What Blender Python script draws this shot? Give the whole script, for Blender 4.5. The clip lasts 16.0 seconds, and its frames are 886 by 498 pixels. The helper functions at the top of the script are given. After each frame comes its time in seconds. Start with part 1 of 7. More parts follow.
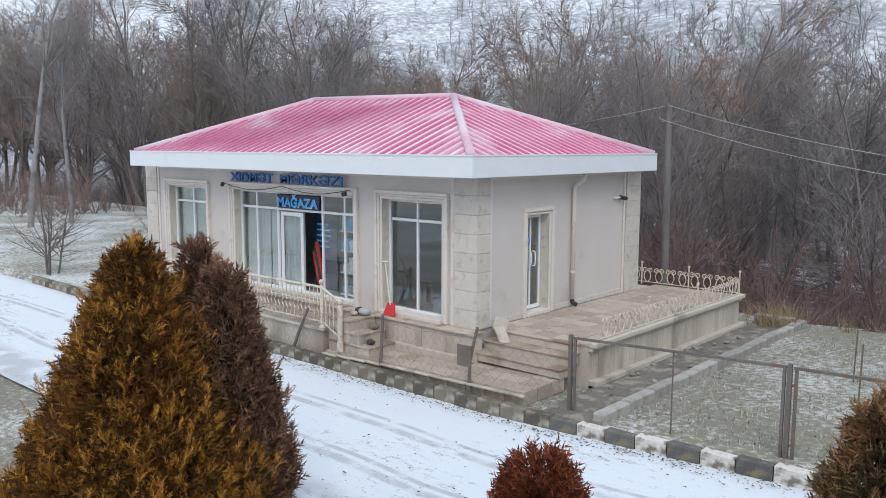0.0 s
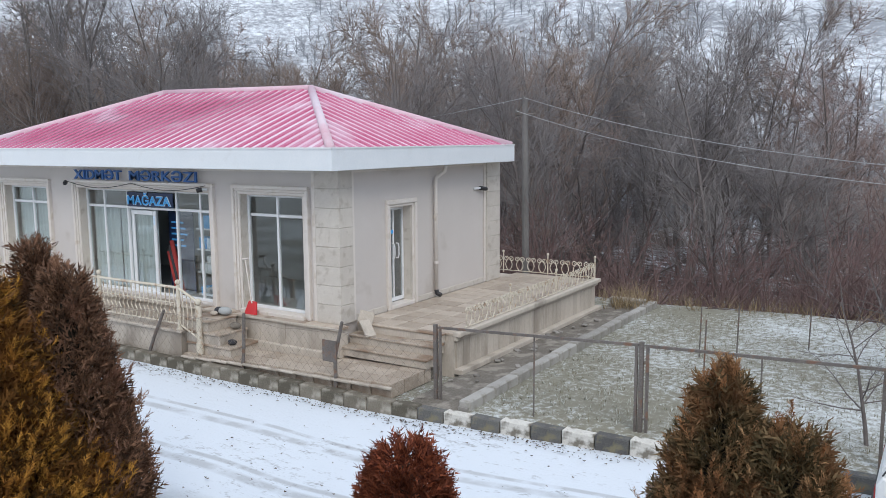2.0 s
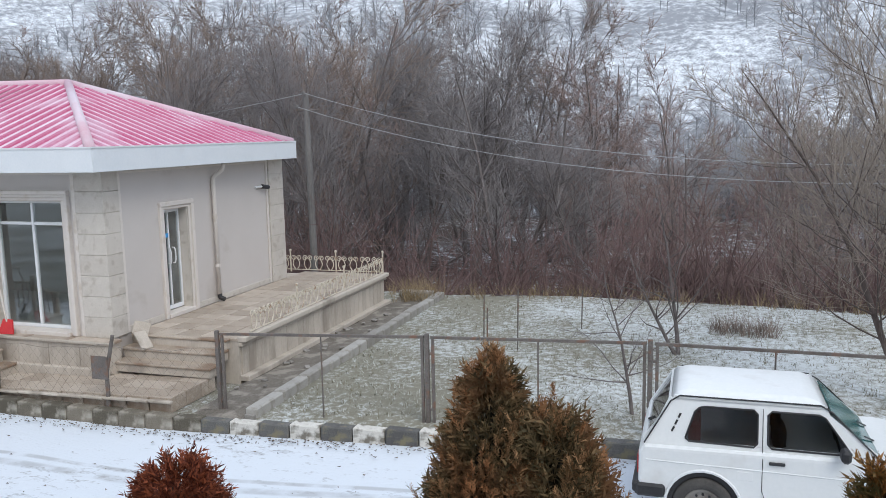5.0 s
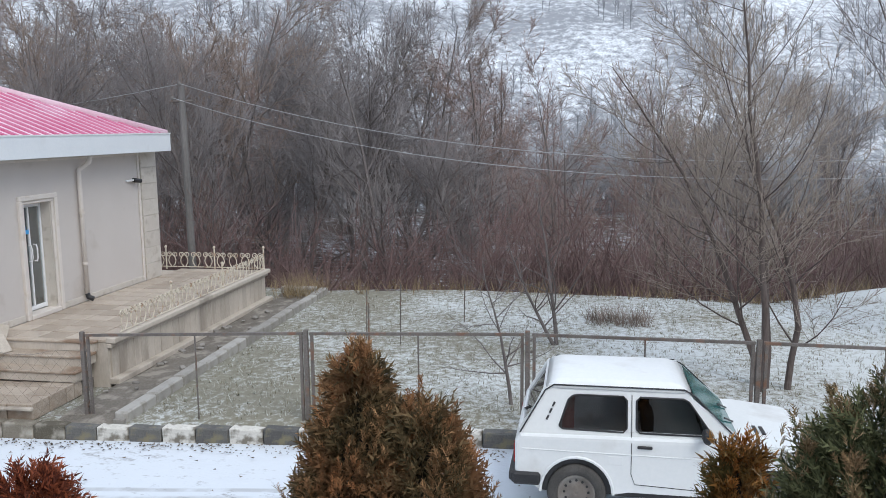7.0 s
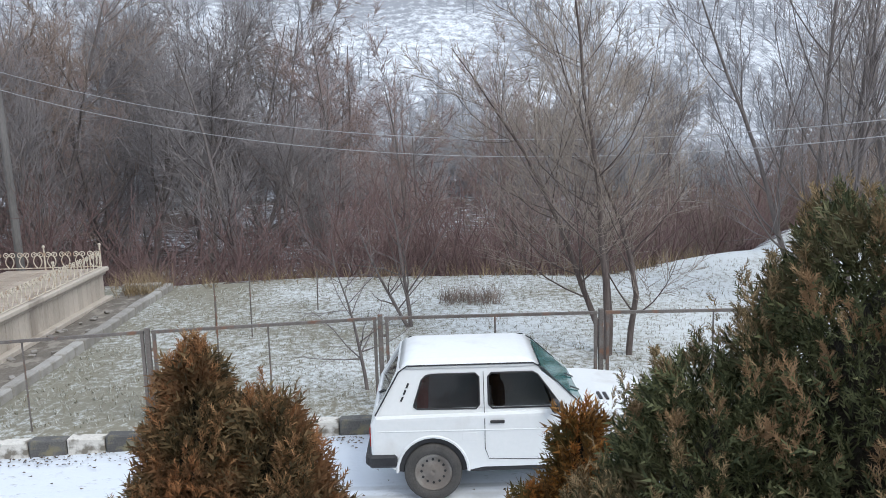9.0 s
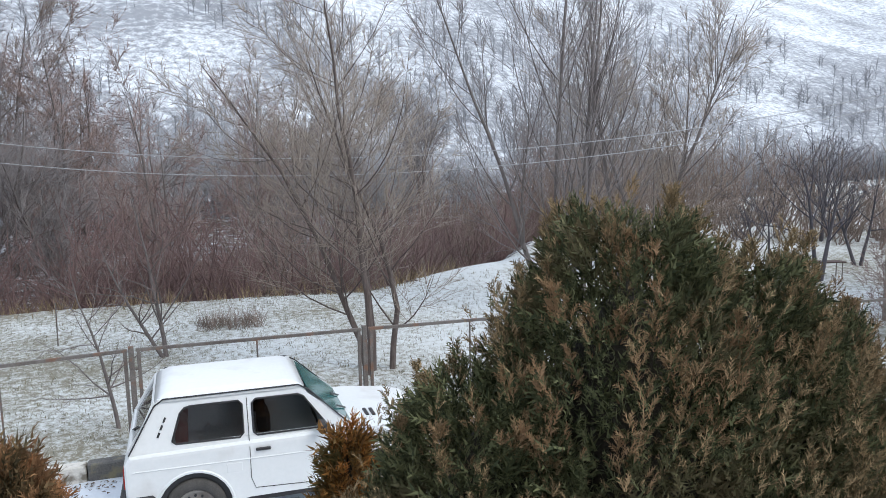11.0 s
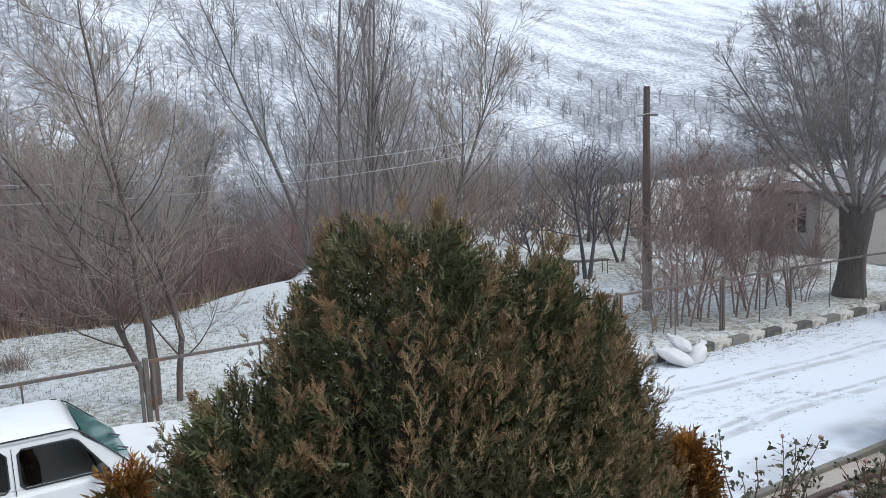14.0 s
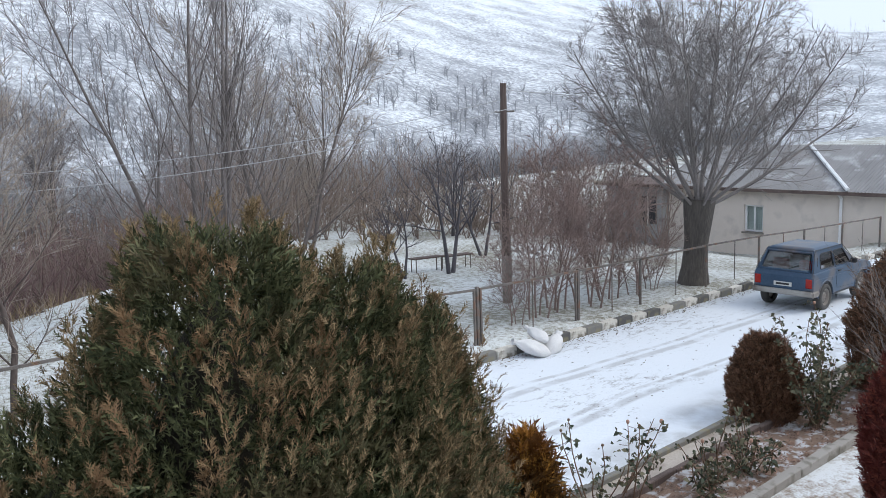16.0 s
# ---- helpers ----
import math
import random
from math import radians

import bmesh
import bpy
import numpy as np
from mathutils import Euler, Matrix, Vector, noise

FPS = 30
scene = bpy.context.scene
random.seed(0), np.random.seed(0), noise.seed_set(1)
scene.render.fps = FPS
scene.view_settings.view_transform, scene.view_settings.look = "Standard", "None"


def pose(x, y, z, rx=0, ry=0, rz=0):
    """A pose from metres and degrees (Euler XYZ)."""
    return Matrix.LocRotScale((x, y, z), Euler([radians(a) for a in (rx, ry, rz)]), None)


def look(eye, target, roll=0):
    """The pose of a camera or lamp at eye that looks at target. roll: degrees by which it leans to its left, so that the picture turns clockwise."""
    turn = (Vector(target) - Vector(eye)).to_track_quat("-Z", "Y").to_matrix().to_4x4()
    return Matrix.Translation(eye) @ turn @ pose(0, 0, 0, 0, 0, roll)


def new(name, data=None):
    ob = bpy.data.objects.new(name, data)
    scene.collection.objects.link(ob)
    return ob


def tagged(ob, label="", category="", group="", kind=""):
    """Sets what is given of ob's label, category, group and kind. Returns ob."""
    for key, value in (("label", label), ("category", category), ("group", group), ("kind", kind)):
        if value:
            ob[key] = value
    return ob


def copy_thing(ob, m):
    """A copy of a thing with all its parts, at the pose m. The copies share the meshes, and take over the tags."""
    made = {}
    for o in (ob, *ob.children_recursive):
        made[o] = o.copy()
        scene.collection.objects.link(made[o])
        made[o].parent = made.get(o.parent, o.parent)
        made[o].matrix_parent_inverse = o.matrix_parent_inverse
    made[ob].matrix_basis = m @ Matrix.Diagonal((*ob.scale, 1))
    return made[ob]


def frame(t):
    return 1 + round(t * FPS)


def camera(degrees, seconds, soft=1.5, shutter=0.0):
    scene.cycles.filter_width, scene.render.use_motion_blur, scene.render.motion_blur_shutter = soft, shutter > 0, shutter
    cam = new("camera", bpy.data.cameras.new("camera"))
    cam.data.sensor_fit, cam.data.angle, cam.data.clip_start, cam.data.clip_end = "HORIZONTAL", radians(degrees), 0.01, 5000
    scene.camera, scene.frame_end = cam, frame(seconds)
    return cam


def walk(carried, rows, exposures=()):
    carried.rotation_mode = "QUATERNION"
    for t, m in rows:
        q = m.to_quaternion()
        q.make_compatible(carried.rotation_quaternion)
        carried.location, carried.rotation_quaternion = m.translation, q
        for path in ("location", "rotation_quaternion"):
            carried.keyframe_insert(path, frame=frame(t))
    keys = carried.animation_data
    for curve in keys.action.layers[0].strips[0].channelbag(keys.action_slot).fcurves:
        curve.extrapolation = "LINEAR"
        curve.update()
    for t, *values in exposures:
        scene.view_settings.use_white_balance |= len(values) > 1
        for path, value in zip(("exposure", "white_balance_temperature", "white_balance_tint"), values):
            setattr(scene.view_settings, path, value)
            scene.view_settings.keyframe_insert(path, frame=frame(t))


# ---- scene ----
cam = camera(57.1, 16.0, 0.5)
PATH = [
    (0, (1.022, 1.271, 4.294), (-0.303, 2.749, 4.042), 0.2),
    (0.5, (1.026, 1.299, 4.262), (-0.227, 2.837, 4.011), 0.2),
    (1, (1.032, 1.317, 4.259), (-0.156, 2.906, 4.003), 0.0),
    (1.5, (1.042, 1.334, 4.251), (-0.085, 2.966, 3.989), -0.3),
    (2, (1.041, 1.367, 4.244), (-0.023, 3.04, 3.979), -0.4),
    (2.5, (1.039, 1.38, 4.246), (0.05, 3.097, 3.976), -0.7),
    (3, (1.049, 1.41, 4.239), (0.114, 3.156, 3.963), -0.8),
    (3.5, (1.064, 1.425, 4.245), (0.186, 3.202, 3.974), -1.3),
    (4, (1.086, 1.471, 4.237), (0.292, 3.286, 3.968), -1.6),
    (4.5, (1.107, 1.534, 4.227), (0.401, 3.385, 3.954), -1.6),
    (4.7, (1.116, 1.56, 4.228), (0.45, 3.426, 3.952), -1.4),
    (6.8, (1.228, 1.688, 4.208), (0.856, 3.631, 3.914), -0.6),
    (7, (1.237, 1.69, 4.198), (0.891, 3.637, 3.903), -0.5),
    (7.5, (1.286, 1.734, 4.179), (0.987, 3.686, 3.865), -0.1),
    (8, (1.323, 1.772, 4.17), (1.097, 3.732, 3.845), -0.8),
    (8.5, (1.324, 1.768, 4.172), (1.192, 3.736, 3.841), -1.4),
    (9, (1.328, 1.777, 4.166), (1.332, 3.749, 3.829), -1.6),
    (9.5, (1.332, 1.781, 4.167), (1.492, 3.747, 3.835), -1.1),
    (10, (1.334, 1.781, 4.167), (1.643, 3.731, 3.849), -0.6),
    (10.2, (1.336, 1.782, 4.165), (1.7, 3.723, 3.85), -0.4),
    (12.3, (1.336, 1.815, 4.181), (2.168, 3.608, 3.877), -2.7),
    (12.5, (1.353, 1.815, 4.178), (2.206, 3.599, 3.876), -2.5),
    (13, (1.374, 1.79, 4.183), (2.288, 3.546, 3.895), -2.4),
    (13.5, (1.381, 1.765, 4.184), (2.358, 3.488, 3.905), -2.2),
    (14, (1.387, 1.74, 4.185), (2.431, 3.422, 3.9), -2.4),
    (14.5, (1.426, 1.736, 4.184), (2.558, 3.358, 3.889), -2.2),
    (15, (1.479, 1.727, 4.185), (2.664, 3.309, 3.883), -2.3),
    (15.5, (1.538, 1.706, 4.186), (2.781, 3.243, 3.882), -1.9),
    (16, (1.614, 1.709, 4.185), (2.909, 3.201, 3.876), -2.1),
]
walk(cam, [(t, look(eye, target, roll)) for t, eye, target, roll in PATH], ((0, -0.02), (4.5, -0.03), (6.5, 0.02), (8, 0.08), (10, 0.22), (12.5, 0.10), (16, 0.07)))

# ---- world and light ----
world = bpy.data.worlds.new("world")
scene.world = world
world.use_nodes = True
wn, wl = world.node_tree.nodes, world.node_tree.links
sky = wn.new("ShaderNodeTexSky")
sky.sky_type, sky.sun_disc = "NISHITA", False
sky.sun_elevation, sky.sun_rotation = radians(38), radians(200)
sky.air_density, sky.dust_density = 1.0, 3.0
SKY_GAIN = wn.new("ShaderNodeVectorMath")
SKY_GAIN.operation = "SCALE"
SKY_GAIN.inputs["Scale"].default_value = 0.08
wl.new(sky.outputs[0], SKY_GAIN.inputs[0])
cloud = wn.new("ShaderNodeMix")
cloud.data_type = "RGBA"
cloud.inputs["Factor"].default_value = 0.85
cloud.inputs["B"].default_value = (0.775, 0.885, 1.07, 1)
wl.new(SKY_GAIN.outputs[0], cloud.inputs["A"])
wl.new(cloud.outputs["Result"], wn["Background"].inputs["Color"])
wn["Background"].inputs["Strength"].default_value = 1.15

sun = new("sun", bpy.data.lights.new("sun", "SUN"))
sun.data.energy, sun.data.angle, sun.data.color = 1.5, radians(30), (1.0, 0.96, 0.9)
sun.matrix_world = look((0, 0, 50), (-19, 20, 20))


# ---- materials ----
def mat(name, a, b, rough=0.8, scale=6.0, fine=60.0, metal=0.0, bump=0.15, spread=0.5, island=0.0, piece=0.0, dirt=None, dirt_amount=0.0, dirt_scale=1.5, spec=0.4, stretch=(1, 1, 1), contrast=(0.3, 0.7)):
    """Two tones mixed by noise at two scales, stains of a third tone, fine bump."""
    m = bpy.data.materials.new(name)
    m.use_nodes = True
    n, l = m.node_tree.nodes, m.node_tree.links
    p = n["Principled BSDF"]
    p.inputs["Roughness"].default_value, p.inputs["Metallic"].default_value = rough, metal
    p.inputs["Specular IOR Level"].default_value = spec
    tc, mp = n.new("ShaderNodeTexCoord"), n.new("ShaderNodeMapping")
    mp.inputs["Scale"].default_value = stretch
    l.new(tc.outputs["Object"], mp.inputs[0])

    def noise_tex(s, detail=4):
        t = n.new("ShaderNodeTexNoise")
        t.inputs["Scale"].default_value, t.inputs["Detail"].default_value = s, detail
        l.new(mp.outputs[0], t.inputs["Vector"])
        return t.outputs["Fac"]

    def math_node(op, x, y):
        q = n.new("ShaderNodeMath")
        q.operation = op
        for i, v in enumerate((x, y)):
            if isinstance(v, (int, float)):
                q.inputs[i].default_value = v
            else:
                l.new(v, q.inputs[i])
        return q.outputs[0]

    def mix(f, x, y):
        q = n.new("ShaderNodeMix")
        q.data_type = "RGBA"
        for key, v in (("Factor", f), ("A", x), ("B", y)):
            if isinstance(v, (int, float)):
                q.inputs[key].default_value = v
            elif isinstance(v, tuple):
                q.inputs[key].default_value = (*v[:3], 1)
            else:
                l.new(v, q.inputs[key])
        return q.outputs["Result"]

    def ramp(f, lo, hi):
        q = n.new("ShaderNodeMapRange")
        q.inputs["From Min"].default_value, q.inputs["From Max"].default_value = lo, hi
        l.new(f, q.inputs["Value"])
        return q.outputs["Result"]

    big, small = noise_tex(scale), noise_tex(fine, 2)
    f = math_node("ADD", math_node("MULTIPLY", big, 1 - spread), math_node("MULTIPLY", small, spread))
    if island:
        g = n.new("ShaderNodeNewGeometry")
        f = math_node("ADD", f, math_node("MULTIPLY", math_node("SUBTRACT", g.outputs["Random Per Island"], 0.5), island))
    if piece:
        o = n.new("ShaderNodeObjectInfo")
        f = math_node("ADD", f, math_node("MULTIPLY", math_node("SUBTRACT", o.outputs["Random"], 0.5), piece))
    c = mix(ramp(f, *contrast), a, b)
    if dirt:
        d = ramp(noise_tex(dirt_scale, 6), 0.62 - dirt_amount * 0.3, 0.72 - dirt_amount * 0.2)
        c = mix(math_node("MULTIPLY", d, min(1.0, 0.35 + dirt_amount)), c, dirt)
    l.new(c, p.inputs["Base Color"])
    if bump:
        bm_ = n.new("ShaderNodeBump")
        bm_.inputs["Strength"].default_value, bm_.inputs["Distance"].default_value = bump, 0.02
        l.new(small, bm_.inputs["Height"])
        l.new(bm_.outputs[0], p.inputs["Normal"])
    return m


def glass(name, tint=(0.9, 0.95, 0.95), rough=0.02, alpha=0.75):
    """A pane: part mirror, part clear."""
    m = bpy.data.materials.new(name)
    m.use_nodes = True
    n, l = m.node_tree.nodes, m.node_tree.links
    n.remove(n["Principled BSDF"])
    gl, tr, mx, fr = n.new("ShaderNodeBsdfGlossy"), n.new("ShaderNodeBsdfTransparent"), n.new("ShaderNodeMixShader"), n.new("ShaderNodeLayerWeight")
    fr.inputs[0].default_value = 0.16
    gl.inputs["Roughness"].default_value = rough
    tr.inputs["Color"].default_value = (*tint, 1)
    ad = n.new("ShaderNodeMath")
    ad.inputs[1].default_value = 1 - alpha
    l.new(fr.outputs["Facing"], ad.inputs[0])
    l.new(ad.outputs[0], mx.inputs[0])
    l.new(tr.outputs[0], mx.inputs[1])
    l.new(gl.outputs[0], mx.inputs[2])
    l.new(mx.outputs[0], n["Material Output"].inputs[0])
    return m


M_WALL = mat("render_wall", (0.545, 0.502, 0.468), (0.605, 0.562, 0.528), 0.9, 1.2, 180, bump=0.12, dirt=(0.45, 0.4, 0.35), dirt_amount=0.12)
M_STONE = mat("travertine", (0.52, 0.475, 0.42), (0.62, 0.575, 0.515), 0.75, 5, 50, piece=0.25, dirt=(0.40, 0.35, 0.29), dirt_amount=0.25, dirt_scale=6)
M_PLINTH = mat("plinth_stone", (0.42, 0.37, 0.31), (0.56, 0.50, 0.43), 0.7, 5, 45, piece=0.35, dirt=(0.26, 0.22, 0.18), dirt_amount=0.35, dirt_scale=2, stretch=(1, 1, 0.3))
M_PAVE = mat("wet_paving", (0.35, 0.285, 0.225), (0.55, 0.475, 0.395), 0.32, 2.5, 40, piece=0.35, dirt=(0.22, 0.145, 0.095), dirt_amount=0.55, dirt_scale=1.6)
M_TRIM = mat("window_trim", (0.62, 0.57, 0.52), (0.72, 0.67, 0.62), 0.7, 4, 70, dirt=(0.48, 0.40, 0.31), dirt_amount=0.15, dirt_scale=4)
M_FASCIA = mat("fascia_metal", (0.70, 0.74, 0.77), (0.76, 0.79, 0.81), 0.4, 2, 30, bump=0.03, dirt=(0.6, 0.6, 0.6), dirt_amount=0.08)
# Roof red deepened on the ribs, so the colour draws their shadow lines.
M_ROOFRIB = mat("shadow_red_rib", (0.48, 0.09, 0.19), (0.57, 0.24, 0.34), 0.6, 0.9, 25, bump=0.05, spec=0.15, dirt=(0.68, 0.54, 0.62), dirt_amount=0.2, dirt_scale=0.6)
M_ROOF = mat("frosted_roof_sheet", (0.66, 0.42, 0.52), (0.75, 0.60, 0.68), 0.65, 0.9, 25, bump=0.05, spec=0.12, dirt=(0.80, 0.76, 0.80), dirt_amount=0.5, dirt_scale=0.45, stretch=(1.6, 0.6, 1))
M_ROOFCAP = mat("ridge_cap", (0.60, 0.34, 0.41), (0.70, 0.54, 0.60), 0.6, 1.2, 40, bump=0.05, spec=0.2, dirt=(0.68, 0.62, 0.67), dirt_amount=0.35, dirt_scale=0.5)
M_PVC = mat("white_plastic", (0.72, 0.74, 0.75), (0.8, 0.81, 0.82), 0.35, 3, 40, bump=0.02)
M_GLASS = glass("window_glass", (0.92, 0.95, 0.95), alpha=0.97)
M_CARGLASS = glass("car_glass", (0.55, 0.56, 0.57), alpha=0.93)
M_GREENGLASS = mat("windscreen_glass", (0.02, 0.13, 0.13), (0.03, 0.17, 0.165), 0.08, 3, 20, bump=0, spec=0.6)
M_DARK = mat("dark_interior", (0.035, 0.035, 0.04), (0.06, 0.06, 0.065), 0.9, 2, 20)
M_INNER = mat("interior_wall", (0.36, 0.38, 0.38), (0.44, 0.46, 0.46), 0.9, 2, 20)
M_CURTAIN = mat("curtain", (0.50, 0.555, 0.55), (0.62, 0.67, 0.665), 0.9, 2, 60, stretch=(8, 8, 0.3))
M_BLUE = mat("sign_blue", (0.02, 0.09, 0.28), (0.05, 0.15, 0.38), 0.5, 5, 60)
M_SIGNBACK = mat("sign_back", (0.01, 0.02, 0.06), (0.02, 0.04, 0.10), 0.3, 3, 30)
M_NEON = mat("sign_white", (0.6, 0.75, 0.9), (0.75, 0.85, 0.95), 0.4, 3, 30)
M_LIGHTBLUE = mat("sign_light_blue", (0.05, 0.35, 0.75), (0.10, 0.45, 0.85), 0.4, 3, 30)
M_REDP = mat("red_plastic", (0.50, 0.02, 0.03), (0.62, 0.04, 0.04), 0.4, 4, 40)
M_CREAMIRON = mat("cream_iron", (0.55, 0.50, 0.40), (0.70, 0.64, 0.54), 0.6, 8, 80, dirt=(0.32, 0.18, 0.09), dirt_amount=0.3, dirt_scale=9)
M_STEEL = mat("weathered_steel", (0.10, 0.085, 0.075), (0.20, 0.18, 0.165), 0.7, 5, 60, dirt=(0.22, 0.10, 0.05), dirt_amount=0.3, dirt_scale=6)
M_WIRE = mat("wire", (0.22, 0.19, 0.16), (0.34, 0.30, 0.26), 0.6, 5, 40, metal=0.2, bump=0)
M_CABLE = mat("cable", (0.38, 0.39, 0.40), (0.47, 0.48, 0.49), 0.6, 5, 40, bump=0)
M_CONC = mat("concrete", (0.20, 0.185, 0.165), (0.32, 0.30, 0.275), 0.85, 4, 50, piece=0.5, dirt=(0.12, 0.11, 0.08), dirt_amount=0.35, dirt_scale=5)
M_KERBW = mat("whitewashed_kerb", (0.50, 0.475, 0.42), (0.68, 0.66, 0.61), 0.85, 6, 50, piece=0.3, dirt=(0.12, 0.10, 0.07), dirt_amount=0.5, dirt_scale=7)
M_PALEKERB = mat("pale_kerb", (0.27, 0.255, 0.23), (0.40, 0.385, 0.355), 0.85, 5, 50, piece=0.4, dirt=(0.22, 0.20, 0.16), dirt_amount=0.3, dirt_scale=4)
M_KERBD = mat("dark_kerb", (0.09, 0.088, 0.085), (0.19, 0.185, 0.17), 0.85, 5, 50, piece=0.6, dirt=(0.24, 0.21, 0.12), dirt_amount=0.35, dirt_scale=6)
M_KERBOLD = mat("worn_kerb", (0.10, 0.088, 0.066), (0.22, 0.195, 0.155), 0.9, 5, 50, piece=0.7, dirt=(0.56, 0.53, 0.46), dirt_amount=0.42, dirt_scale=2.6)
M_BARK = mat("grey_bark", (0.11, 0.094, 0.09), (0.21, 0.185, 0.175), 0.9, 6, 50, bump=0.4, stretch=(1, 1, 0.25))
M_DARKBARK = mat("dark_willow_bark", (0.075, 0.058, 0.052), (0.16, 0.13, 0.118), 0.9, 6, 40, bump=0.5, stretch=(1, 1, 0.25))
M_TWIG = mat("grey_twigs", (0.165, 0.152, 0.152), (0.27, 0.25, 0.245), 0.9, 0.6, 20, bump=0, piece=0.3)
M_THICKET = mat("thicket_twigs", (0.13, 0.085, 0.08), (0.225, 0.15, 0.142), 0.9, 0.5, 20, bump=0)
M_TWIGBR = mat("brown_twigs", (0.17, 0.132, 0.112), (0.28, 0.22, 0.185), 0.9, 0.6, 20, bump=0, piece=0.3)
M_POLLARD = mat("pollard_twigs", (0.19, 0.175, 0.168), (0.315, 0.29, 0.28), 0.9, 0.6, 20, bump=0)
M_TWIGYE = mat("willow_twigs", (0.215, 0.18, 0.15), (0.345, 0.295, 0.25), 0.9, 0.6, 20, bump=0)
M_TWIGRED = mat("red_twigs", (0.19, 0.138, 0.122), (0.31, 0.23, 0.205), 0.9, 0.5, 20, bump=0)
M_POLE = mat("weathered_pole", (0.13, 0.125, 0.12), (0.22, 0.21, 0.20), 0.9, 4, 40, bump=0.3, stretch=(1, 1, 0.2))
M_WOODPOLE = mat("pole_wood", (0.08, 0.06, 0.055), (0.16, 0.12, 0.105), 0.9, 5, 50, bump=0.4, stretch=(1, 1, 0.1))
M_SACK = mat("woven_sack", (0.60, 0.60, 0.60), (0.74, 0.74, 0.74), 0.8, 8, 120, bump=0.4)
M_CARWHITE = mat("white_paint", (0.74, 0.77, 0.77), (0.80, 0.82, 0.82), 0.25, 1.2, 20, bump=0.0, dirt=(0.55, 0.53, 0.5), dirt_amount=0.05)
M_CARBLUE = mat("blue_paint", (0.025, 0.06, 0.11), (0.05, 0.09, 0.15), 0.35, 2, 20, bump=0.0, dirt=(0.14, 0.12, 0.11), dirt_amount=0.4)
M_RUBBER = mat("rubber", (0.05, 0.048, 0.046), (0.10, 0.095, 0.088), 0.85, 6, 60)
M_BLACK = mat("black_plastic", (0.02, 0.02, 0.022), (0.04, 0.04, 0.042), 0.5, 6, 60)
M_RIM = mat("steel_rim", (0.30, 0.29, 0.27), (0.44, 0.43, 0.40), 0.5, 6, 60, metal=0.2, dirt=(0.14, 0.11, 0.09), dirt_amount=0.4)
M_LENS = mat("red_lens", (0.28, 0.01, 0.01), (0.38, 0.03, 0.02), 0.2, 6, 60)
M_PLATE = mat("plate_white", (0.55, 0.55, 0.53), (0.65, 0.65, 0.63), 0.5, 6, 60)
M_SEAT = mat("red_seat", (0.30, 0.03, 0.03), (0.40, 0.06, 0.05), 0.9, 6, 60)
M_HOUSE = mat("house_render", (0.60, 0.535, 0.48), (0.71, 0.645, 0.585), 0.9, 1.5, 40, dirt=(0.44, 0.40, 0.37), dirt_amount=0.2)
M_HOUSEGREY = mat("grey_block", (0.26, 0.26, 0.26), (0.36, 0.36, 0.36), 0.9, 2, 40)
M_SLATE = mat("corrugated_slate", (0.20, 0.20, 0.205), (0.30, 0.30, 0.305), 0.9, 1.0, 30, dirt=(0.5, 0.52, 0.55), dirt_amount=0.2)
M_SOIL = mat("leafy_soil", (0.13, 0.085, 0.062), (0.27, 0.19, 0.145), 0.95, 6, 60, bump=0.6, dirt=(0.60, 0.63, 0.66), dirt_amount=0.42, dirt_scale=7)
M_STRIP = mat("damp_earth", (0.11, 0.097, 0.08), (0.22, 0.195, 0.165), 0.95, 3, 30, bump=0.6, dirt=(0.34, 0.31, 0.265), dirt_amount=0.4, dirt_scale=4)
M_STEM = mat("rose_stem", (0.12, 0.07, 0.05), (0.20, 0.13, 0.08), 0.8, 6, 60)
M_ROSELEAF = mat("rose_leaf", (0.045, 0.06, 0.035), (0.14, 0.13, 0.075), 0.6, 5, 60, island=0.8)
M_DRYROSE = mat("dry_rose", (0.36, 0.20, 0.14), (0.50, 0.32, 0.24), 0.8, 9, 60)
M_DRYGRASS = mat("dry_grass", (0.22, 0.16, 0.09), (0.36, 0.28, 0.17), 0.9, 3, 30, bump=0, island=0.6)


def foliage(name, shade, tip, other, patch=2.2, amount=0.5):
    return mat(name, shade, tip, 0.75, 9, 90, bump=0, island=0.95, spread=0.25, dirt=other, dirt_amount=amount, dirt_scale=patch, spec=0.2, contrast=(0.2, 0.85))


# Base tones darkened for shaded gaps between plumes; tip tones carry the real bronzing.
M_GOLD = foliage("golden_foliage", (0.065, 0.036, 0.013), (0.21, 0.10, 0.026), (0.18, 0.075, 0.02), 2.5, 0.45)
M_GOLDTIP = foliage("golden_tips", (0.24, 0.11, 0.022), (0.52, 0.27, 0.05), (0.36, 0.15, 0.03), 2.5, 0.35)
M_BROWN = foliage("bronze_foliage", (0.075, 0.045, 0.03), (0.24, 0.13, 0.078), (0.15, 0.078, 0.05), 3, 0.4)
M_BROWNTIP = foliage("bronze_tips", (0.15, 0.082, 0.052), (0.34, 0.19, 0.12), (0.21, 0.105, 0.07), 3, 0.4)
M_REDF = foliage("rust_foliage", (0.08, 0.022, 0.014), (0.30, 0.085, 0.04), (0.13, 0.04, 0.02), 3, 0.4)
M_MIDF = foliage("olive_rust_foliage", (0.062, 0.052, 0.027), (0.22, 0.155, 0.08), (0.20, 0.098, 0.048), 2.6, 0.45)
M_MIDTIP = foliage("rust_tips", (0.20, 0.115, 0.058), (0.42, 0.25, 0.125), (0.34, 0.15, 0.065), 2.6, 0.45)
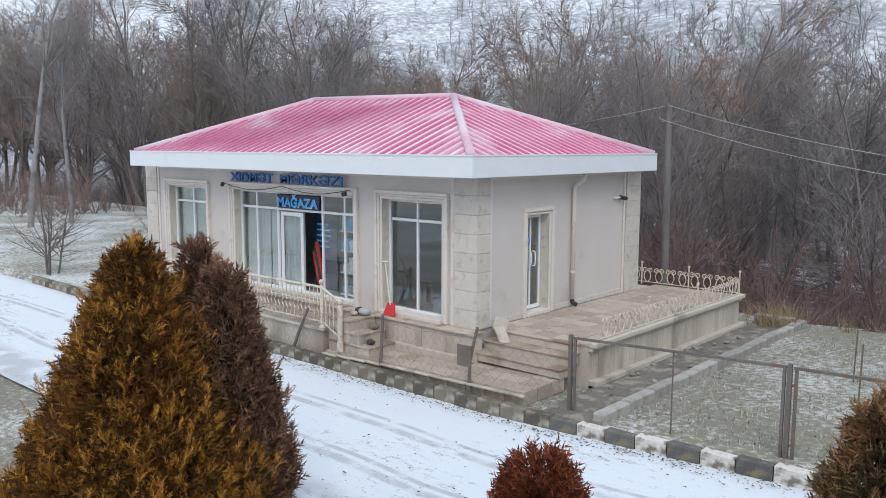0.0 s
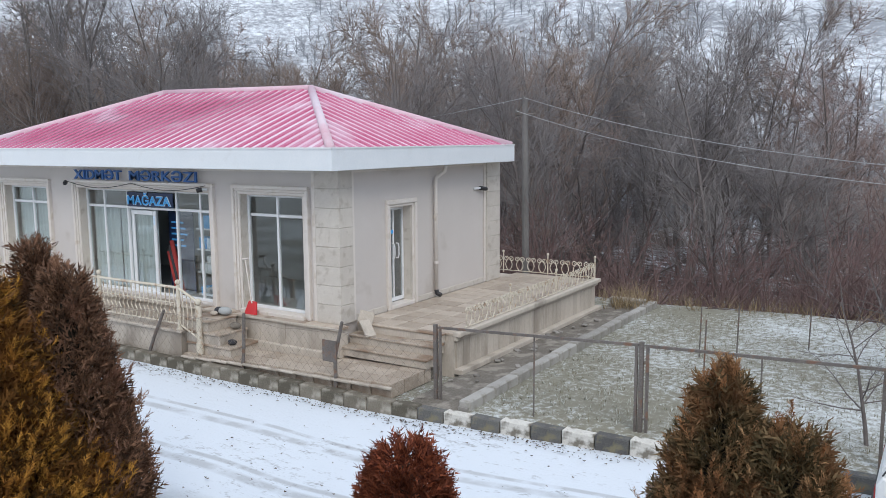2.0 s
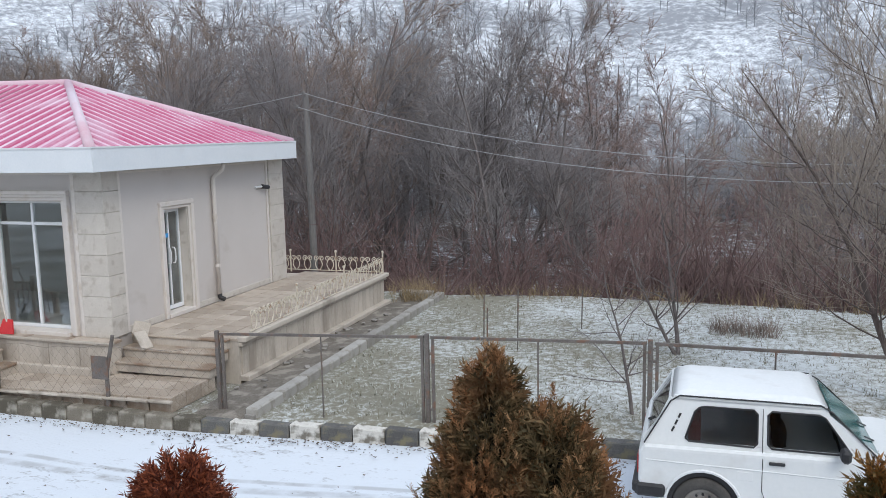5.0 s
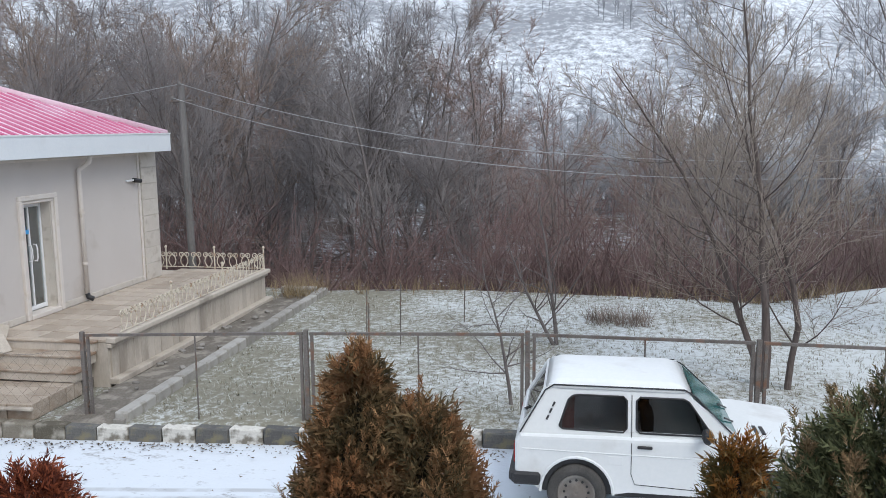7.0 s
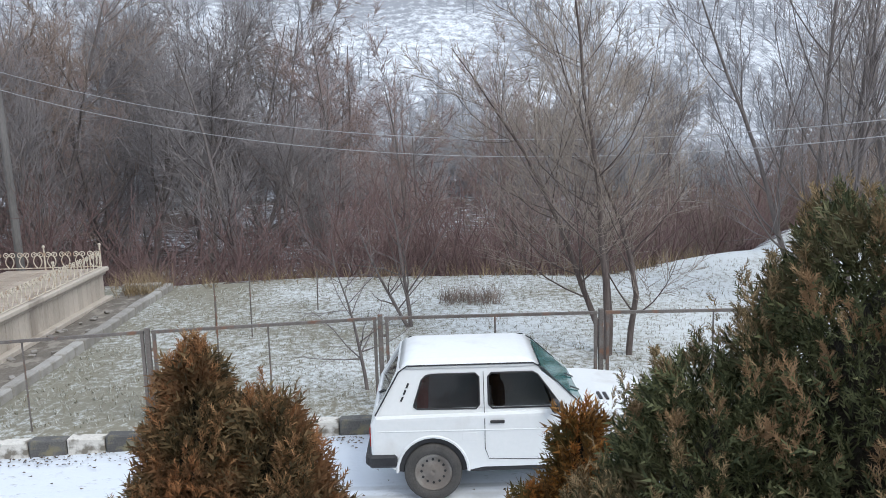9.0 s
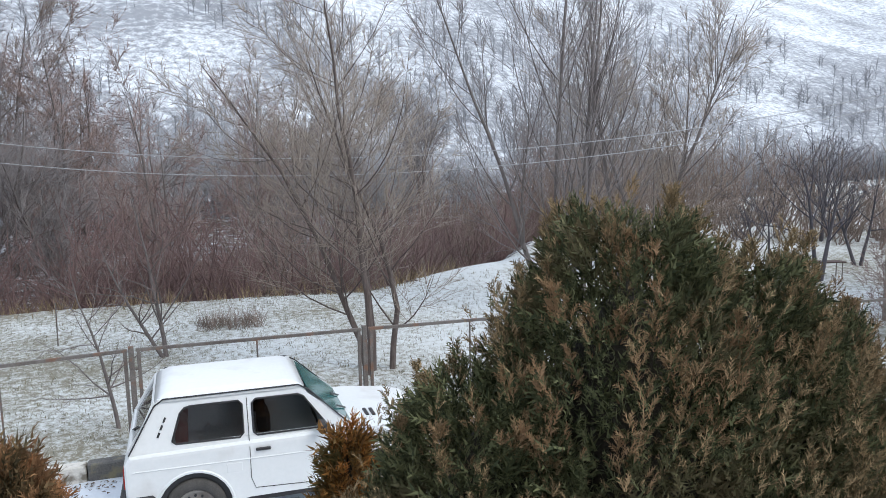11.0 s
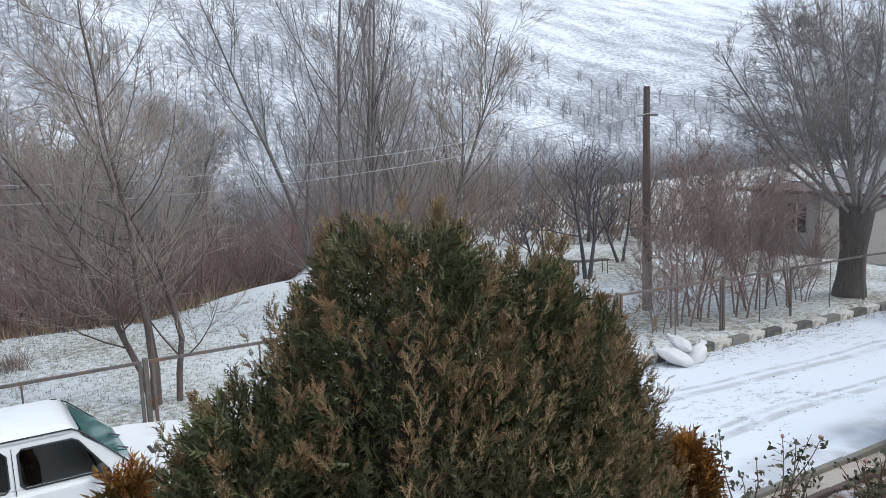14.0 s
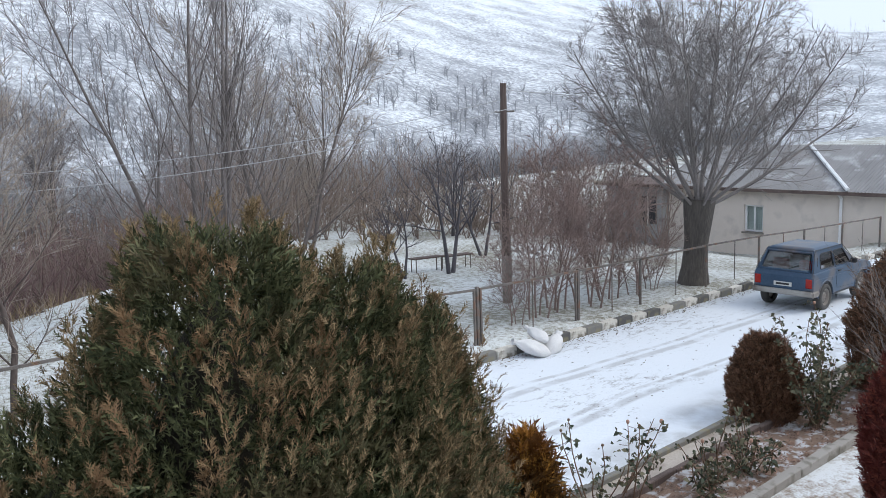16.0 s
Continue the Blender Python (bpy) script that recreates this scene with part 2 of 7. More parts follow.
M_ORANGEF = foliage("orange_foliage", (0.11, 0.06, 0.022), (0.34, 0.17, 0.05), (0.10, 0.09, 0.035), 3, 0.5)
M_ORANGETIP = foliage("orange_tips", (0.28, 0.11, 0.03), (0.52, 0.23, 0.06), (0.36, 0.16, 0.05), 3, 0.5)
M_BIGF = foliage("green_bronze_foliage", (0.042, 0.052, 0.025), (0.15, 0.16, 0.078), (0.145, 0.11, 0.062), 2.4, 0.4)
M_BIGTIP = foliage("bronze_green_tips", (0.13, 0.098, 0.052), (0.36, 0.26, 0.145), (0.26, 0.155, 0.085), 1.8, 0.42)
M_MAROONF = foliage("maroon_foliage", (0.07, 0.018, 0.016), (0.24, 0.065, 0.045), (0.14, 0.03, 0.025), 3, 0.4)
# Near-black tone stands in for the shade deep inside thuja crowns.
M_CORE = mat("shaded_interior", (0.010, 0.009, 0.006), (0.03, 0.025, 0.016), 0.95, 8, 60, bump=0.5)


# ---- mesh helpers ----
class Build:
    """Collects vertices and faces of one mesh."""

    def __init__(self):
        self.v, self.f = [], []

    def add(self, verts, faces):
        o = len(self.v)
        self.v += [tuple(p) for p in verts]
        self.f += [tuple(i + o for i in q) for q in faces]
        return self

    def box(self, x0, y0, z0, x1, y1, z1, b=0.0):
        x0, x1, y0, y1, z0, z1 = min(x0, x1), max(x0, x1), min(y0, y1), max(y0, y1), min(z0, z1), max(z0, z1)
        b = min(b, 0.45 * min(x1 - x0, y1 - y0, z1 - z0))
        if b <= 0:
            v = [(x, y, z) for z in (z0, z1) for y in (y0, y1) for x in (x0, x1)]
            return self.add(v, [(0, 2, 3, 1), (4, 5, 7, 6), (0, 1, 5, 4), (2, 6, 7, 3), (0, 4, 6, 2), (1, 3, 7, 5)])
        bm = bmesh.new()
        bmesh.ops.create_cube(bm, size=1)
        for p in bm.verts:
            p.co = ((x0 + x1) / 2 + p.co.x * (x1 - x0), (y0 + y1) / 2 + p.co.y * (y1 - y0), (z0 + z1) / 2 + p.co.z * (z1 - z0))
        bmesh.ops.bevel(bm, geom=bm.edges[:], offset=b, segments=1, affect="EDGES")
        bm.verts.index_update()
        self.add([p.co for p in bm.verts], [[p.index for p in q.verts] for q in bm.faces])
        bm.free()
        return self

    def tube(self, pts, radii, n=8, caps=True):
        pts = [Vector(p) for p in pts]
        if isinstance(radii, (int, float)):
            radii = [radii] * len(pts)
        rings, last = [], None
        for i, p in enumerate(pts):
            d = (pts[min(i + 1, len(pts) - 1)] - pts[max(i - 1, 0)]).normalized()
            side = d.orthogonal().normalized() if last is None else (last - d * last.dot(d)).normalized()
            last = side
            up = d.cross(side)
            rings.append([p + (side * math.cos(2 * math.pi * k / n) + up * math.sin(2 * math.pi * k / n)) * radii[i] for k in range(n)])
        faces = [(i * n + k, i * n + (k + 1) % n, (i + 1) * n + (k + 1) % n, (i + 1) * n + k) for i in range(len(pts) - 1) for k in range(n)]
        if caps:
            faces += [tuple(range(n - 1, -1, -1)), tuple((len(pts) - 1) * n + k for k in range(n))]
        return self.add([p for r in rings for p in r], faces)

    def prism(self, outline, axis, a, b):
        """A closed outline in the plane across the axis, drawn out from a to b."""
        put = {"x": lambda u, w, s: (s, u, w), "y": lambda u, w, s: (u, s, w), "z": lambda u, w, s: (u, w, s)}[axis]
        n = len(outline)
        v = [put(u, w, a) for u, w in outline] + [put(u, w, b) for u, w in outline]
        return self.add(v, [(k, (k + 1) % n, n + (k + 1) % n, n + k) for k in range(n)] + [tuple(range(n - 1, -1, -1)), tuple(range(n, 2 * n))])

    def ball(self, c, r, n=10, m=7, squash=(1, 1, 1)):
        v = [(c[0] + r * squash[0] * math.sin(math.pi * j / m) * math.cos(2 * math.pi * i / n), c[1] + r * squash[1] * math.sin(math.pi * j / m) * math.sin(2 * math.pi * i / n), c[2] + r * squash[2] * math.cos(math.pi * j / m)) for j in range(m + 1) for i in range(n)]
        return self.add(v, [(j * n + i, j * n + (i + 1) % n, (j + 1) * n + (i + 1) % n, (j + 1) * n + i) for j in range(m) for i in range(n)])

    def mesh(self, name, material, smooth=False, fix=True):
        me = bpy.data.meshes.new(name)
        me.from_pydata(self.v, [], self.f)
        me.materials.append(material)
        if fix:
            bm = bmesh.new()
            bm.from_mesh(me)
            bmesh.ops.recalc_face_normals(bm, faces=bm.faces[:])
            bm.to_mesh(me)
            bm.free()
        if smooth:
            me.polygons.foreach_set("use_smooth", [True] * len(me.polygons))
        return me


def raw_mesh(name, verts, faces, material):
    """A mesh from arrays of equal-sided faces."""
    me = bpy.data.meshes.new(name)
    k = faces.shape[1]
    me.vertices.add(len(verts))
    me.vertices.foreach_set("co", np.asarray(verts, dtype=np.float32).ravel())
    me.loops.add(faces.size)
    me.loops.foreach_set("vertex_index", faces.astype(np.int32).ravel())
    me.polygons.add(len(faces))
    me.polygons.foreach_set("loop_start", np.arange(len(faces), dtype=np.int32) * k)
    me.update(calc_edges=True)
    me.materials.append(material)
    return me


def thing(name, label, category, at=(0, 0, 0), group="", kind=""):
    e = new(name)
    e.location = at
    e.empty_display_size = 0.2
    return tagged(e, label, category, group, kind)


def part(name, made, material, parent, label="", smooth=False):
    """A mesh under a thing (given in world places) or under a part."""
    me = made if isinstance(made, bpy.types.Mesh) else made.mesh(name, material, smooth)
    ob = new(name, me)
    ob.parent = parent
    if parent.parent is None and parent.type == "EMPTY":
        ob.matrix_parent_inverse = parent.matrix_basis.inverted()
    return tagged(ob, label)


def setting(name, made, material, label, category, smooth=False):
    ob = new(name, made if isinstance(made, bpy.types.Mesh) else made.mesh(name, material, smooth))
    return tagged(ob, label, category, kind="structure")


def words(text, size, material, parent, m, name="lettering", depth=0.01, wide=1.0):
    """Raised letters in the built-in font, as a mesh."""
    cu = bpy.data.curves.new(name, "FONT")
    cu.body, cu.size, cu.extrude, cu.offset = text, size, depth, size * 0.012
    tmp = new(name, cu)
    me = bpy.data.meshes.new_from_object(tmp.evaluated_get(bpy.context.evaluated_depsgraph_get()))
    bpy.data.objects.remove(tmp)
    xs = [p.co.x for p in me.vertices]
    me.transform(m @ Matrix.Diagonal((wide / (max(xs) - min(xs)), 1, 1, 1)) @ Matrix.Translation((-min(xs), 0, 0)))
    me.materials.clear()
    me.materials.append(material)
    return part(name, me, material, parent)


def road_z(x):
    return float(np.interp(x, (-40, -25, -12, -6, -2, 0, 5, 10, 13, 16, 20, 24, 29, 36, 60), (0, -0.05, -0.12, -0.1, 0.08, 0.16, 0.16, 0.1, 0.02, -0.05, -0.1, -0.28, -0.45, -0.5, -0.5)))


# ---- the ground ----
def smooth(a, b, x):
    t = np.clip((x - a) / (b - a), 0, 1)
    return t * t * (3 - 2 * t)


def wave(x, y, s, k=0):
    return np.sin(x / s + 1.3 * k) * np.cos(y / s * 1.17 + k) + 0.5 * np.sin(x / s * 2.3 + y / s * 1.9 + k * 2.1) + 0.25 * np.cos(x / s * 4.1 - y / s * 3.7 + k)


def ground_z(x, y):
    """Height of the ground: yard, road, field, valley with woods, hillside."""
    x, y = np.asarray(x, dtype=float), np.asarray(y, dtype=float)
    base = np.interp(x, (-40, -25, -12, -6, -2, 0, 5, 10, 13, 16, 20, 24, 29, 36, 60), (0, -0.05, -0.12, -0.1, 0.08, 0.16, 0.16, 0.1, 0.02, -0.05, -0.1, -0.28, -0.45, -0.5, -0.5))
    z = base + 0.17 * smooth(11.55, 11.75, y) - 0.05 * smooth(6.7, 6.9, y) * (1 - smooth(11.4, 11.55, y))
    z = z + 0.28 * np.exp(-((x - 9.0) / 2.2) ** 2 - ((y - 21.0) / 1.6) ** 2)
    edge = np.interp(x, (-80, -35, -22, -15, -6, 5, 9, 12, 18, 30, 60), (30, 27, 24, 23, 21.2, 19.7, 21.5, 26, 34, 44, 60))
    z = z + 0.03 * wave(x, y, 1.7) * smooth(12.2, 14, y)
    z = z - 0.85 * smooth(23, 30, x) * smooth(12.3, 14.5, y)
    drop = smooth(0, 9, y - edge)
    z = z - 4.2 * drop + 0.5 * wave(x, y, 9, 1) * drop
    far, turn = np.hypot(x, y), np.degrees(np.arctan2(x, y))
    start = np.interp(turn, (-180, -90, -20, 10, 30, 45, 60, 120), (150, 120, 96, 92, 110, 150, 190, 250))
    steep = np.interp(turn, (-180, -90, -20, 8, 20, 32, 42, 52, 66, 90), (0.3, 0.45, 0.48, 0.47, 0.42, 0.34, 0.26, 0.20, 0.14, 0.10))
    climb = np.maximum(0, far - start)
    z = z + np.minimum(climb, 420) * steep + (wave(x, y, 38, 2) * 2.5 + wave(x, y, 13, 3) * 0.4) * smooth(0, 60, climb) * np.minimum(1, steep * 3)
    return z


def sheet(name, xs, ys, height, materials, pick):
    X, Y = np.meshgrid(xs, ys)
    V = np.stack([X, Y, height(X, Y)], -1).reshape(-1, 3)
    w, h = len(xs), len(ys)
    i = (np.arange(h - 1)[:, None] * w + np.arange(w - 1)[None]).ravel()
    F = np.stack([i, i + 1, i + w + 1, i + w], 1)
    me = raw_mesh(name, V, F, materials[0])
    for m in materials[1:]:
        me.materials.append(m)
    c = V[F].mean(1)
    me.polygons.foreach_set("material_index", pick(c[:, 0], c[:, 1]).astype(np.int32))
    me.polygons.foreach_set("use_smooth", np.ones(len(F), dtype=bool))
    return me


def ground_mat(name, grass, grass2, snow, cover, scale, fine, rough=0.95, bump=0.5, stretch=(1, 1, 1), drifts_and_haze=(), turn=0.0, axis="X"):
    """Ground with a broken snow cover: soil tones below, white speckle above by noise at three scales."""
    m = bpy.data.materials.new(name)
    m.use_nodes = True
    n, l = m.node_tree.nodes, m.node_tree.links
    p = n["Principled BSDF"]
    p.inputs["Roughness"].default_value, p.inputs["Specular IOR Level"].default_value = rough, 0.2
    tc, mp = n.new("ShaderNodeTexCoord"), n.new("ShaderNodeMapping")
    mp.inputs["Scale"].default_value, mp.inputs["Rotation"].default_value = stretch, (0, 0, radians(turn))
    l.new(tc.outputs["Object"], mp.inputs[0])
    t = []
    for s, d in ((scale, 5), (fine, 4), (fine * 4, 2)):
        q = n.new("ShaderNodeTexNoise")
        q.inputs["Scale"].default_value, q.inputs["Detail"].default_value = s, d
        l.new(mp.outputs[0], q.inputs["Vector"])
        t.append(q.outputs["Fac"])
    a = n.new("ShaderNodeMath"); a.operation = "MULTIPLY_ADD"
    l.new(t[0], a.inputs[0]); a.inputs[1].default_value = 0.9
    b = n.new("ShaderNodeMath"); b.operation = "MULTIPLY_ADD"
    l.new(t[1], b.inputs[0]); b.inputs[1].default_value = 0.9
    c = n.new("ShaderNodeMath"); c.operation = "MULTIPLY"
    l.new(t[2], c.inputs[0]); c.inputs[1].default_value = 0.5
    l.new(c.outputs[0], b.inputs[2]); l.new(b.outputs[0], a.inputs[2])
    r = n.new("ShaderNodeMapRange")
    r.inputs["From Min"].default_value, r.inputs["From Max"].default_value = 1.15 - cover - 0.14, 1.15 - cover + 0.22
    level = a.outputs[0]
    # Shifts snow cover along an axis; on the hillside this whitening imitates mist.
    for x0, x1, more in drifts_and_haze:
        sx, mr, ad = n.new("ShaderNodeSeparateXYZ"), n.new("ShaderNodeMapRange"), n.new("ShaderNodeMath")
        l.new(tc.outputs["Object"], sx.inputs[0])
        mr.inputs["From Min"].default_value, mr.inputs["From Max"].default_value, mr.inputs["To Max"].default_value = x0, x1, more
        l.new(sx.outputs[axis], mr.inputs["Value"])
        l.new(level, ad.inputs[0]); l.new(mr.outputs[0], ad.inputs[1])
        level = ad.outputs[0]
    l.new(level, r.inputs["Value"])
    g, s = n.new("ShaderNodeMix"), n.new("ShaderNodeMix")
    g.data_type = s.data_type = "RGBA"
    g.inputs["A"].default_value, g.inputs["B"].default_value = (*grass, 1), (*grass2, 1)
    l.new(t[1], g.inputs["Factor"])
    s.inputs["B"].default_value = (*snow, 1)
    l.new(g.outputs["Result"], s.inputs["A"]); l.new(r.outputs[0], s.inputs["Factor"])
    l.new(s.outputs["Result"], p.inputs["Base Color"])
    u = n.new("ShaderNodeBump")
    u.inputs["Strength"].default_value, u.inputs["Distance"].default_value = bump, 0.03
    l.new(b.outputs[0], u.inputs["Height"]); l.new(u.outputs[0], p.inputs["Normal"])
    return m


G_FIELD = ground_mat("frosted_grass", (0.17, 0.16, 0.12), (0.29, 0.275, 0.22), (0.60, 0.63, 0.63), -0.09, 0.35, 9, drifts_and_haze=((-3, 6, 0.26), (10.5, 14, -0.13), (-18, -26, 0.12)))
G_WOODS = ground_mat("woodland_floor", (0.05, 0.037, 0.032), (0.11, 0.08, 0.066), (0.66, 0.70, 0.74), -0.15, 0.12, 1.5)
# Scrub tones paled blue-grey, whitened with height: haze painted over a snowy slope.
G_HILL = ground_mat("hazed_snowy_hillside", (0.25, 0.265, 0.285), (0.36, 0.375, 0.40), (0.76, 0.80, 0.84), -0.06, 0.05, 0.8, bump=0.1, drifts_and_haze=((12, 90, 0.27),), axis="Z")

gx = np.concatenate([np.linspace(-700, -64, 26), np.linspace(-60, 48, 217), np.linspace(52, 900, 30)])
gy = np.concatenate([np.linspace(-80, 5.5, 16), [6.7, 6.9, 8, 9, 10, 11, 11.4, 11.55, 11.75, 12.2], np.linspace(12.6, 34, 54), np.linspace(35, 92, 39), np.linspace(97, 900, 60)])
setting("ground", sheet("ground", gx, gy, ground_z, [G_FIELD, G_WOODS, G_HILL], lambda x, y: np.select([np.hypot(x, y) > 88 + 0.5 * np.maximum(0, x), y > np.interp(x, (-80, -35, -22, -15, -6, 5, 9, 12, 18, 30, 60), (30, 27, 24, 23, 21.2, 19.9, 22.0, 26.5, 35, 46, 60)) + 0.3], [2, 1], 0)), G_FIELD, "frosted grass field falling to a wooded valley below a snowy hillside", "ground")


def road_material():
    m = ground_mat("snowy_road", (0.16, 0.155, 0.15), (0.26, 0.25, 0.24), (0.68, 0.725, 0.775), 0.34, 0.5, 7.0, 0.75, 0.4, (0.55, 1.2, 1))
    n, l = m.node_tree.nodes, m.node_tree.links
    p = n["Principled BSDF"]
    old = p.inputs["Base Color"].links[0].from_socket
    tc, sep = n.new("ShaderNodeTexCoord"), n.new("ShaderNodeSeparateXYZ")
    l.new(tc.outputs["Object"], sep.inputs[0])
    wob = n.new("ShaderNodeTexNoise")
    wob.inputs["Scale"].default_value, wob.inputs["Detail"].default_value = 0.12, 2
    l.new(tc.outputs["Object"], wob.inputs["Vector"])
    y = n.new("ShaderNodeMath"); y.operation = "MULTIPLY_ADD"
    l.new(wob.outputs["Fac"], y.inputs[0]); y.inputs[1].default_value = 0.9
    l.new(sep.outputs["Y"], y.inputs[2])
    track = None
    for at_y, half in ((8.5, 0.05), (8.72, 0.03), (9.8, 0.05), (10.05, 0.03), (7.35, 0.28), (12.05, 0.32)):
        d = n.new("ShaderNodeMath"); d.operation = "SUBTRACT"; d.inputs[1].default_value = at_y + 0.45
        l.new(y.outputs[0], d.inputs[0])
        b = n.new("ShaderNodeMath"); b.operation = "ABSOLUTE"; l.new(d.outputs[0], b.inputs[0])
        r = n.new("ShaderNodeMapRange"); r.inputs["From Min"].default_value, r.inputs["From Max"].default_value = half, half * 2.2
        r.inputs["To Min"].default_value, r.inputs["To Max"].default_value = 1, 0
        l.new(b.outputs[0], r.inputs["Value"])
        if track is None:
            track = r.outputs[0]
        else:
            q = n.new("ShaderNodeMath"); q.operation = "MAXIMUM"
            l.new(track, q.inputs[0]); l.new(r.outputs[0], q.inputs[1]); track = q.outputs[0]
    pat = n.new("ShaderNodeTexNoise"); pat.inputs["Scale"].default_value, pat.inputs["Detail"].default_value = 2.2, 5
    l.new(tc.outputs["Object"], pat.inputs["Vector"])
    pr = n.new("ShaderNodeMapRange"); pr.inputs["From Min"].default_value, pr.inputs["From Max"].default_value = 0.32, 0.55
    l.new(pat.outputs["Fac"], pr.inputs["Value"])
    f = n.new("ShaderNodeMath"); f.operation = "MULTIPLY"; l.new(track, f.inputs[0]); l.new(pr.outputs[0], f.inputs[1])
    f2 = n.new("ShaderNodeMath"); f2.operation = "MULTIPLY"; l.new(f.outputs[0], f2.inputs[0]); f2.inputs[1].default_value = 0.5
    mx = n.new("ShaderNodeMix"); mx.data_type = "RGBA"
    l.new(f2.outputs[0], mx.inputs["Factor"]); l.new(old, mx.inputs["A"]); mx.inputs["B"].default_value = (0.30, 0.30, 0.30, 1)
    l.new(mx.outputs["Result"], p.inputs["Base Color"])
    return m


M_ROAD = road_material()
rx, ry = np.concatenate([np.linspace(-90, -31, 30), np.linspace(-30, 40, 141), np.linspace(42, 60, 10)]), np.linspace(6.95, 11.5, 12)
setting("road", sheet("road", rx, ry, lambda x, y: np.interp(x, (-40, -25, -12, -6, -2, 0, 5, 10, 13, 16, 20, 24, 29, 36, 60), (0, -0.05, -0.12, -0.1, 0.08, 0.16, 0.16, 0.1, 0.02, -0.05, -0.1, -0.28, -0.45, -0.5, -0.5)) + 0.012 * wave(x, y, 1.1), [M_ROAD], lambda x, y: np.zeros(len(x))), M_ROAD, "village road under thin snow with tyre tracks", "road")


# ---- thujas ----
def spray_template():
    """One flat feathery frond, 1 long along x: a stem with paired, forward-swept branchlets."""
    v, f = [], []
    rng = random.Random(3)

    def leaf(a, b, w):
        a, b = np.array(a), np.array(b)
        d = b - a
        s = np.cross(d, (rng.uniform(-0.4, 0.4), rng.uniform(-0.4, 0.4), 1.0))
        s = s / np.linalg.norm(s) * w
        o = len(v)
        v.extend([a - s, a + s, b])
        f.append((o, o + 1, o + 2))
    leaf((0, 0, 0), (1.0, 0, 0.05), 0.045)
    for k in range(6):
        x, side = 0.06 + 0.13 * k, 1 if k % 2 else -1
        long = 0.42 * (1 - 0.5 * k / 6) * rng.uniform(0.75, 1.2)
        leaf((x, 0, 0), (x + long * 0.84, side * long * 0.62, rng.uniform(-0.12, 0.14)), 0.05)
    return np.array(v), np.array(f)


SPRAY_V, SPRAY_F = spray_template()


def sprays(rng, pos, axis, size):
    """Fronds at pos along axis: vertices and faces."""
    n = len(pos)
    axis = axis / np.linalg.norm(axis, axis=1, keepdims=True)
    side = np.cross(axis, rng.normal(size=(n, 3)))
    side /= np.linalg.norm(side, axis=1, keepdims=True)
    up = np.cross(axis, side)
    t = SPRAY_V[None] * size[:, None, None]
    V = pos[:, None] + t[..., :1] * axis[:, None] + t[..., 1:2] * side[:, None] + t[..., 2:3] * up[:, None]
    F = SPRAY_F[None] + (np.arange(n) * len(SPRAY_V))[:, None, None]
    return V.reshape(-1, 3), F.reshape(-1, 3)


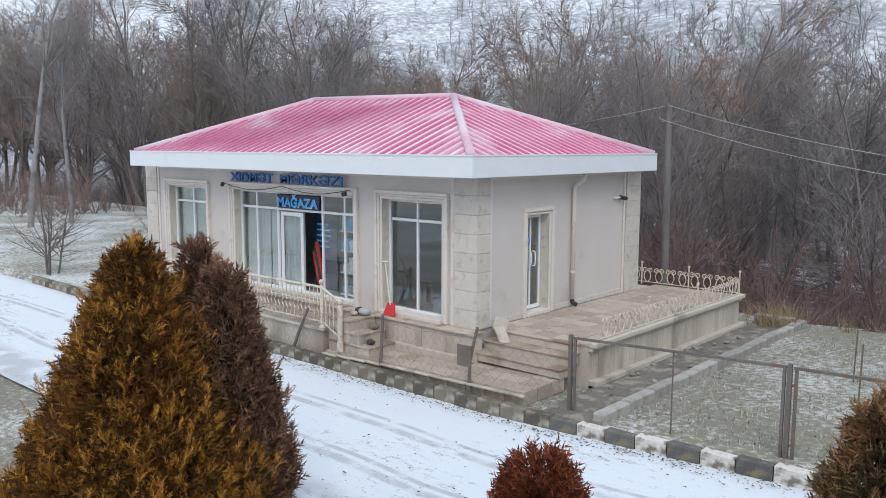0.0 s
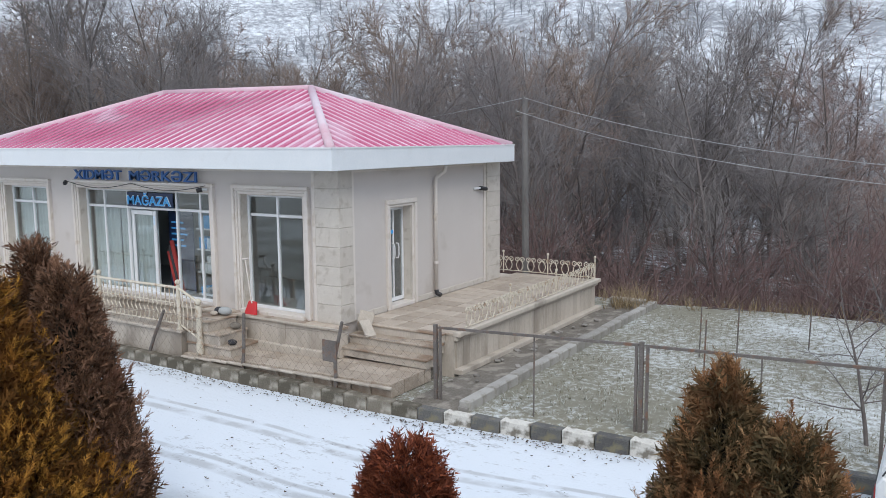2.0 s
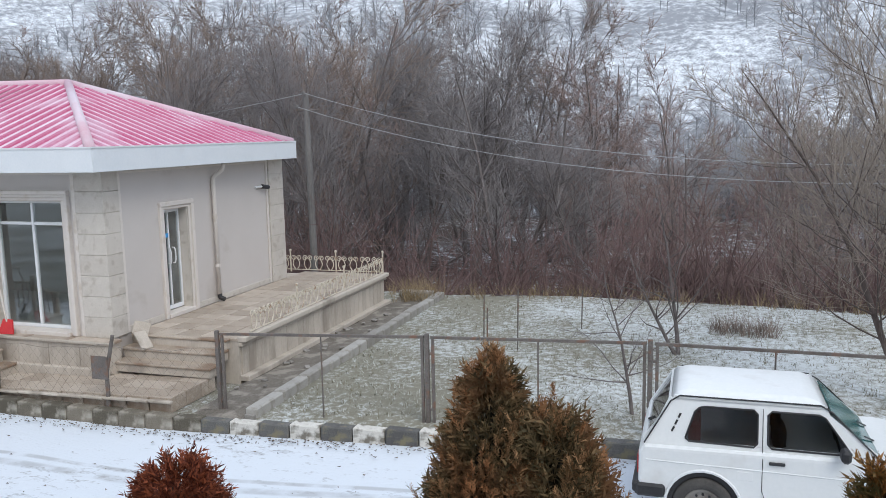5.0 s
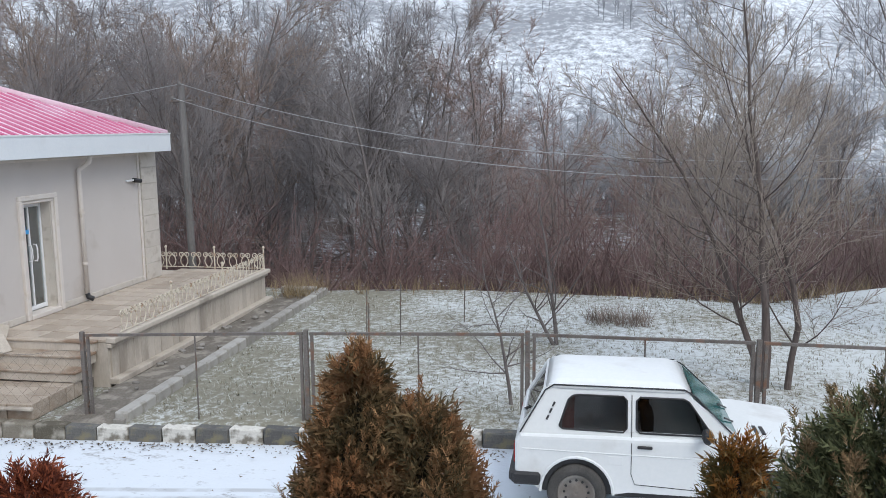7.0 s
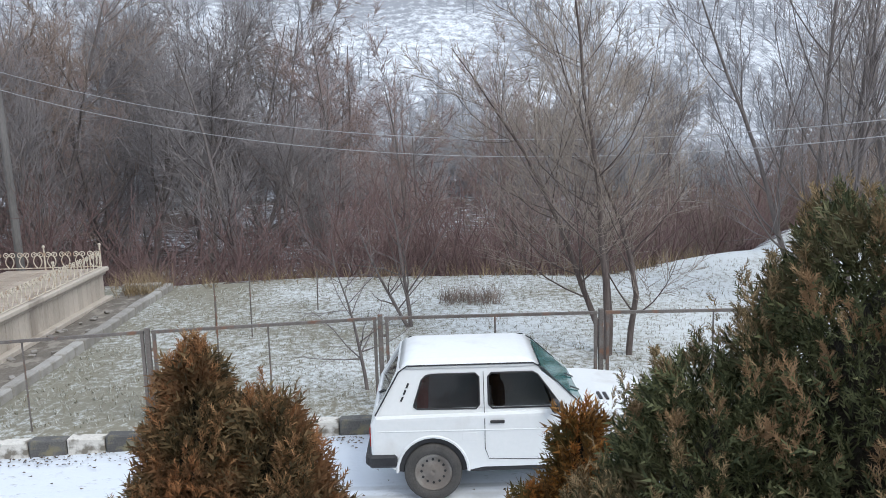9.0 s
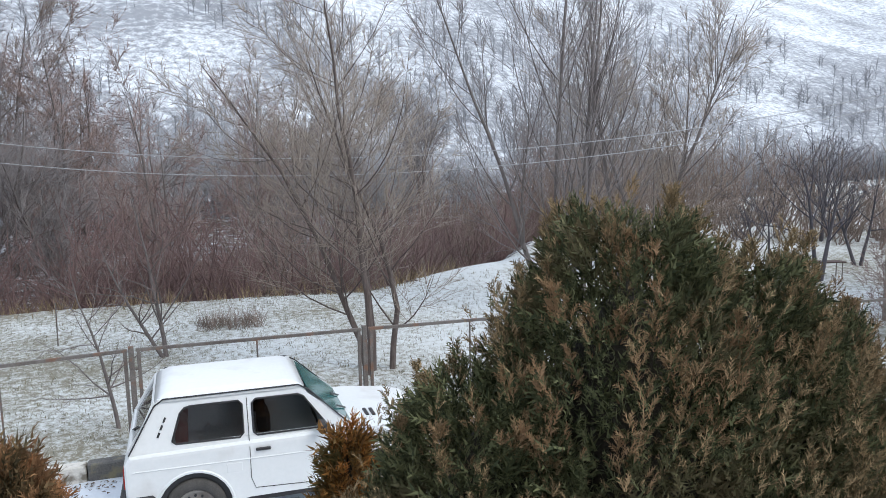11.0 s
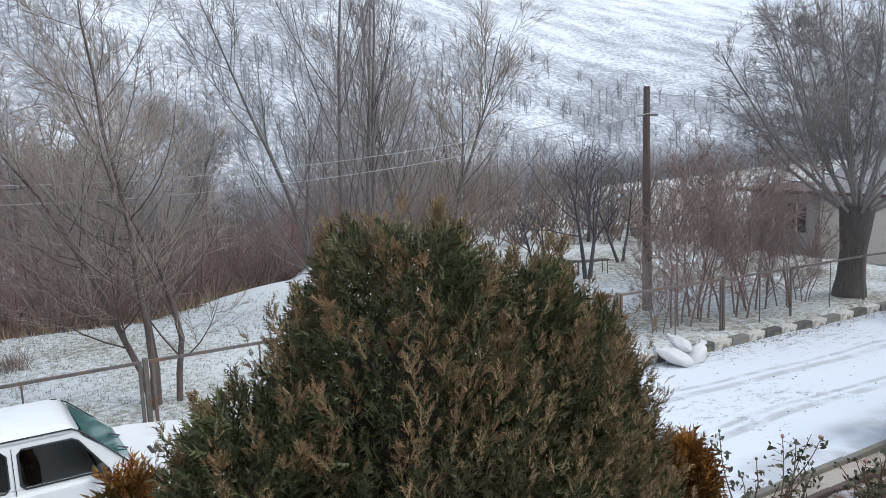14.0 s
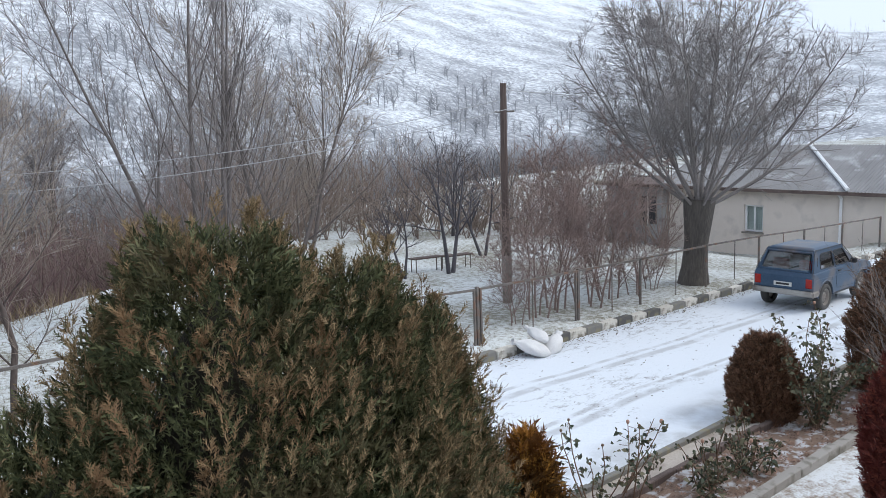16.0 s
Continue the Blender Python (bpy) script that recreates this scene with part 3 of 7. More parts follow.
def thuja(label, at, spires, material, plumes, each, size, seed, name="thuja", category="conifer shrub", tall=0.3, lean=0.35, tips=None):
    """A conifer of spires (dx, dy, foot, top, radius, belly, power), clad in upright plumes of small fronds."""
    rng = np.random.default_rng(seed)
    gz = float(ground_z(at[0], at[1]))
    th = thing(name, label, category, (at[0], at[1], gz))
    part("trunk", Build().tube([(at[0], at[1], gz - 0.1), (at[0] + 0.02, at[1], gz + 0.5), (at[0], at[1], gz + 1.0)], [0.09, 0.07, 0.05], 8), M_BARK, th)
    weights = np.array([s[4] * (s[3] - s[2]) for s in spires])
    V, F, I, n0 = [], [], [], 0

    def radius(s, u):
        r, belly, power = s[4:]
        return r * np.where(u < belly, 0.82 + 0.18 * np.sin(np.pi / 2 * u / belly), np.maximum(0, 1 - (u - belly) / (1 - belly)) ** power)

    def outside(pts, own):
        """Which points lie in no other spire."""
        ok = np.ones(len(pts), dtype=bool)
        for o in spires:
            if o is not own:
                u = (pts[:, 2] - gz - o[2]) / (o[3] - o[2])
                d = np.hypot(pts[:, 0] - at[0] - o[0], pts[:, 1] - at[1] - o[1])
                ok &= (u > 0.97) | (d > 0.5 * radius(o, np.clip(u, 0, 1)))
        return ok
    for s, w in zip(spires, weights / weights.sum()):
        dx, dy, foot, top = s[:4]
        n = int(plumes * w)
        u = rng.random(n * 3) * 0.97
        u = u[rng.random(n * 3) < 0.18 + radius(s, u) / s[4]][:n]
        u[:3] = (0.93, 0.95, 0.97)
        n = len(u)
        a = rng.random(n) * 2 * np.pi
        rr = radius(s, u) * (0.80 + 0.18 * rng.random(n))
        out = np.stack([np.cos(a), np.sin(a), np.zeros(n)], 1)
        foot_p = np.array((at[0] + dx, at[1] + dy, gz + foot)) + out * rr[:, None] + np.array((0, 0, 1)) * (u * (top - foot))[:, None]
        lift = out * lean * (0.4 + 0.8 * rng.random(n))[:, None] * np.minimum(1, rr / 0.3)[:, None] + np.array((0, 0, 1)) + rng.normal(size=(n, 3)) * 0.13
        high = tall * (0.6 + 0.8 * rng.random(n)) * np.where(u > 0.85, 0.55, 1.0)
        m = n * each // 2
        cu = rng.random(m * 2) * 0.95
        cu = cu[rng.random(m * 2) < 0.1 + radius(s, cu) / s[4]][:m]
        ca = rng.random(len(cu)) * 2 * np.pi
        co = np.stack([np.cos(ca), np.sin(ca), np.zeros(len(cu))], 1)
        cp = np.array((at[0] + dx, at[1] + dy, gz + foot)) + co * (radius(s, cu) * (0.58 + 0.32 * rng.random(len(cu))))[:, None] + np.array((0, 0, 1)) * (cu * (top - foot))[:, None]
        keep = outside(cp, s)
        cp, co, cu = cp[keep], co[keep], cu[keep]
        # Inner fronds all take the darkened base tone, as painted interior shade.
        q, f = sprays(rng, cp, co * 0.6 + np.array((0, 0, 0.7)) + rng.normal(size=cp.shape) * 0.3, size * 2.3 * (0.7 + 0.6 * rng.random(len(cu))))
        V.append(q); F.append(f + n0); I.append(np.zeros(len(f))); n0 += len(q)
        free = outside(foot_p, s)
        shade = rng.uniform(-0.1, 1.0, n)
        for k in np.nonzero(free)[0]:
            m = max(6, int(each * (0.6 + 0.8 * rng.random())))
            v = rng.random(m)
            b = rng.random(m) * 2 * np.pi
            ring = np.stack([np.cos(b), np.sin(b), np.zeros(m)], 1)
            pos = foot_p[k] + lift[k] * ((v - 0.45) * high[k])[:, None] + ring * (high[k] * 0.24 * (1.05 - v) * np.sqrt(rng.random(m)))[:, None]
            axis = lift[k] * 1.1 + ring * 0.6 + rng.normal(size=(m, 3)) * 0.2
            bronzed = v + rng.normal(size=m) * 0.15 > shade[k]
            q, f = sprays(rng, pos, axis, size * (0.6 + 0.8 * rng.random(m)))
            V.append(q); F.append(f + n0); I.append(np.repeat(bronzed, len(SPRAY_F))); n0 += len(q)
        # Filler cone whose dark colour plays the unlit crown interior.
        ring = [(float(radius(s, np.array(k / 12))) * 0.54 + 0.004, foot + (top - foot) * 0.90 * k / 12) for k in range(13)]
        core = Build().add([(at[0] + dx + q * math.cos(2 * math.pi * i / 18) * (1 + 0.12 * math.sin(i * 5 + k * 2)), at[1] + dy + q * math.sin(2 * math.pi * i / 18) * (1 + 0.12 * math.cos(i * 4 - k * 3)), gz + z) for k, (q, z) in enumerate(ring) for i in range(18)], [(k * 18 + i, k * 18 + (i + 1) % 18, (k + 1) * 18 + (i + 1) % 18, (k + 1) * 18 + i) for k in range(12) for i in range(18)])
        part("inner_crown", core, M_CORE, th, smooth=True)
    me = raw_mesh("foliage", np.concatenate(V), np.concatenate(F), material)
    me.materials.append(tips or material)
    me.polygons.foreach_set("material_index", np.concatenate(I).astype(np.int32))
    part("foliage", me, material, th)
    return th


# ---- bare trees ----
def grow(rng, p, d, length, r, level, P, out):
    """One branch and its children, as rows of start, end, two radii and level."""
    steps = P["steps"][level]
    kids = P["kids"][level] if level < P["levels"] - 1 else 0
    seg = length / steps
    spots = np.sort(rng.uniform(P["bare"][level], 0.92, kids)) if kids else ()
    k, q = 0, np.array(p, dtype=float)
    d = np.array(d, dtype=float)
    for i in range(steps):
        d = d + rng.normal(size=3) * P["wobble"][level]
        d[2] += P["rise"][level] / steps
        d /= np.linalg.norm(d)
        e = q + d * seg
        f0, f1 = i / steps, (i + 1) / steps
        ra, rb = r * (1 - f0 * P["taper"]), r * (1 - f1 * P["taper"])
        out.append((*q, *e, ra, rb, level))
        while k < kids and spots[k] <= f1:
            w = (spots[k] - f0) * steps
            side = rng.normal(size=3)
            side -= d * side.dot(d)
            side /= np.linalg.norm(side)
            ang = radians(P["angle"][level] * rng.uniform(0.6, 1.3))
            cd = d * math.cos(ang) + side * math.sin(ang)
            cl = P["long"][level] * length * (1.15 - 0.75 * spots[k]) * rng.uniform(0.65, 1.25) if level else P["long"][0] * length * rng.uniform(0.6, 1.1) * (1.25 - 0.6 * spots[k])
            grow(rng, q + (e - q) * w, cd, cl, max(P["thin"], (ra + (rb - ra) * w) * P["slim"]), level + 1, P, out)
            k += 1
        q = e


def limbs(rows, sides, material, name, pointed=9):
    """Tubes for all rows in one mesh; rows of the level pointed and above taper to a point."""
    A = np.array(rows)
    if len(A) == 0:
        return None
    A = A[np.argsort(A[:, 8] >= pointed, kind="stable")]
    p, e = A[:, :3], A[:, 3:6]
    d = e - p
    ln = np.linalg.norm(d, axis=1, keepdims=True)
    d = d / ln
    ref = np.where(np.abs(d[:, 2:3]) < 0.9, np.array([[0, 0, 1.0]]), np.array([[1.0, 0, 0]]))
    s = np.cross(d, ref)
    s /= np.linalg.norm(s, axis=1, keepdims=True)
    u = np.cross(d, s)
    a = np.arange(sides) * 2 * np.pi / sides
    ring = s[:, None] * np.cos(a)[None, :, None] + u[:, None] * np.sin(a)[None, :, None]
    lo = p[:, None] + ring * A[:, 6][:, None, None]
    hi = (e + d * ln * 0.04)[:, None] + ring * A[:, 7][:, None, None]
    n = int((A[:, 8] < pointed).sum())
    k = np.arange(sides)
    V = np.concatenate([lo[:n], hi[:n]], 1).reshape(-1, 3)
    F = np.concatenate([np.stack([k, (k + 1) % sides, sides + (k + 1) % sides], 1), np.stack([k, sides + (k + 1) % sides, sides + k], 1)])
    F = (F[None] + (np.arange(n) * 2 * sides)[:, None, None]).reshape(-1, 3)
    if n < len(A):
        W = np.concatenate([lo[n:], e[n:][:, None]], 1).reshape(-1, 3)
        G = np.stack([k, (k + 1) % sides, np.full(sides, sides)], 1)
        G = (G[None] + (np.arange(len(A) - n) * (sides + 1))[:, None, None]).reshape(-1, 3) + len(V)
        V, F = np.concatenate([V, W]), np.concatenate([F, G])
    return raw_mesh(name, V, F, material)


def tree(label, P, height, r, seed, twig, at=(0, 0, 0), stems=((0, 0, 0, 0, 1),), name="tree", category="bare tree", bark=None, group=""):
    """A leafless tree of one or more stems: (dx, dy, lean x, lean y, share of the height)."""
    rng = np.random.default_rng(seed)
    twigs = []
    th = thing(name, label, category, at, group)
    for dx, dy, lx, ly, share in stems:
        rows = []
        grow(rng, (at[0] + dx, at[1] + dy, at[2] - 0.15), (lx, ly, 1), height * share, r * (0.6 + 0.4 * share), 0, P, rows)
        part("trunk", limbs([q for q in rows if q[8] == 0], 8, bark or M_BARK, "trunk"), bark or M_BARK, th)
        tagged(part("branchwork", limbs([q for q in rows if q[8] == 1], 5, bark or M_BARK, "branchwork"), bark or M_BARK, th), kind="stuff")
        twigs += [q for q in rows if q[8] >= 2]
    tagged(part("crown", limbs(twigs, 3, twig, "crown", P["levels"] - 1), twig, th), kind="stuff")
    return th


WOOD = dict(levels=4, steps=(7, 5, 3, 1), kids=(15, 9, 8, 0), bare=(0.14, 0.15, 0.06, 0), wobble=(0.08, 0.12, 0.15, 0.14), rise=(0.25, 0.5, 0.35, 0.1), taper=0.85, angle=(44, 42, 42, 40), long=(0.46, 0.55, 0.85, 0), slim=0.5, thin=0.012)


# ---- the woods across the valley ----
rng = np.random.default_rng(5)
kinds = []
for k in range(6):
    P = dict(WOOD, angle=(38 + 6 * (k % 3), 42, 42, 40))
    twig = (M_TWIG, M_TWIGBR, M_TWIG, M_TWIGBR, M_TWIG, M_TWIGRED)[k]
    say = ("tall leafless grey tree in the valley woods", "leafless brown-twigged tree in the valley woods")[k % 2]
    kinds.append(tree(say, P, 11.0, 0.125, 20 + k, twig, (0, 0, 0), ((0, 0, 0.05, 0, 1), (0.25, 0.1, 0.24, 0.1, 0.85)), group="valley woods"))
spots = []
tries = 0
while len(spots) < 112 and tries < 20000:
    tries += 1
    x, y = rng.uniform(-80, 45), rng.uniform(22, 66)
    near = np.interp(x, (-80, -60, -35, -22, -15, -6, 5, 9, 12, 18, 30, 60), (24, 25, 28, 26, 24, 23.6, 24, 28, 40, 50, 58, 70))
    gap = 2.5 if y < near + 14 else 4.0
    if y < near or any((x - a) ** 2 + (y - b) ** 2 < gap ** 2 for a, b in spots):
        continue
    if rng.random() < (0.75 if x > 6 else 0.45 if x > -2 else 0.0):
        continue
    spots.append((x, y))
for i, (x, y) in enumerate(sorted(spots, key=lambda q: q[1])):
    turn, far = math.degrees(math.atan2(x - 1.2, y - 1.5)), math.hypot(x - 1.2, y - 1.5)
    rise = float(np.interp(turn, (-70, -50, -46, -42, -38, -35, -26, -20, -11, -6, 0, 10, 40), (12.5, 12, 9, 4.5, 5.0, 7.8, 8.0, 7.0, 6.0, 3.8, 2.6, 2.0, 1.0)))
    s = rng.uniform(0.80, 1.04) * min(1.45, max(0.45, (far * math.tan(radians(rise)) + 4.2 - float(ground_z(x, y))) / 11.0))
    m = pose(x, y, float(ground_z(x, y)), 0, 0, rng.uniform(0, 360)) @ Matrix.Diagonal((s, s, s * rng.uniform(0.9, 1.1), 1))
    kind = i % 6
    if i < 6:
        kinds[i].matrix_basis = m
    else:
        copy_thing(kinds[kind], m).matrix_basis = m


def thicket(name, label, material, box, count, tall, seed, keep=lambda x, y: True, lean=0.45, r=0.013):
    """Uncountable shrub stems with side twigs, in one mesh."""
    rng = np.random.default_rng(seed)
    rows = []
    while count > 0:
        x, y = rng.uniform(box[0], box[1]), rng.uniform(box[2], box[3])
        if not keep(x, y):
            continue
        count -= 1
        z = float(ground_z(x, y))
        h = tall * rng.uniform(0.5, 1.2)
        for s in range(4):
            p, d = np.array((x, y, z - 0.1)), np.array((rng.normal() * lean, rng.normal() * lean, 1.0))
            for k in range(3):
                d = d + rng.normal(size=3) * 0.16
                e = p + d / np.linalg.norm(d) * h * 0.34
                rows.append((*p, *e, r * (1.6 - 0.4 * k), r * (1.2 - 0.4 * k), 2))
                for t in range(3):
                    w = p + (e - p) * rng.random()
                    q = d * 0.8 + rng.normal(size=3) * 0.6
                    rows.append((*w, *(w + q / np.linalg.norm(q) * h * 0.24 * rng.uniform(0.5, 1.2)), r * 0.8, r * 0.4, 3))
                p = e
    ob = new(name, limbs(rows, 3, material, name, 3))
    return tagged(ob, label, "shrubs", kind="stuff")


def valley_edge(x):
    return float(np.interp(x, (-80, -35, -22, -15, -6, 5, 9, 12, 18, 30, 60), (30, 27, 24, 23, 21.2, 19.9, 22.5, 27, 35, 46, 60)))


thicket("shrub_thicket", "dense reddish leafless thicket on the slope", M_THICKET, (-24, 26, 20, 40), 950, 2.8, 31, lambda x, y: valley_edge(x) + 0.6 < y < valley_edge(x) + 12)
thicket("undergrowth", "grey leafless undergrowth in the woods", M_THICKET, (-60, 20, 22, 50), 700, 3.2, 32, lambda x, y: valley_edge(x) + 2.5 < y < valley_edge(x) + 22)
thicket("russet_shrubs", "russet leafless shrubs at the far end of the lawn", M_TWIGRED, (-62, -46, 19, 26), 110, 3.0, 35)
thicket("tawny_shrubs", "tawny leafless shrubs beside the snowy lawn", M_TWIGBR, (-48, -24, 17, 33), 150, 2.6, 33, lambda x, y: y > 0.9 * -x - 9)


def far_woods():
    """Small bare trees on the lower hillside, too far to count."""
    rng = np.random.default_rng(8)
    rows = []
    for k in range(5600):
        a = radians(rng.uniform(-68, 62))
        start = float(np.interp(math.degrees(a), (-90, -20, 6, 18, 30, 45, 60), (100, 80, 76, 82, 98, 115, 125)))
        d = start + float(np.interp(math.degrees(a), (-90, 8, 25, 70), (240, 220, 120, 90))) * rng.random() ** 2.5
        x, y = d * math.sin(a), d * math.cos(a)
        if wave(np.array(x), np.array(y), 17, 4) < -0.35:
            continue
        z, h = float(ground_z(x, y)), rng.uniform(4, 9)
        rows.append((x, y, z, x, y, z + h * 0.5, 0.07, 0.05, 0))
        for t in range(15):
            q = rng.normal(size=3) * (0.5, 0.5, 0.25) + np.array((0, 0, 0.75))
            o = np.array((x, y, z + h * rng.uniform(0.1, 0.5)))
            rows.append((*o, *(o + q * h * rng.uniform(0.35, 0.62)), 0.05, 0.03, 1))
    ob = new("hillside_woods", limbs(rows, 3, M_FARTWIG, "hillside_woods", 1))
    return tagged(ob, "haze-grey leafless woods scattered over the snowy hillside", "woods", kind="stuff")


# Paler and bluer than the near twigs: distance haze put into the colour.
M_FARTWIG = mat("far_hazed_twigs", (0.25, 0.258, 0.278), (0.33, 0.34, 0.36), 0.95, 0.05, 2, bump=0)
far_woods()
thicket("valley_thicket", "grey-brown leafless thicket filling the valley", M_TWIGBR, (3, 30, 22, 52), 480, 3.4, 34, lambda x, y: valley_edge(x) + 1.0 < y < valley_edge(x) + 20)
thicket("orchard_thicket", "brown leafless thicket along the far edge of the orchard", M_TWIGBR, (10, 27.5, 18, 42), 280, 3.3, 36, lambda x, y: 28.5 < math.hypot(x - 1.5, y - 1.7) < 40 and x > 0.36 * y, r=0.015)

# ---- trees of the field and the roadside ----
WILLOW = dict(levels=4, steps=(9, 7, 3, 1), kids=(18, 7, 5, 0), bare=(0.12, 0.12, 0.06, 0), wobble=(0.045, 0.05, 0.06, 0.08), rise=(0.2, 1.3, 0.7, 0.25), taper=0.88, angle=(42, 36, 32, 30), long=(0.44, 0.55, 0.85, 0), slim=0.42, thin=0.006)
tree("many-stemmed bare willow behind the steel fence", dict(WILLOW, bare=(0.16, 0.12, 0.1, 0), kids=(21, 8, 6, 0), angle=(58, 42, 36, 30), long=(0.46, 0.5, 0.8, 0), rise=(0.15, 0.95, 0.5, 0.15), wobble=(0.12, 0.06, 0.07, 0.10), slim=0.34, thin=0.005), 6.4, 0.058, 51, M_TWIGYE, (3.85, 13.9, float(ground_z(3.85, 13.9))), ((-0.10, 0, -0.10, 0, 1), (0.04, 0.12, 0.04, 0.05, 0.98), (0.34, 0.1, 0.10, 0.0, 0.8), (-0.02, 0.2, -0.16, 0.1, 0.85)), "willow_tree", bark=M_DARKBARK)
tree("tall bare tree with upright branches in the field", dict(WILLOW, kids=(17, 7, 5, 0), thin=0.0065), 9.0, 0.072, 52, M_TWIG, (8.6, 17.2, float(ground_z(8.6, 17.2))), ((0, 0, -0.1, 0, 1), (0.3, 0.2, 0.18, 0, 0.95), (-0.3, 0, -0.24, 0.1, 0.8), (0.6, 0.1, 0.08, 0, 0.9)))
tree("leaning brown-twigged willow with feathery crown", dict(WILLOW, kids=(20, 8, 6, 0), thin=0.0065, rise=(0.1, 0.7, 0.4, 0.1)), 7.0, 0.068, 53, M_TWIGYE, (12.0, 19.5, float(ground_z(12, 19.5))), ((0, 0, 0.3, 0, 1), (0.2, 0.1, -0.2, 0, 0.9), (0.3, 0, 0.5, 0.1, 0.85), (-0.5, 0.3, -0.05, 0, 0.95)), "willow_tree")
SAPLING = dict(levels=3, steps=(6, 4, 2), kids=(15, 7, 0), bare=(0.2, 0.15, 0), wobble=(0.06, 0.12, 0.14), rise=(0.2, 0.35, 0.1), taper=0.85, angle=(62, 42, 40), long=(0.55, 0.45, 0), slim=0.5, thin=0.005)
tree("bare sapling leaning by the steel fence", SAPLING, 2.3, 0.03, 54, M_TWIG, (0.25, 12.7, float(ground_z(0.25, 12.7))), ((0, 0, -0.12, 0.1, 1),), "sapling")
tree("small spreading bare fruit tree in the field", SAPLING, 2.9, 0.042, 55, M_TWIGRED, (0.75, 16.0, float(ground_z(0.75, 16.0))), ((0, 0, 0.02, 0, 1), (0.02, 0.0, -0.5, 0, 0.8)), "fruit_tree")
ORCHARD = dict(levels=4, steps=(5, 5, 4, 2), kids=(9, 6, 5, 0), bare=(0.35, 0.2, 0.15, 0), wobble=(0.08, 0.12, 0.14, 0.15), rise=(0.1, 0.45, 0.3, 0.1), taper=0.8, angle=(48, 40, 38, 35), long=(0.75, 0.5, 0.5, 0), slim=0.55, thin=0.006)
M_DARKTWIG = mat("dark_twigs", (0.06, 0.057, 0.065), (0.12, 0.113, 0.125), 0.9, 1, 20, bump=0)
orchard = None
for k, (x, y, s) in enumerate(((15.95, 18.0, 1.1), (14.45, 18.05, 0.75), (18.85, 19.6, 0.9), (21.5, 24.0, 1.1))):
    m = pose(x, y, float(ground_z(x, y)), 0, 0, 70 * k) @ Matrix.Diagonal((s, s, s, 1))
    if orchard is None:
        orchard = tree("dark bare orchard tree with a forked trunk", ORCHARD, 2.7, 0.06, 61, M_DARKTWIG, (0, 0, 0), ((0, 0, -0.1, 0, 1), (0.1, 0, 0.3, 0.1, 1)), "orchard_tree", bark=M_DARKTWIG, group="orchard")
        orchard.matrix_basis = m
    else:
        copy_thing(orchard, m).matrix_basis = m
HEDGE = dict(levels=4, steps=(6, 4, 3, 1), kids=(11, 6, 5, 0), bare=(0.12, 0.12, 0.08, 0), wobble=(0.09, 0.11, 0.12, 0.12), rise=(0.2, 0.35, 0.25, 0), taper=0.85, angle=(44, 42, 42, 34), long=(0.5, 0.55, 0.8, 0), slim=0.5, thin=0.006)
bush = None
for k, (x, y, s) in enumerate(((13.6, 12.7, 0.95), (14.4, 12.9, 1.1), (15.2, 12.6, 1.15), (16.1, 12.8, 1.05), (16.9, 12.6, 0.8), (12.9, 12.6, 0.6), (17.6, 12.7, 0.55))):
    m = pose(x, y, float(ground_z(x, y)), 0, 0, 50 * k) @ Matrix.Diagonal((s, s, s, 1))
    if bush is None:
        bush = tree("reddish many-stemmed bare shrub behind the roadside fence", HEDGE, 3.2, 0.022, 71, M_TWIGRED, (0, 0, 0), ((0, 0, -0.1, 0, 1), (0.2, 0.1, 0.15, 0.1, 0.95), (-0.2, 0, -0.25, 0, 0.9), (0.1, -0.2, 0.05, -0.2, 0.9)), "shrub", "shrub", bark=M_TWIGRED, group="roadside shrubs")
        bush.matrix_basis = m
    else:
        copy_thing(bush, m).matrix_basis = m


def nest_twigs(c):
    """A rough cup of short crossed twigs."""
    rng = np.random.default_rng(12)
    rows = []
    for k in range(170):
        d = rng.normal(size=3)
        d /= np.linalg.norm(d)
        t = np.cross(d, rng.normal(size=3))
        t /= np.linalg.norm(t)
        p = np.array(c) + d * (0.16, 0.16, 0.12) * rng.uniform(0.4, 1.0)
        rows.append((*(p - t * 0.12), *(p + t * 0.12), 0.006, 0.004, 2))
    return limbs(rows, 3, M_DARKTWIG, "bird_nest")


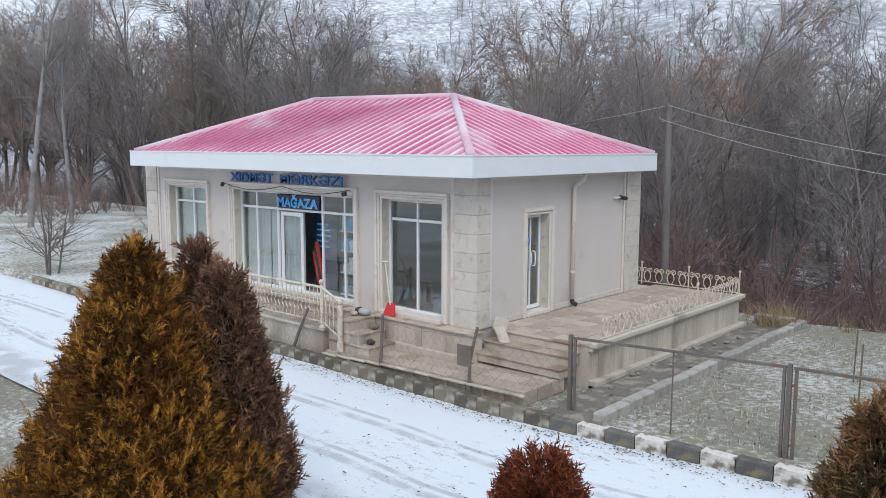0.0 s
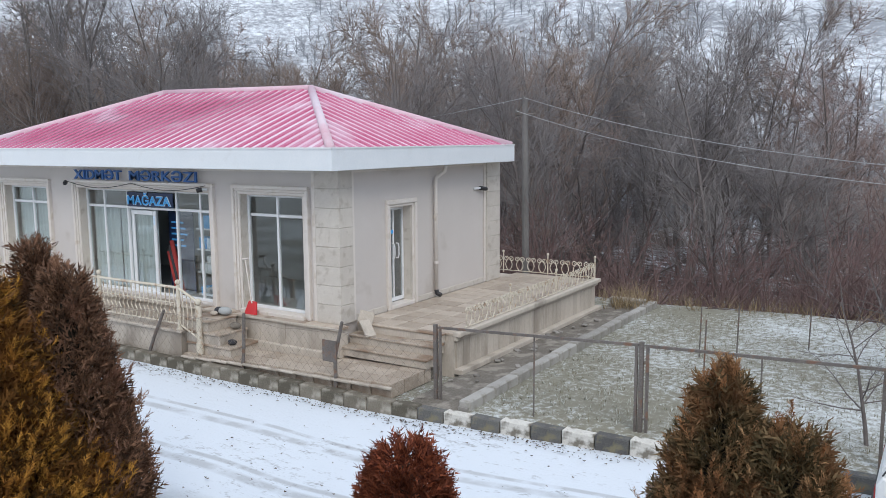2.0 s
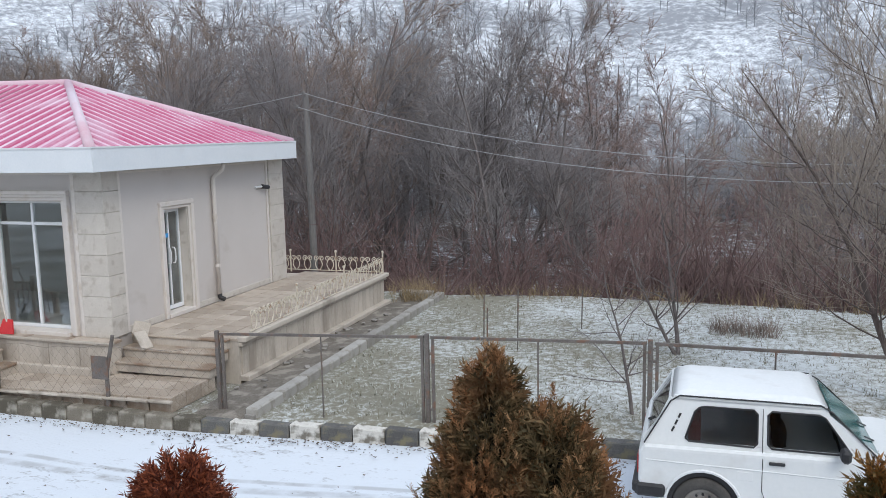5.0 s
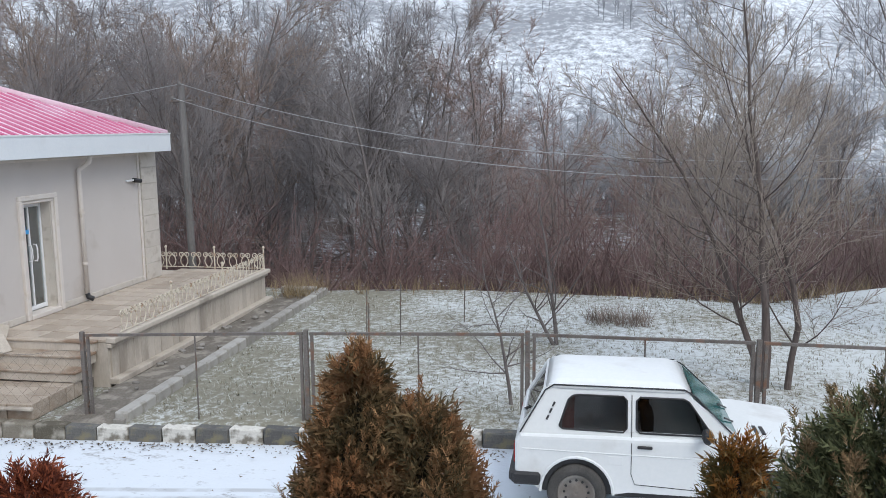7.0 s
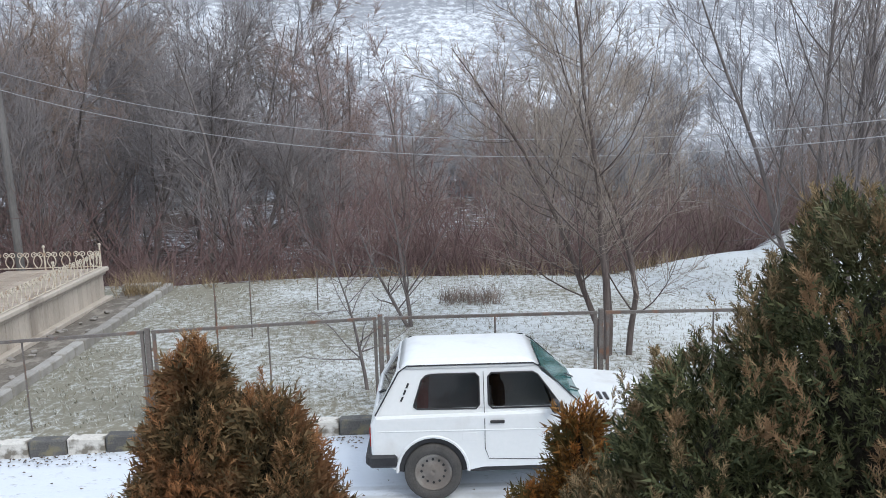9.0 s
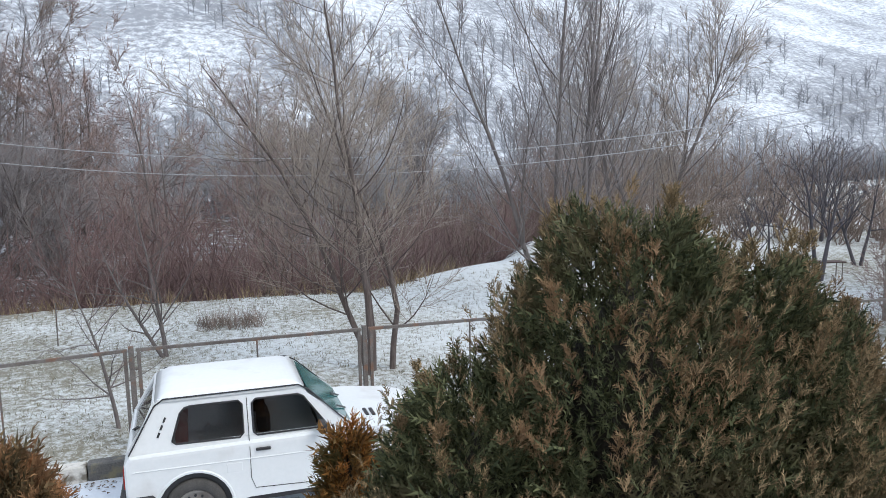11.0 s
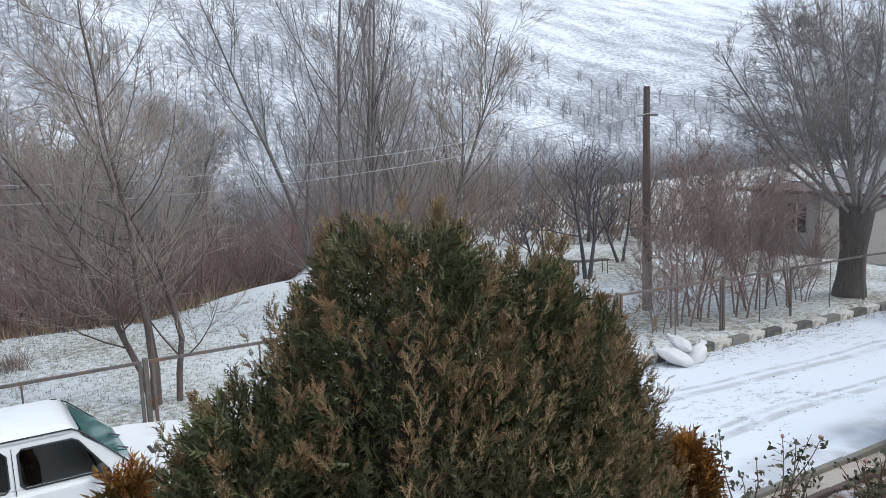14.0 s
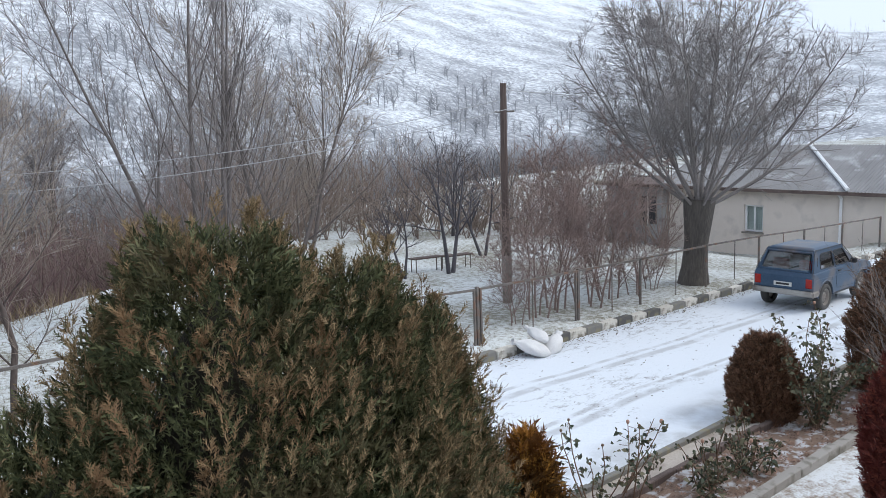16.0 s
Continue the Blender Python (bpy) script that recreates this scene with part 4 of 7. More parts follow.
def pollard(at, seed):
    """The broad old tree: thick trunk, low fork, dome of radiating limbs."""
    rng = np.random.default_rng(seed)
    rows = []
    z0 = at[2] - 0.1
    for k, (z, r) in enumerate(((0, 0.40), (0.5, 0.31), (1.1, 0.28), (1.7, 0.34))):
        nz, nr = ((0.5, 0.31), (1.1, 0.28), (1.7, 0.34), (2.15, 0.38))[k]
        rows.append((at[0] + 0.03 * z, at[1] - 0.05 * z, z0 + z, at[0] + 0.03 * nz, at[1] - 0.05 * nz, z0 + nz, r, nr, 0))
    P = dict(levels=4, steps=(8, 6, 3, 1), kids=(15, 9, 7, 0), bare=(0.16, 0.12, 0.06, 0), wobble=(0.07, 0.09, 0.10, 0.10), rise=(0.6, 0.3, 0.15, 0), taper=0.82, angle=(42, 40, 38, 34), long=(0.42, 0.5, 0.85, 0), slim=0.45, thin=0.005)
    limb = []
    for k in range(21):
        a, tilt = k * 2.399, radians(4 + 62 * ((k + 0.5) / 21) ** 0.85)
        d = np.array((math.cos(a) * math.sin(tilt), math.sin(a) * math.sin(tilt), math.cos(tilt)))
        grow(rng, np.array((at[0] + 0.05, at[1] - 0.1, z0 + 1.85)) + d * 0.2, d, rng.uniform(4.6, 5.6), rng.uniform(0.034, 0.056), 0, P, limb)
    # the crown keeps to a dome, with a slightly uneven rim
    mid, half = np.array((at[0] + 0.3, at[1] - 0.25, z0 + 4.75)), np.array((3.75, 3.75, 3.35))
    limb = [q for q in limb if np.linalg.norm((np.array(q[3:6]) - mid) / half) < 0.94 + 0.06 * math.sin(q[0] * 5 + q[2] * 7) + 0.05 * rng.random()]
    th = thing("pollarded_tree", "broad old bare tree with a thick dark trunk and domed crown", "bare tree", at)
    part("trunk", limbs(rows, 14, M_OLDBARK, "trunk"), M_OLDBARK, th)
    tagged(part("branchwork", limbs([q for q in limb if q[8] <= 1], 5, M_POLLARD, "branchwork"), M_POLLARD, th), kind="stuff")
    tagged(part("crown", limbs([q for q in limb if q[8] >= 2], 3, M_POLLARD, "crown", 3), M_POLLARD, th), kind="stuff")
    nest = new("bird_nest", nest_twigs((18.3, 13.3, 6.3)))
    tagged(nest, "dark twig bird nest high in the bare tree", "nest")
    return th


M_OLDBARK = mat("old_dark_bark", (0.06, 0.054, 0.05), (0.15, 0.135, 0.12), 0.95, 5, 30, bump=0.9, stretch=(1, 1, 0.2))
pollard((18.9, 12.4, float(ground_z(18.9, 12.4))), 81)

# pale trunks beyond the lawn
BIRCH = dict(WOOD, kids=(12, 8, 5, 0), bare=(0.4, 0.15, 0.1, 0), angle=(30, 34, 30, 30), long=(0.3, 0.5, 0.6, 0))
M_PALEBARK = mat("pale_bark", (0.20, 0.193, 0.188), (0.30, 0.29, 0.285), 0.9, 3, 20, dirt=(0.10, 0.09, 0.085), dirt_amount=0.35, dirt_scale=2)
tree("tall pale-barked bare poplar beside the lawn", BIRCH, 15, 0.17, 91, M_TWIG, (-41, 17.5, -0.1), ((0, 0, -0.08, 0, 1),), "poplar_tree", bark=M_PALEBARK)
tree("tall grey-barked bare poplar beside the lawn", BIRCH, 15, 0.13, 92, M_TWIG, (-42, 20, -0.1), ((0, 0, 0.0, 0, 1),), "poplar_tree", bark=M_PALEBARK)
tree("small bare shrub on the snowy lawn", dict(SAPLING, kids=(20, 10, 0)), 3.4, 0.045, 93, M_TWIGBR, (-25.8, 12.1, float(ground_z(-25.8, 12.1))), ((0, 0, 0, 0, 1), (0.1, 0, 0.3, 0, 0.9), (-0.1, 0, -0.3, 0.1, 0.9), (0, 0.3, 0.1, 0.2, 0.8)), "shrub", "shrub")

# ---- thujas of the yard ----
thuja("tall golden orange thuja, conical, in the yard", (-6.95, 5.35), [(0, 0, 0.1, 3.4, 1.55, 0.10, 1.0)], M_GOLD, 900, 30, 0.11, 1, tall=0.42, tips=M_GOLDTIP)
thuja("bronze brown thuja with two tips", (-6.75, 6.2), [(-0.35, 0, 0.1, 3.38, 0.6, 0.2, 0.8), (0.12, 0, 0.1, 3.12, 0.78, 0.2, 0.75)], M_BROWN, 520, 26, 0.10, 2, tall=0.38, tips=M_BROWNTIP)
thuja("small rust red globe thuja", (-2.6, 6.5), [(0, 0, 0.1, 1.8, 0.50, 0.5, 0.5)], M_REDF, 300, 20, 0.075, 3, "globe_thuja", tall=0.16)
thuja("olive and rust thuja with two pointed tips", (0.04, 5.9), [(-0.04, 0, 0.1, 2.86, 0.80, 0.2, 0.9), (0.34, 0, 0.1, 2.60, 0.72, 0.25, 0.75)], M_MIDF, 900, 32, 0.068, 4, tall=0.26, tips=M_MIDTIP)
thuja("young orange thuja beside the white car", (2.1, 6.3), [(0.01, 0, 0.1, 2.30, 0.28, 0.35, 0.6), (-0.2, 0, 0.1, 1.80, 0.40, 0.35, 0.6), (-0.66, 0, 0.1, 1.50, 0.4, 0.35, 0.6)], M_ORANGEF, 480, 28, 0.075, 5, tall=0.22, tips=M_ORANGETIP)
thuja("broad green and bronze thuja with several tips", (2.99, 4.6), [(-0.05, 0, 0.1, 3.78, 1.25, 0.3, 0.6), (0.5, 0.0, 0.1, 3.58, 0.95, 0.35, 0.55), (0.98, 0.1, 0.1, 3.25, 0.75, 0.35, 0.6), (-0.66, 0.0, 0.1, 3.18, 1.0, 0.3, 0.6), (-0.85, -0.1, 0.1, 2.35, 0.6, 0.3, 0.6)], M_BIGF, 3700, 42, 0.046, 6, tall=0.32, tips=M_BIGTIP)
thuja("small golden thuja by the road edge", (5.2, 5.1), [(0, 0, 0.1, 2.1, 0.40, 0.3, 0.8)], M_GOLD, 260, 26, 0.075, 7, tall=0.24, tips=M_GOLDTIP)
thuja("clipped egg-shaped bronze thuja by the road", (11.72, 6.87), [(0, 0, 0.02, 1.23, 0.49, 0.45, 0.5)], M_BROWN, 700, 16, 0.06, 8, "globe_thuja", tall=0.10, tips=M_BROWNTIP)
thuja("clipped brown thuja behind the rose bush", (14.15, 5.85), [(0, 0, 0.05, 2.2, 0.95, 0.45, 0.5)], M_BROWN, 600, 18, 0.09, 9, "globe_thuja", tall=0.16, tips=M_BROWNTIP)
thuja("rust red rounded thuja on the paved yard", (9.28, 3.85), [(0, 0, 0.3, 2.5, 0.80, 0.45, 0.5)], M_MAROONF, 700, 18, 0.075, 10, "globe_thuja", tall=0.14)


# ---- shop building ----
WX, FY, BACK, LEFT, FLOOR, TOP = -8.51, 12.84, 18.87, -20.5, 0.86, 3.78
shop = thing("shop_building", "single-storey beige shop building with a red hipped sheet-metal roof", "building", (-14.5, 15.8, 0.2))


def wall_with_holes(holes, a, b, make):
    """Panels of a wall from a to b around holes (start, end, foot, head), one part each."""
    at_ = a
    for s, e, foot, head in holes:
        for q in ((at_, s, 0.0, TOP), (s, e, 0.0, foot), (s, e, head, TOP)):
            part("wall_panel", make(Build(), *q), M_WALL, shop)
        at_ = e
    part("wall_panel", make(Build(), at_, b, 0.0, TOP), M_WALL, shop)


W0, SHOPW, WIN, DOOR = (-19.37, -17.56, 0.92, 3.21), (-16.29, -11.91, 0.88, 3.22), (-11.02, -9.37, 0.92, 3.22), (14.42, 15.17, 0.93, 2.92)
wall_with_holes((W0, SHOPW, WIN), LEFT, WX, lambda w, s, e, z, y: w.box(s, FY, z, e, FY + 0.3, y))
wall_with_holes((DOOR,), FY + 0.3, BACK, lambda w, s, e, z, y: w.box(WX - 0.3, s, z, WX, e, y))
part("back_wall", Build().box(LEFT, BACK - 0.3, 0, WX - 0.3, BACK, TOP), M_WALL, shop)
part("end_wall", Build().box(LEFT, FY + 0.3, 0, LEFT + 0.3, BACK - 0.3, TOP), M_WALL, shop)
part("inner_floor", Build().box(LEFT + 0.3, FY + 0.3, 0.7, WX - 0.3, BACK - 0.3, 0.88), M_INNER, shop)
part("inner_ceiling", Build().box(LEFT + 0.3, FY + 0.3, 3.3, WX - 0.3, BACK - 0.3, 3.4), M_INNER, shop)
part("partition", Build().box(LEFT + 0.3, FY + 3.2, 0.88, WX - 0.3, FY + 3.3, 3.3), M_INNER, shop)


def surround(hole, side, outs):
    """Stepped stone moulding round an opening, mitred from lengths."""
    s, e, foot, head = hole
    for grow_, width, proud in outs:
        o0, o1 = s - grow_ - width, e + grow_ + width
        i0, i1, ih = s - grow_, e + grow_, head + grow_
        for q in ((o0, i0, FLOOR, ih), (i1, o1, FLOOR, ih), (o0, o1, ih, ih + width)):
            if side == "front":
                b = Build().box(q[0], FY - proud, q[2], q[1], FY + 0.02, q[3], 0.012)
            else:
                b = Build().box(WX - 0.02, q[0], q[2], WX + proud, q[1], q[3], 0.012)
            part("moulding", b, M_TRIM, shop)


STEPS = ((0.0, 0.06, 0.03), (0.06, 0.05, 0.055), (0.11, 0.07, 0.085))
for hole in (W0, SHOPW, WIN):
    surround(hole, "front", STEPS)
surround(DOOR, "side", ((0.0, 0.06, 0.03), (0.06, 0.09, 0.06)))
part("string_course", Build().box(LEFT, FY - 0.02, 3.66, WX, FY, 3.70).box(WX, FY, 3.66, WX + 0.02, BACK, 3.70), M_TRIM, shop)


def reveal(hole):
    s, e, foot, head = hole
    return Build().box(s, FY + 0.004, foot, s + 0.012, FY + 0.2, head).box(e - 0.012, FY + 0.004, foot, e, FY + 0.2, head).box(s, FY + 0.004, head - 0.012, e, FY + 0.2, head)


def glazed(name, hole, uprights, transoms, depth=0.17, sill=True, label="", open_light=None):
    """White plastic window in the front wall: frame, bars, one pane a light, sill."""
    s, e, foot, head = hole
    y = FY + depth
    fr = Build()
    t = 0.06
    fr.box(s, y, foot, s + t, y + 0.07, head, 0.008).box(e - t, y, foot, e, y + 0.07, head, 0.008).box(s + t, y, head - t, e - t, y + 0.07, head, 0.008).box(s + t, y, foot, e - t, y + 0.07, foot + t, 0.008)
    part("reveal", reveal(hole), M_STONE, shop)
    w = part(name, fr, M_PVC, shop, label)
    for u in uprights:
        part("mullion", Build().box(u - 0.026, y + 0.004, foot + t, u + 0.026, y + 0.066, head - t, 0.008), M_PVC, w)
    xs = [s + t] + [u for u in uprights] + [e - t]
    for z in transoms:
        for a, b in zip(xs, xs[1:]):
            part("transom", Build().box(a + 0.028, y + 0.006, z - 0.028, b - 0.028, y + 0.064, z + 0.028, 0.008), M_PVC, w)
    zs = [foot + t] + list(transoms) + [head - t]
    for a, b in zip(xs, xs[1:]):
        for c, d in zip(zs, zs[1:]):
            if (a, c) == open_light:
                continue
            part("pane", Build().box(a, y + 0.03, c, b, y + 0.036, d), M_GLASS, w).visible_shadow = False
    if sill:
        part("sill", Build().box(s - 0.02, FY - 0.10, FLOOR - 0.03, e + 0.02, y - 0.002, foot + 0.005, 0.01), M_TRIM, shop)
    return w


glazed("left_window", W0, (-18.47,), (2.80,))
glazed("right_window", WIN, (-10.2,), (2.80,))
glazed("shop_window", SHOPW, (-15.62, -14.79, -13.15, -12.40), (2.80,), sill=False, open_light=(-14.79, 0.94))
# sliding door leaf, pushed aside
leaf = part("sliding_door", Build().box(-14.76, FY + 0.24, 0.9, -14.66, FY + 0.28, 2.74, 0.01).box(-14.02, FY + 0.24, 0.9, -13.92, FY + 0.28, 2.74, 0.01).box(-14.66, FY + 0.24, 0.9, -14.02, FY + 0.28, 1.0, 0.01).box(-14.66, FY + 0.24, 2.64, -14.02, FY + 0.28, 2.74, 0.01), M_PVC, shop)
part("pane", Build().box(-14.66, FY + 0.258, 1.0, -14.02, FY + 0.264, 2.64), M_GLASS, leaf)
part("notice", Build().box(-14.0, FY + 0.236, 2.42, -13.94, FY + 0.24, 2.62), M_NEON, leaf)


def drape(x0, x1, z0, z1, y, folds):
    n = int(folds * 8)
    v = [(x0 + (x1 - x0) * k / n, y + 0.035 * math.sin(k * 2 * math.pi / 8) + 0.01 * math.sin(k * 1.7), z) for z in (z0, z1) for k in range(n + 1)]
    return Build().add(v, [(k, k + 1, n + 2 + k, n + 1 + k) for k in range(n)])


for a, b, f in ((-19.33, -18.75, 4), (-18.55, -17.6, 7), (-16.25, -15.3, 7), (-15.25, -14.75, 4), (-14.72, -13.95, 5)):
    c = new("curtain", drape(a, b, 0.92, 3.15 if a < -16.3 else 2.76, FY + 0.34, f).mesh("curtain", M_CURTAIN, True))
    tagged(c, "pale grey hanging curtain behind the shop window", "curtain", "shop curtains")

# goods behind the glass
ob = thing("poster_panel", "dark blue information panel behind the open shop door", "panel", (-13.5, FY + 0.6, 0.9))
part("board", Build().box(-13.95, FY + 0.6, 0.95, -13.15, FY + 0.64, 2.72, 0.01), M_SIGNBACK, ob)
for k in range(5):
    part("text_bar", Build().box(-13.85, FY + 0.594, 2.45 - 0.13 * k, -13.45 + 0.06 * (k % 3), FY + 0.599, 2.49 - 0.13 * k), M_LIGHTBLUE, ob)
for k in range(3):
    r = new("fabric_roll", Build().tube([(-13.28 - 0.10 * k, FY + 0.40, 0.9), (-13.80 - 0.05 * k, FY + 0.54, 2.05 - 0.12 * k)], 0.05, 12).mesh("fabric_roll", (M_SEAT, M_DARK, M_SEAT)[k], True))
    tagged(r, "rolled floor covering leaning inside the doorway", "roll", "rolls in the doorway")
shelf = thing("display_shelf", "metal display shelf behind the shop window", "shelf", (-12.4, FY + 0.9, 0.88))
for z in (0.9, 1.4, 1.9, 2.35):
    part("board", Build().box(-13.0, FY + 0.55, z, -11.95, FY + 0.95, z + 0.03, 0.005), M_PVC, shelf)
for x in (-13.0, -11.98):
    part("upright", Build().box(x, FY + 0.93, 0.88, x + 0.04, FY + 0.97, 2.6), M_STEEL, shelf)
gr = random.Random(4)
for z in (0.93, 1.43, 1.93, 2.38):
    x = -12.95
    while x < -12.05:
        w, h = gr.uniform(0.1, 0.22), gr.uniform(0.14, 0.36)
        o = new("boxed_goods", Build().box(x, FY + 0.58, z, x + w, FY + 0.8, z + h, 0.01).mesh("boxed_goods", gr.choice((M_REDP, M_NEON, M_PVC, M_LIGHTBLUE, M_INNER, M_DARK))))
        tagged(o, "packed goods standing on the display shelf", "box", "goods on the shelf")
        x += w + gr.uniform(0.01, 0.08)

# signs
sign = thing("shop_sign", "lit blue and white shop sign in the transom window", "sign", (-14, FY, 2.8))
part("sign_board", Build().box(-14.74, FY + 0.13, 2.83, -13.2, FY + 0.16, 3.15, 0.01), M_SIGNBACK, sign)
words("MAĞAZA", 0.30, M_NEON, sign, Matrix.Translation((-14.70, FY + 0.12, 2.87)) @ Matrix.Rotation(radians(90), 4, "X"), "letter_outline", 0.006, 1.46)
words("MAĞAZA", 0.27, M_LIGHTBLUE, sign, Matrix.Translation((-14.68, FY + 0.108, 2.88)) @ Matrix.Rotation(radians(90), 4, "X"), "letter_face", 0.006, 1.42)
name_sign = thing("wall_lettering", "dark blue raised lettering over the shop window", "lettering", (-14.2, FY, 3.5))
words("XIDMƏT", 0.30, M_BLUE, name_sign, Matrix.Translation((-16.30, FY - 0.09, 3.425)) @ Matrix.Rotation(radians(90), 4, "X"), "word", 0.02, 1.72)
words("MƏRKƏZI", 0.30, M_BLUE, name_sign, Matrix.Translation((-14.30, FY - 0.09, 3.425)) @ Matrix.Rotation(radians(90), 4, "X"), "word", 0.02, 2.15)

# side door
door = part("glass_door", Build().box(WX - 0.24, 14.436, 0.95, WX - 0.19, 14.48, 2.92, 0.008).box(WX - 0.24, 15.11, 0.95, WX - 0.19, 15.153, 2.92, 0.008).box(WX - 0.24, 14.48, 2.84, WX - 0.19, 15.11, 2.92, 0.008).box(WX - 0.24, 14.48, 0.95, WX - 0.19, 15.11, 1.03, 0.008).box(WX - 0.238, 14.79, 1.03, WX - 0.192, 14.825, 2.84, 0.008), M_PVC, shop)
part("pane", Build().box(WX - 0.22, 14.48, 1.03, WX - 0.214, 14.79, 2.84), M_GLASS, door)
part("pane", Build().box(WX - 0.22, 14.825, 1.03, WX - 0.214, 15.11, 2.84), M_GLASS, door)
for y in (14.74, 14.88):
    part("handle", Build().tube([(WX - 0.19, y, 1.85), (WX - 0.14, y, 1.85), (WX - 0.12, y, 1.92), (WX - 0.12, y, 2.08), (WX - 0.14, y, 2.15), (WX - 0.19, y, 2.15)], 0.014, 8), M_PVC, door, "curved white handle")
part("sign_sticker", Build().box(WX - 0.19, 14.50, 2.36, WX - 0.186, 14.78, 2.44).box(WX - 0.19, 14.53, 2.46, WX - 0.186, 14.70, 2.50), M_LIGHTBLUE, door)
part("door_step", Build().box(WX - 0.19, 14.38, 0.86, WX + 0.06, 15.21, 0.94, 0.01), M_TRIM, shop)
part("door_reveal", Build().box(WX - 0.2, 15.155, 0.94, WX - 0.004, 15.168, 2.92).box(WX - 0.2, 14.422, 0.94, WX - 0.004, 14.435, 2.92), M_STONE, shop)
part("skirting", Build().box(WX, 13.24, FLOOR, WX + 0.025, 14.25, FLOOR + 0.12, 0.006).box(WX, 15.34, FLOOR, WX + 0.025, 18.24, FLOOR + 0.12, 0.006), M_STONE, shop)

# quoins
for k in range(8):
    z = FLOOR + 0.36 * k
    part("quoin", Build().box(-9.04, FY - 0.05, z + 0.002, WX + 0.05, FY + 0.35, z + 0.358, 0.007), M_STONE, shop)
    part("quoin", Build().box(WX - 0.1, 18.27, z + 0.002, WX + 0.05, BACK + 0.05, z + 0.358, 0.007), M_STONE, shop)
    part("quoin", Build().box(LEFT - 0.05, FY - 0.05, z + 0.002, -19.96, FY + 0.3, z + 0.358, 0.007), M_STONE, shop)
for x in (-9.13, -19.95):
    part("pilaster_strip", Build().box(x, FY - 0.03, FLOOR, x + 0.08, FY, 3.72, 0.008), M_TRIM, shop)
for y in (13.2, 18.18):
    part("pilaster_strip", Build().box(WX, y, FLOOR, WX + 0.03, y + 0.07, 3.72, 0.008), M_TRIM, shop)

# eaves and roof
EX0, EX1, EY0, EY1 = -20.14, WX + 0.46, FY - 0.70, BACK + 0.02
part("soffit", Build().box(EX0 + 0.03, EY0 + 0.03, 3.74, EX1 - 0.03, EY1 - 0.03, 3.78), M_FASCIA, shop)
for q in ((EX0, EY0, EX1, EY0 + 0.03), (EX1 - 0.03, EY0 + 0.03, EX1, EY1), (EX0, EY1 - 0.03, EX1 - 0.03, EY1), (EX0, EY0 + 0.03, EX0 + 0.03, EY1 - 0.03)):
    part("fascia", Build().box(q[0], q[1], 3.73, q[2], q[3], 4.13, 0.006), M_FASCIA, shop)
part("gutter_lip", Build().box(EX0, EY0 - 0.012, 4.11, EX1 + 0.012, EY0, 4.135).box(EX1, EY0, 4.11, EX1 + 0.012, EY1, 4.135), M_PVC, shop)
R0, R1 = Vector((-16.75, 15.8, 5.51)), Vector((-11.69, 15.8, 5.43))
RX0, RX1, RY0, RY1, RZ = EX0 + 0.12, EX1 - 0.10, EY0 + 0.10, EY1 + 0.02, 4.09


def sheet_slope(e0, e1, t0, t1, step=0.28):
    """Ribbed sheet metal from the eave e0-e1 up to the top line t0-t1."""
    e0, e1, t0, t1 = (Vector(q) for q in (e0, e1, t0, t1))
    along = (e1 - e0).normalized()
    wide = (e1 - e0).length
    n = int(wide / step)
    a0, a1 = (t0 - e0).dot(along), (t1 - e0).dot(along)
    up0 = (t0 - e0) - along * a0
    up1 = (t1 - e0) - along * a1
    normal = along.cross(up0).normalized()
    if normal.z < 0:
        normal = -normal
    b = Build()

    def reach(s):
        if s < a0:
            return up0 * (s / a0)
        if s > a1:
            return up1 * ((wide - s) / (wide - a1))
        f = (s - a0) / max(1e-6, a1 - a0)
        return up0.lerp(up1, f)
    slope = part("roof_sheet", b.add([e0, e1, t1, t0], [(0, 1, 2, 3)]), M_ROOF, shop)
    for k in range(n + 1):
        s = (k + 0.5) * wide / (n + 1)
        lo, hi = e0 + along * s, e0 + along * s + reach(s)
        w, h = 0.055, normal * 0.03
        part("rib", Build().add([lo - along * w, lo + along * w, lo + along * w * 0.75 + h, lo - along * w * 0.75 + h, hi - along * w, hi + along * w, hi + along * w * 0.75 + h, hi - along * w * 0.75 + h], [(0, 1, 2, 3), (1, 5, 6, 2), (3, 2, 6, 7), (0, 3, 7, 4), (5, 4, 7, 6)]), M_ROOFRIB, slope)


sheet_slope((RX0, RY0, RZ), (RX1, RY0, RZ), R0, R1)
sheet_slope((RX1, RY0, RZ), (RX1, RY1, RZ), R1, R1 + Vector((0, 0.001, 0)))
sheet_slope((RX1, RY1, RZ), (RX0, RY1, RZ), R1, R0)
sheet_slope((RX0, RY1, RZ), (RX0, RY0, RZ), R0, R0 - Vector((0, 0.001, 0)))
for a, b in (((RX1, RY0, RZ + 0.02), R1), ((RX1, RY1, RZ + 0.02), R1), ((RX0, RY0, RZ + 0.02), R0), ((RX0, RY1, RZ + 0.02), R0)):
    part("hip_cap", Build().tube([a, Vector(a).lerp(b, 0.5), b], 0.09, 8), M_ROOFCAP, shop, smooth=True)
part("ridge_cap", Build().tube([R0 + Vector((0, 0, 0.0)), R1], 0.09, 8), M_ROOFCAP, shop, smooth=True)

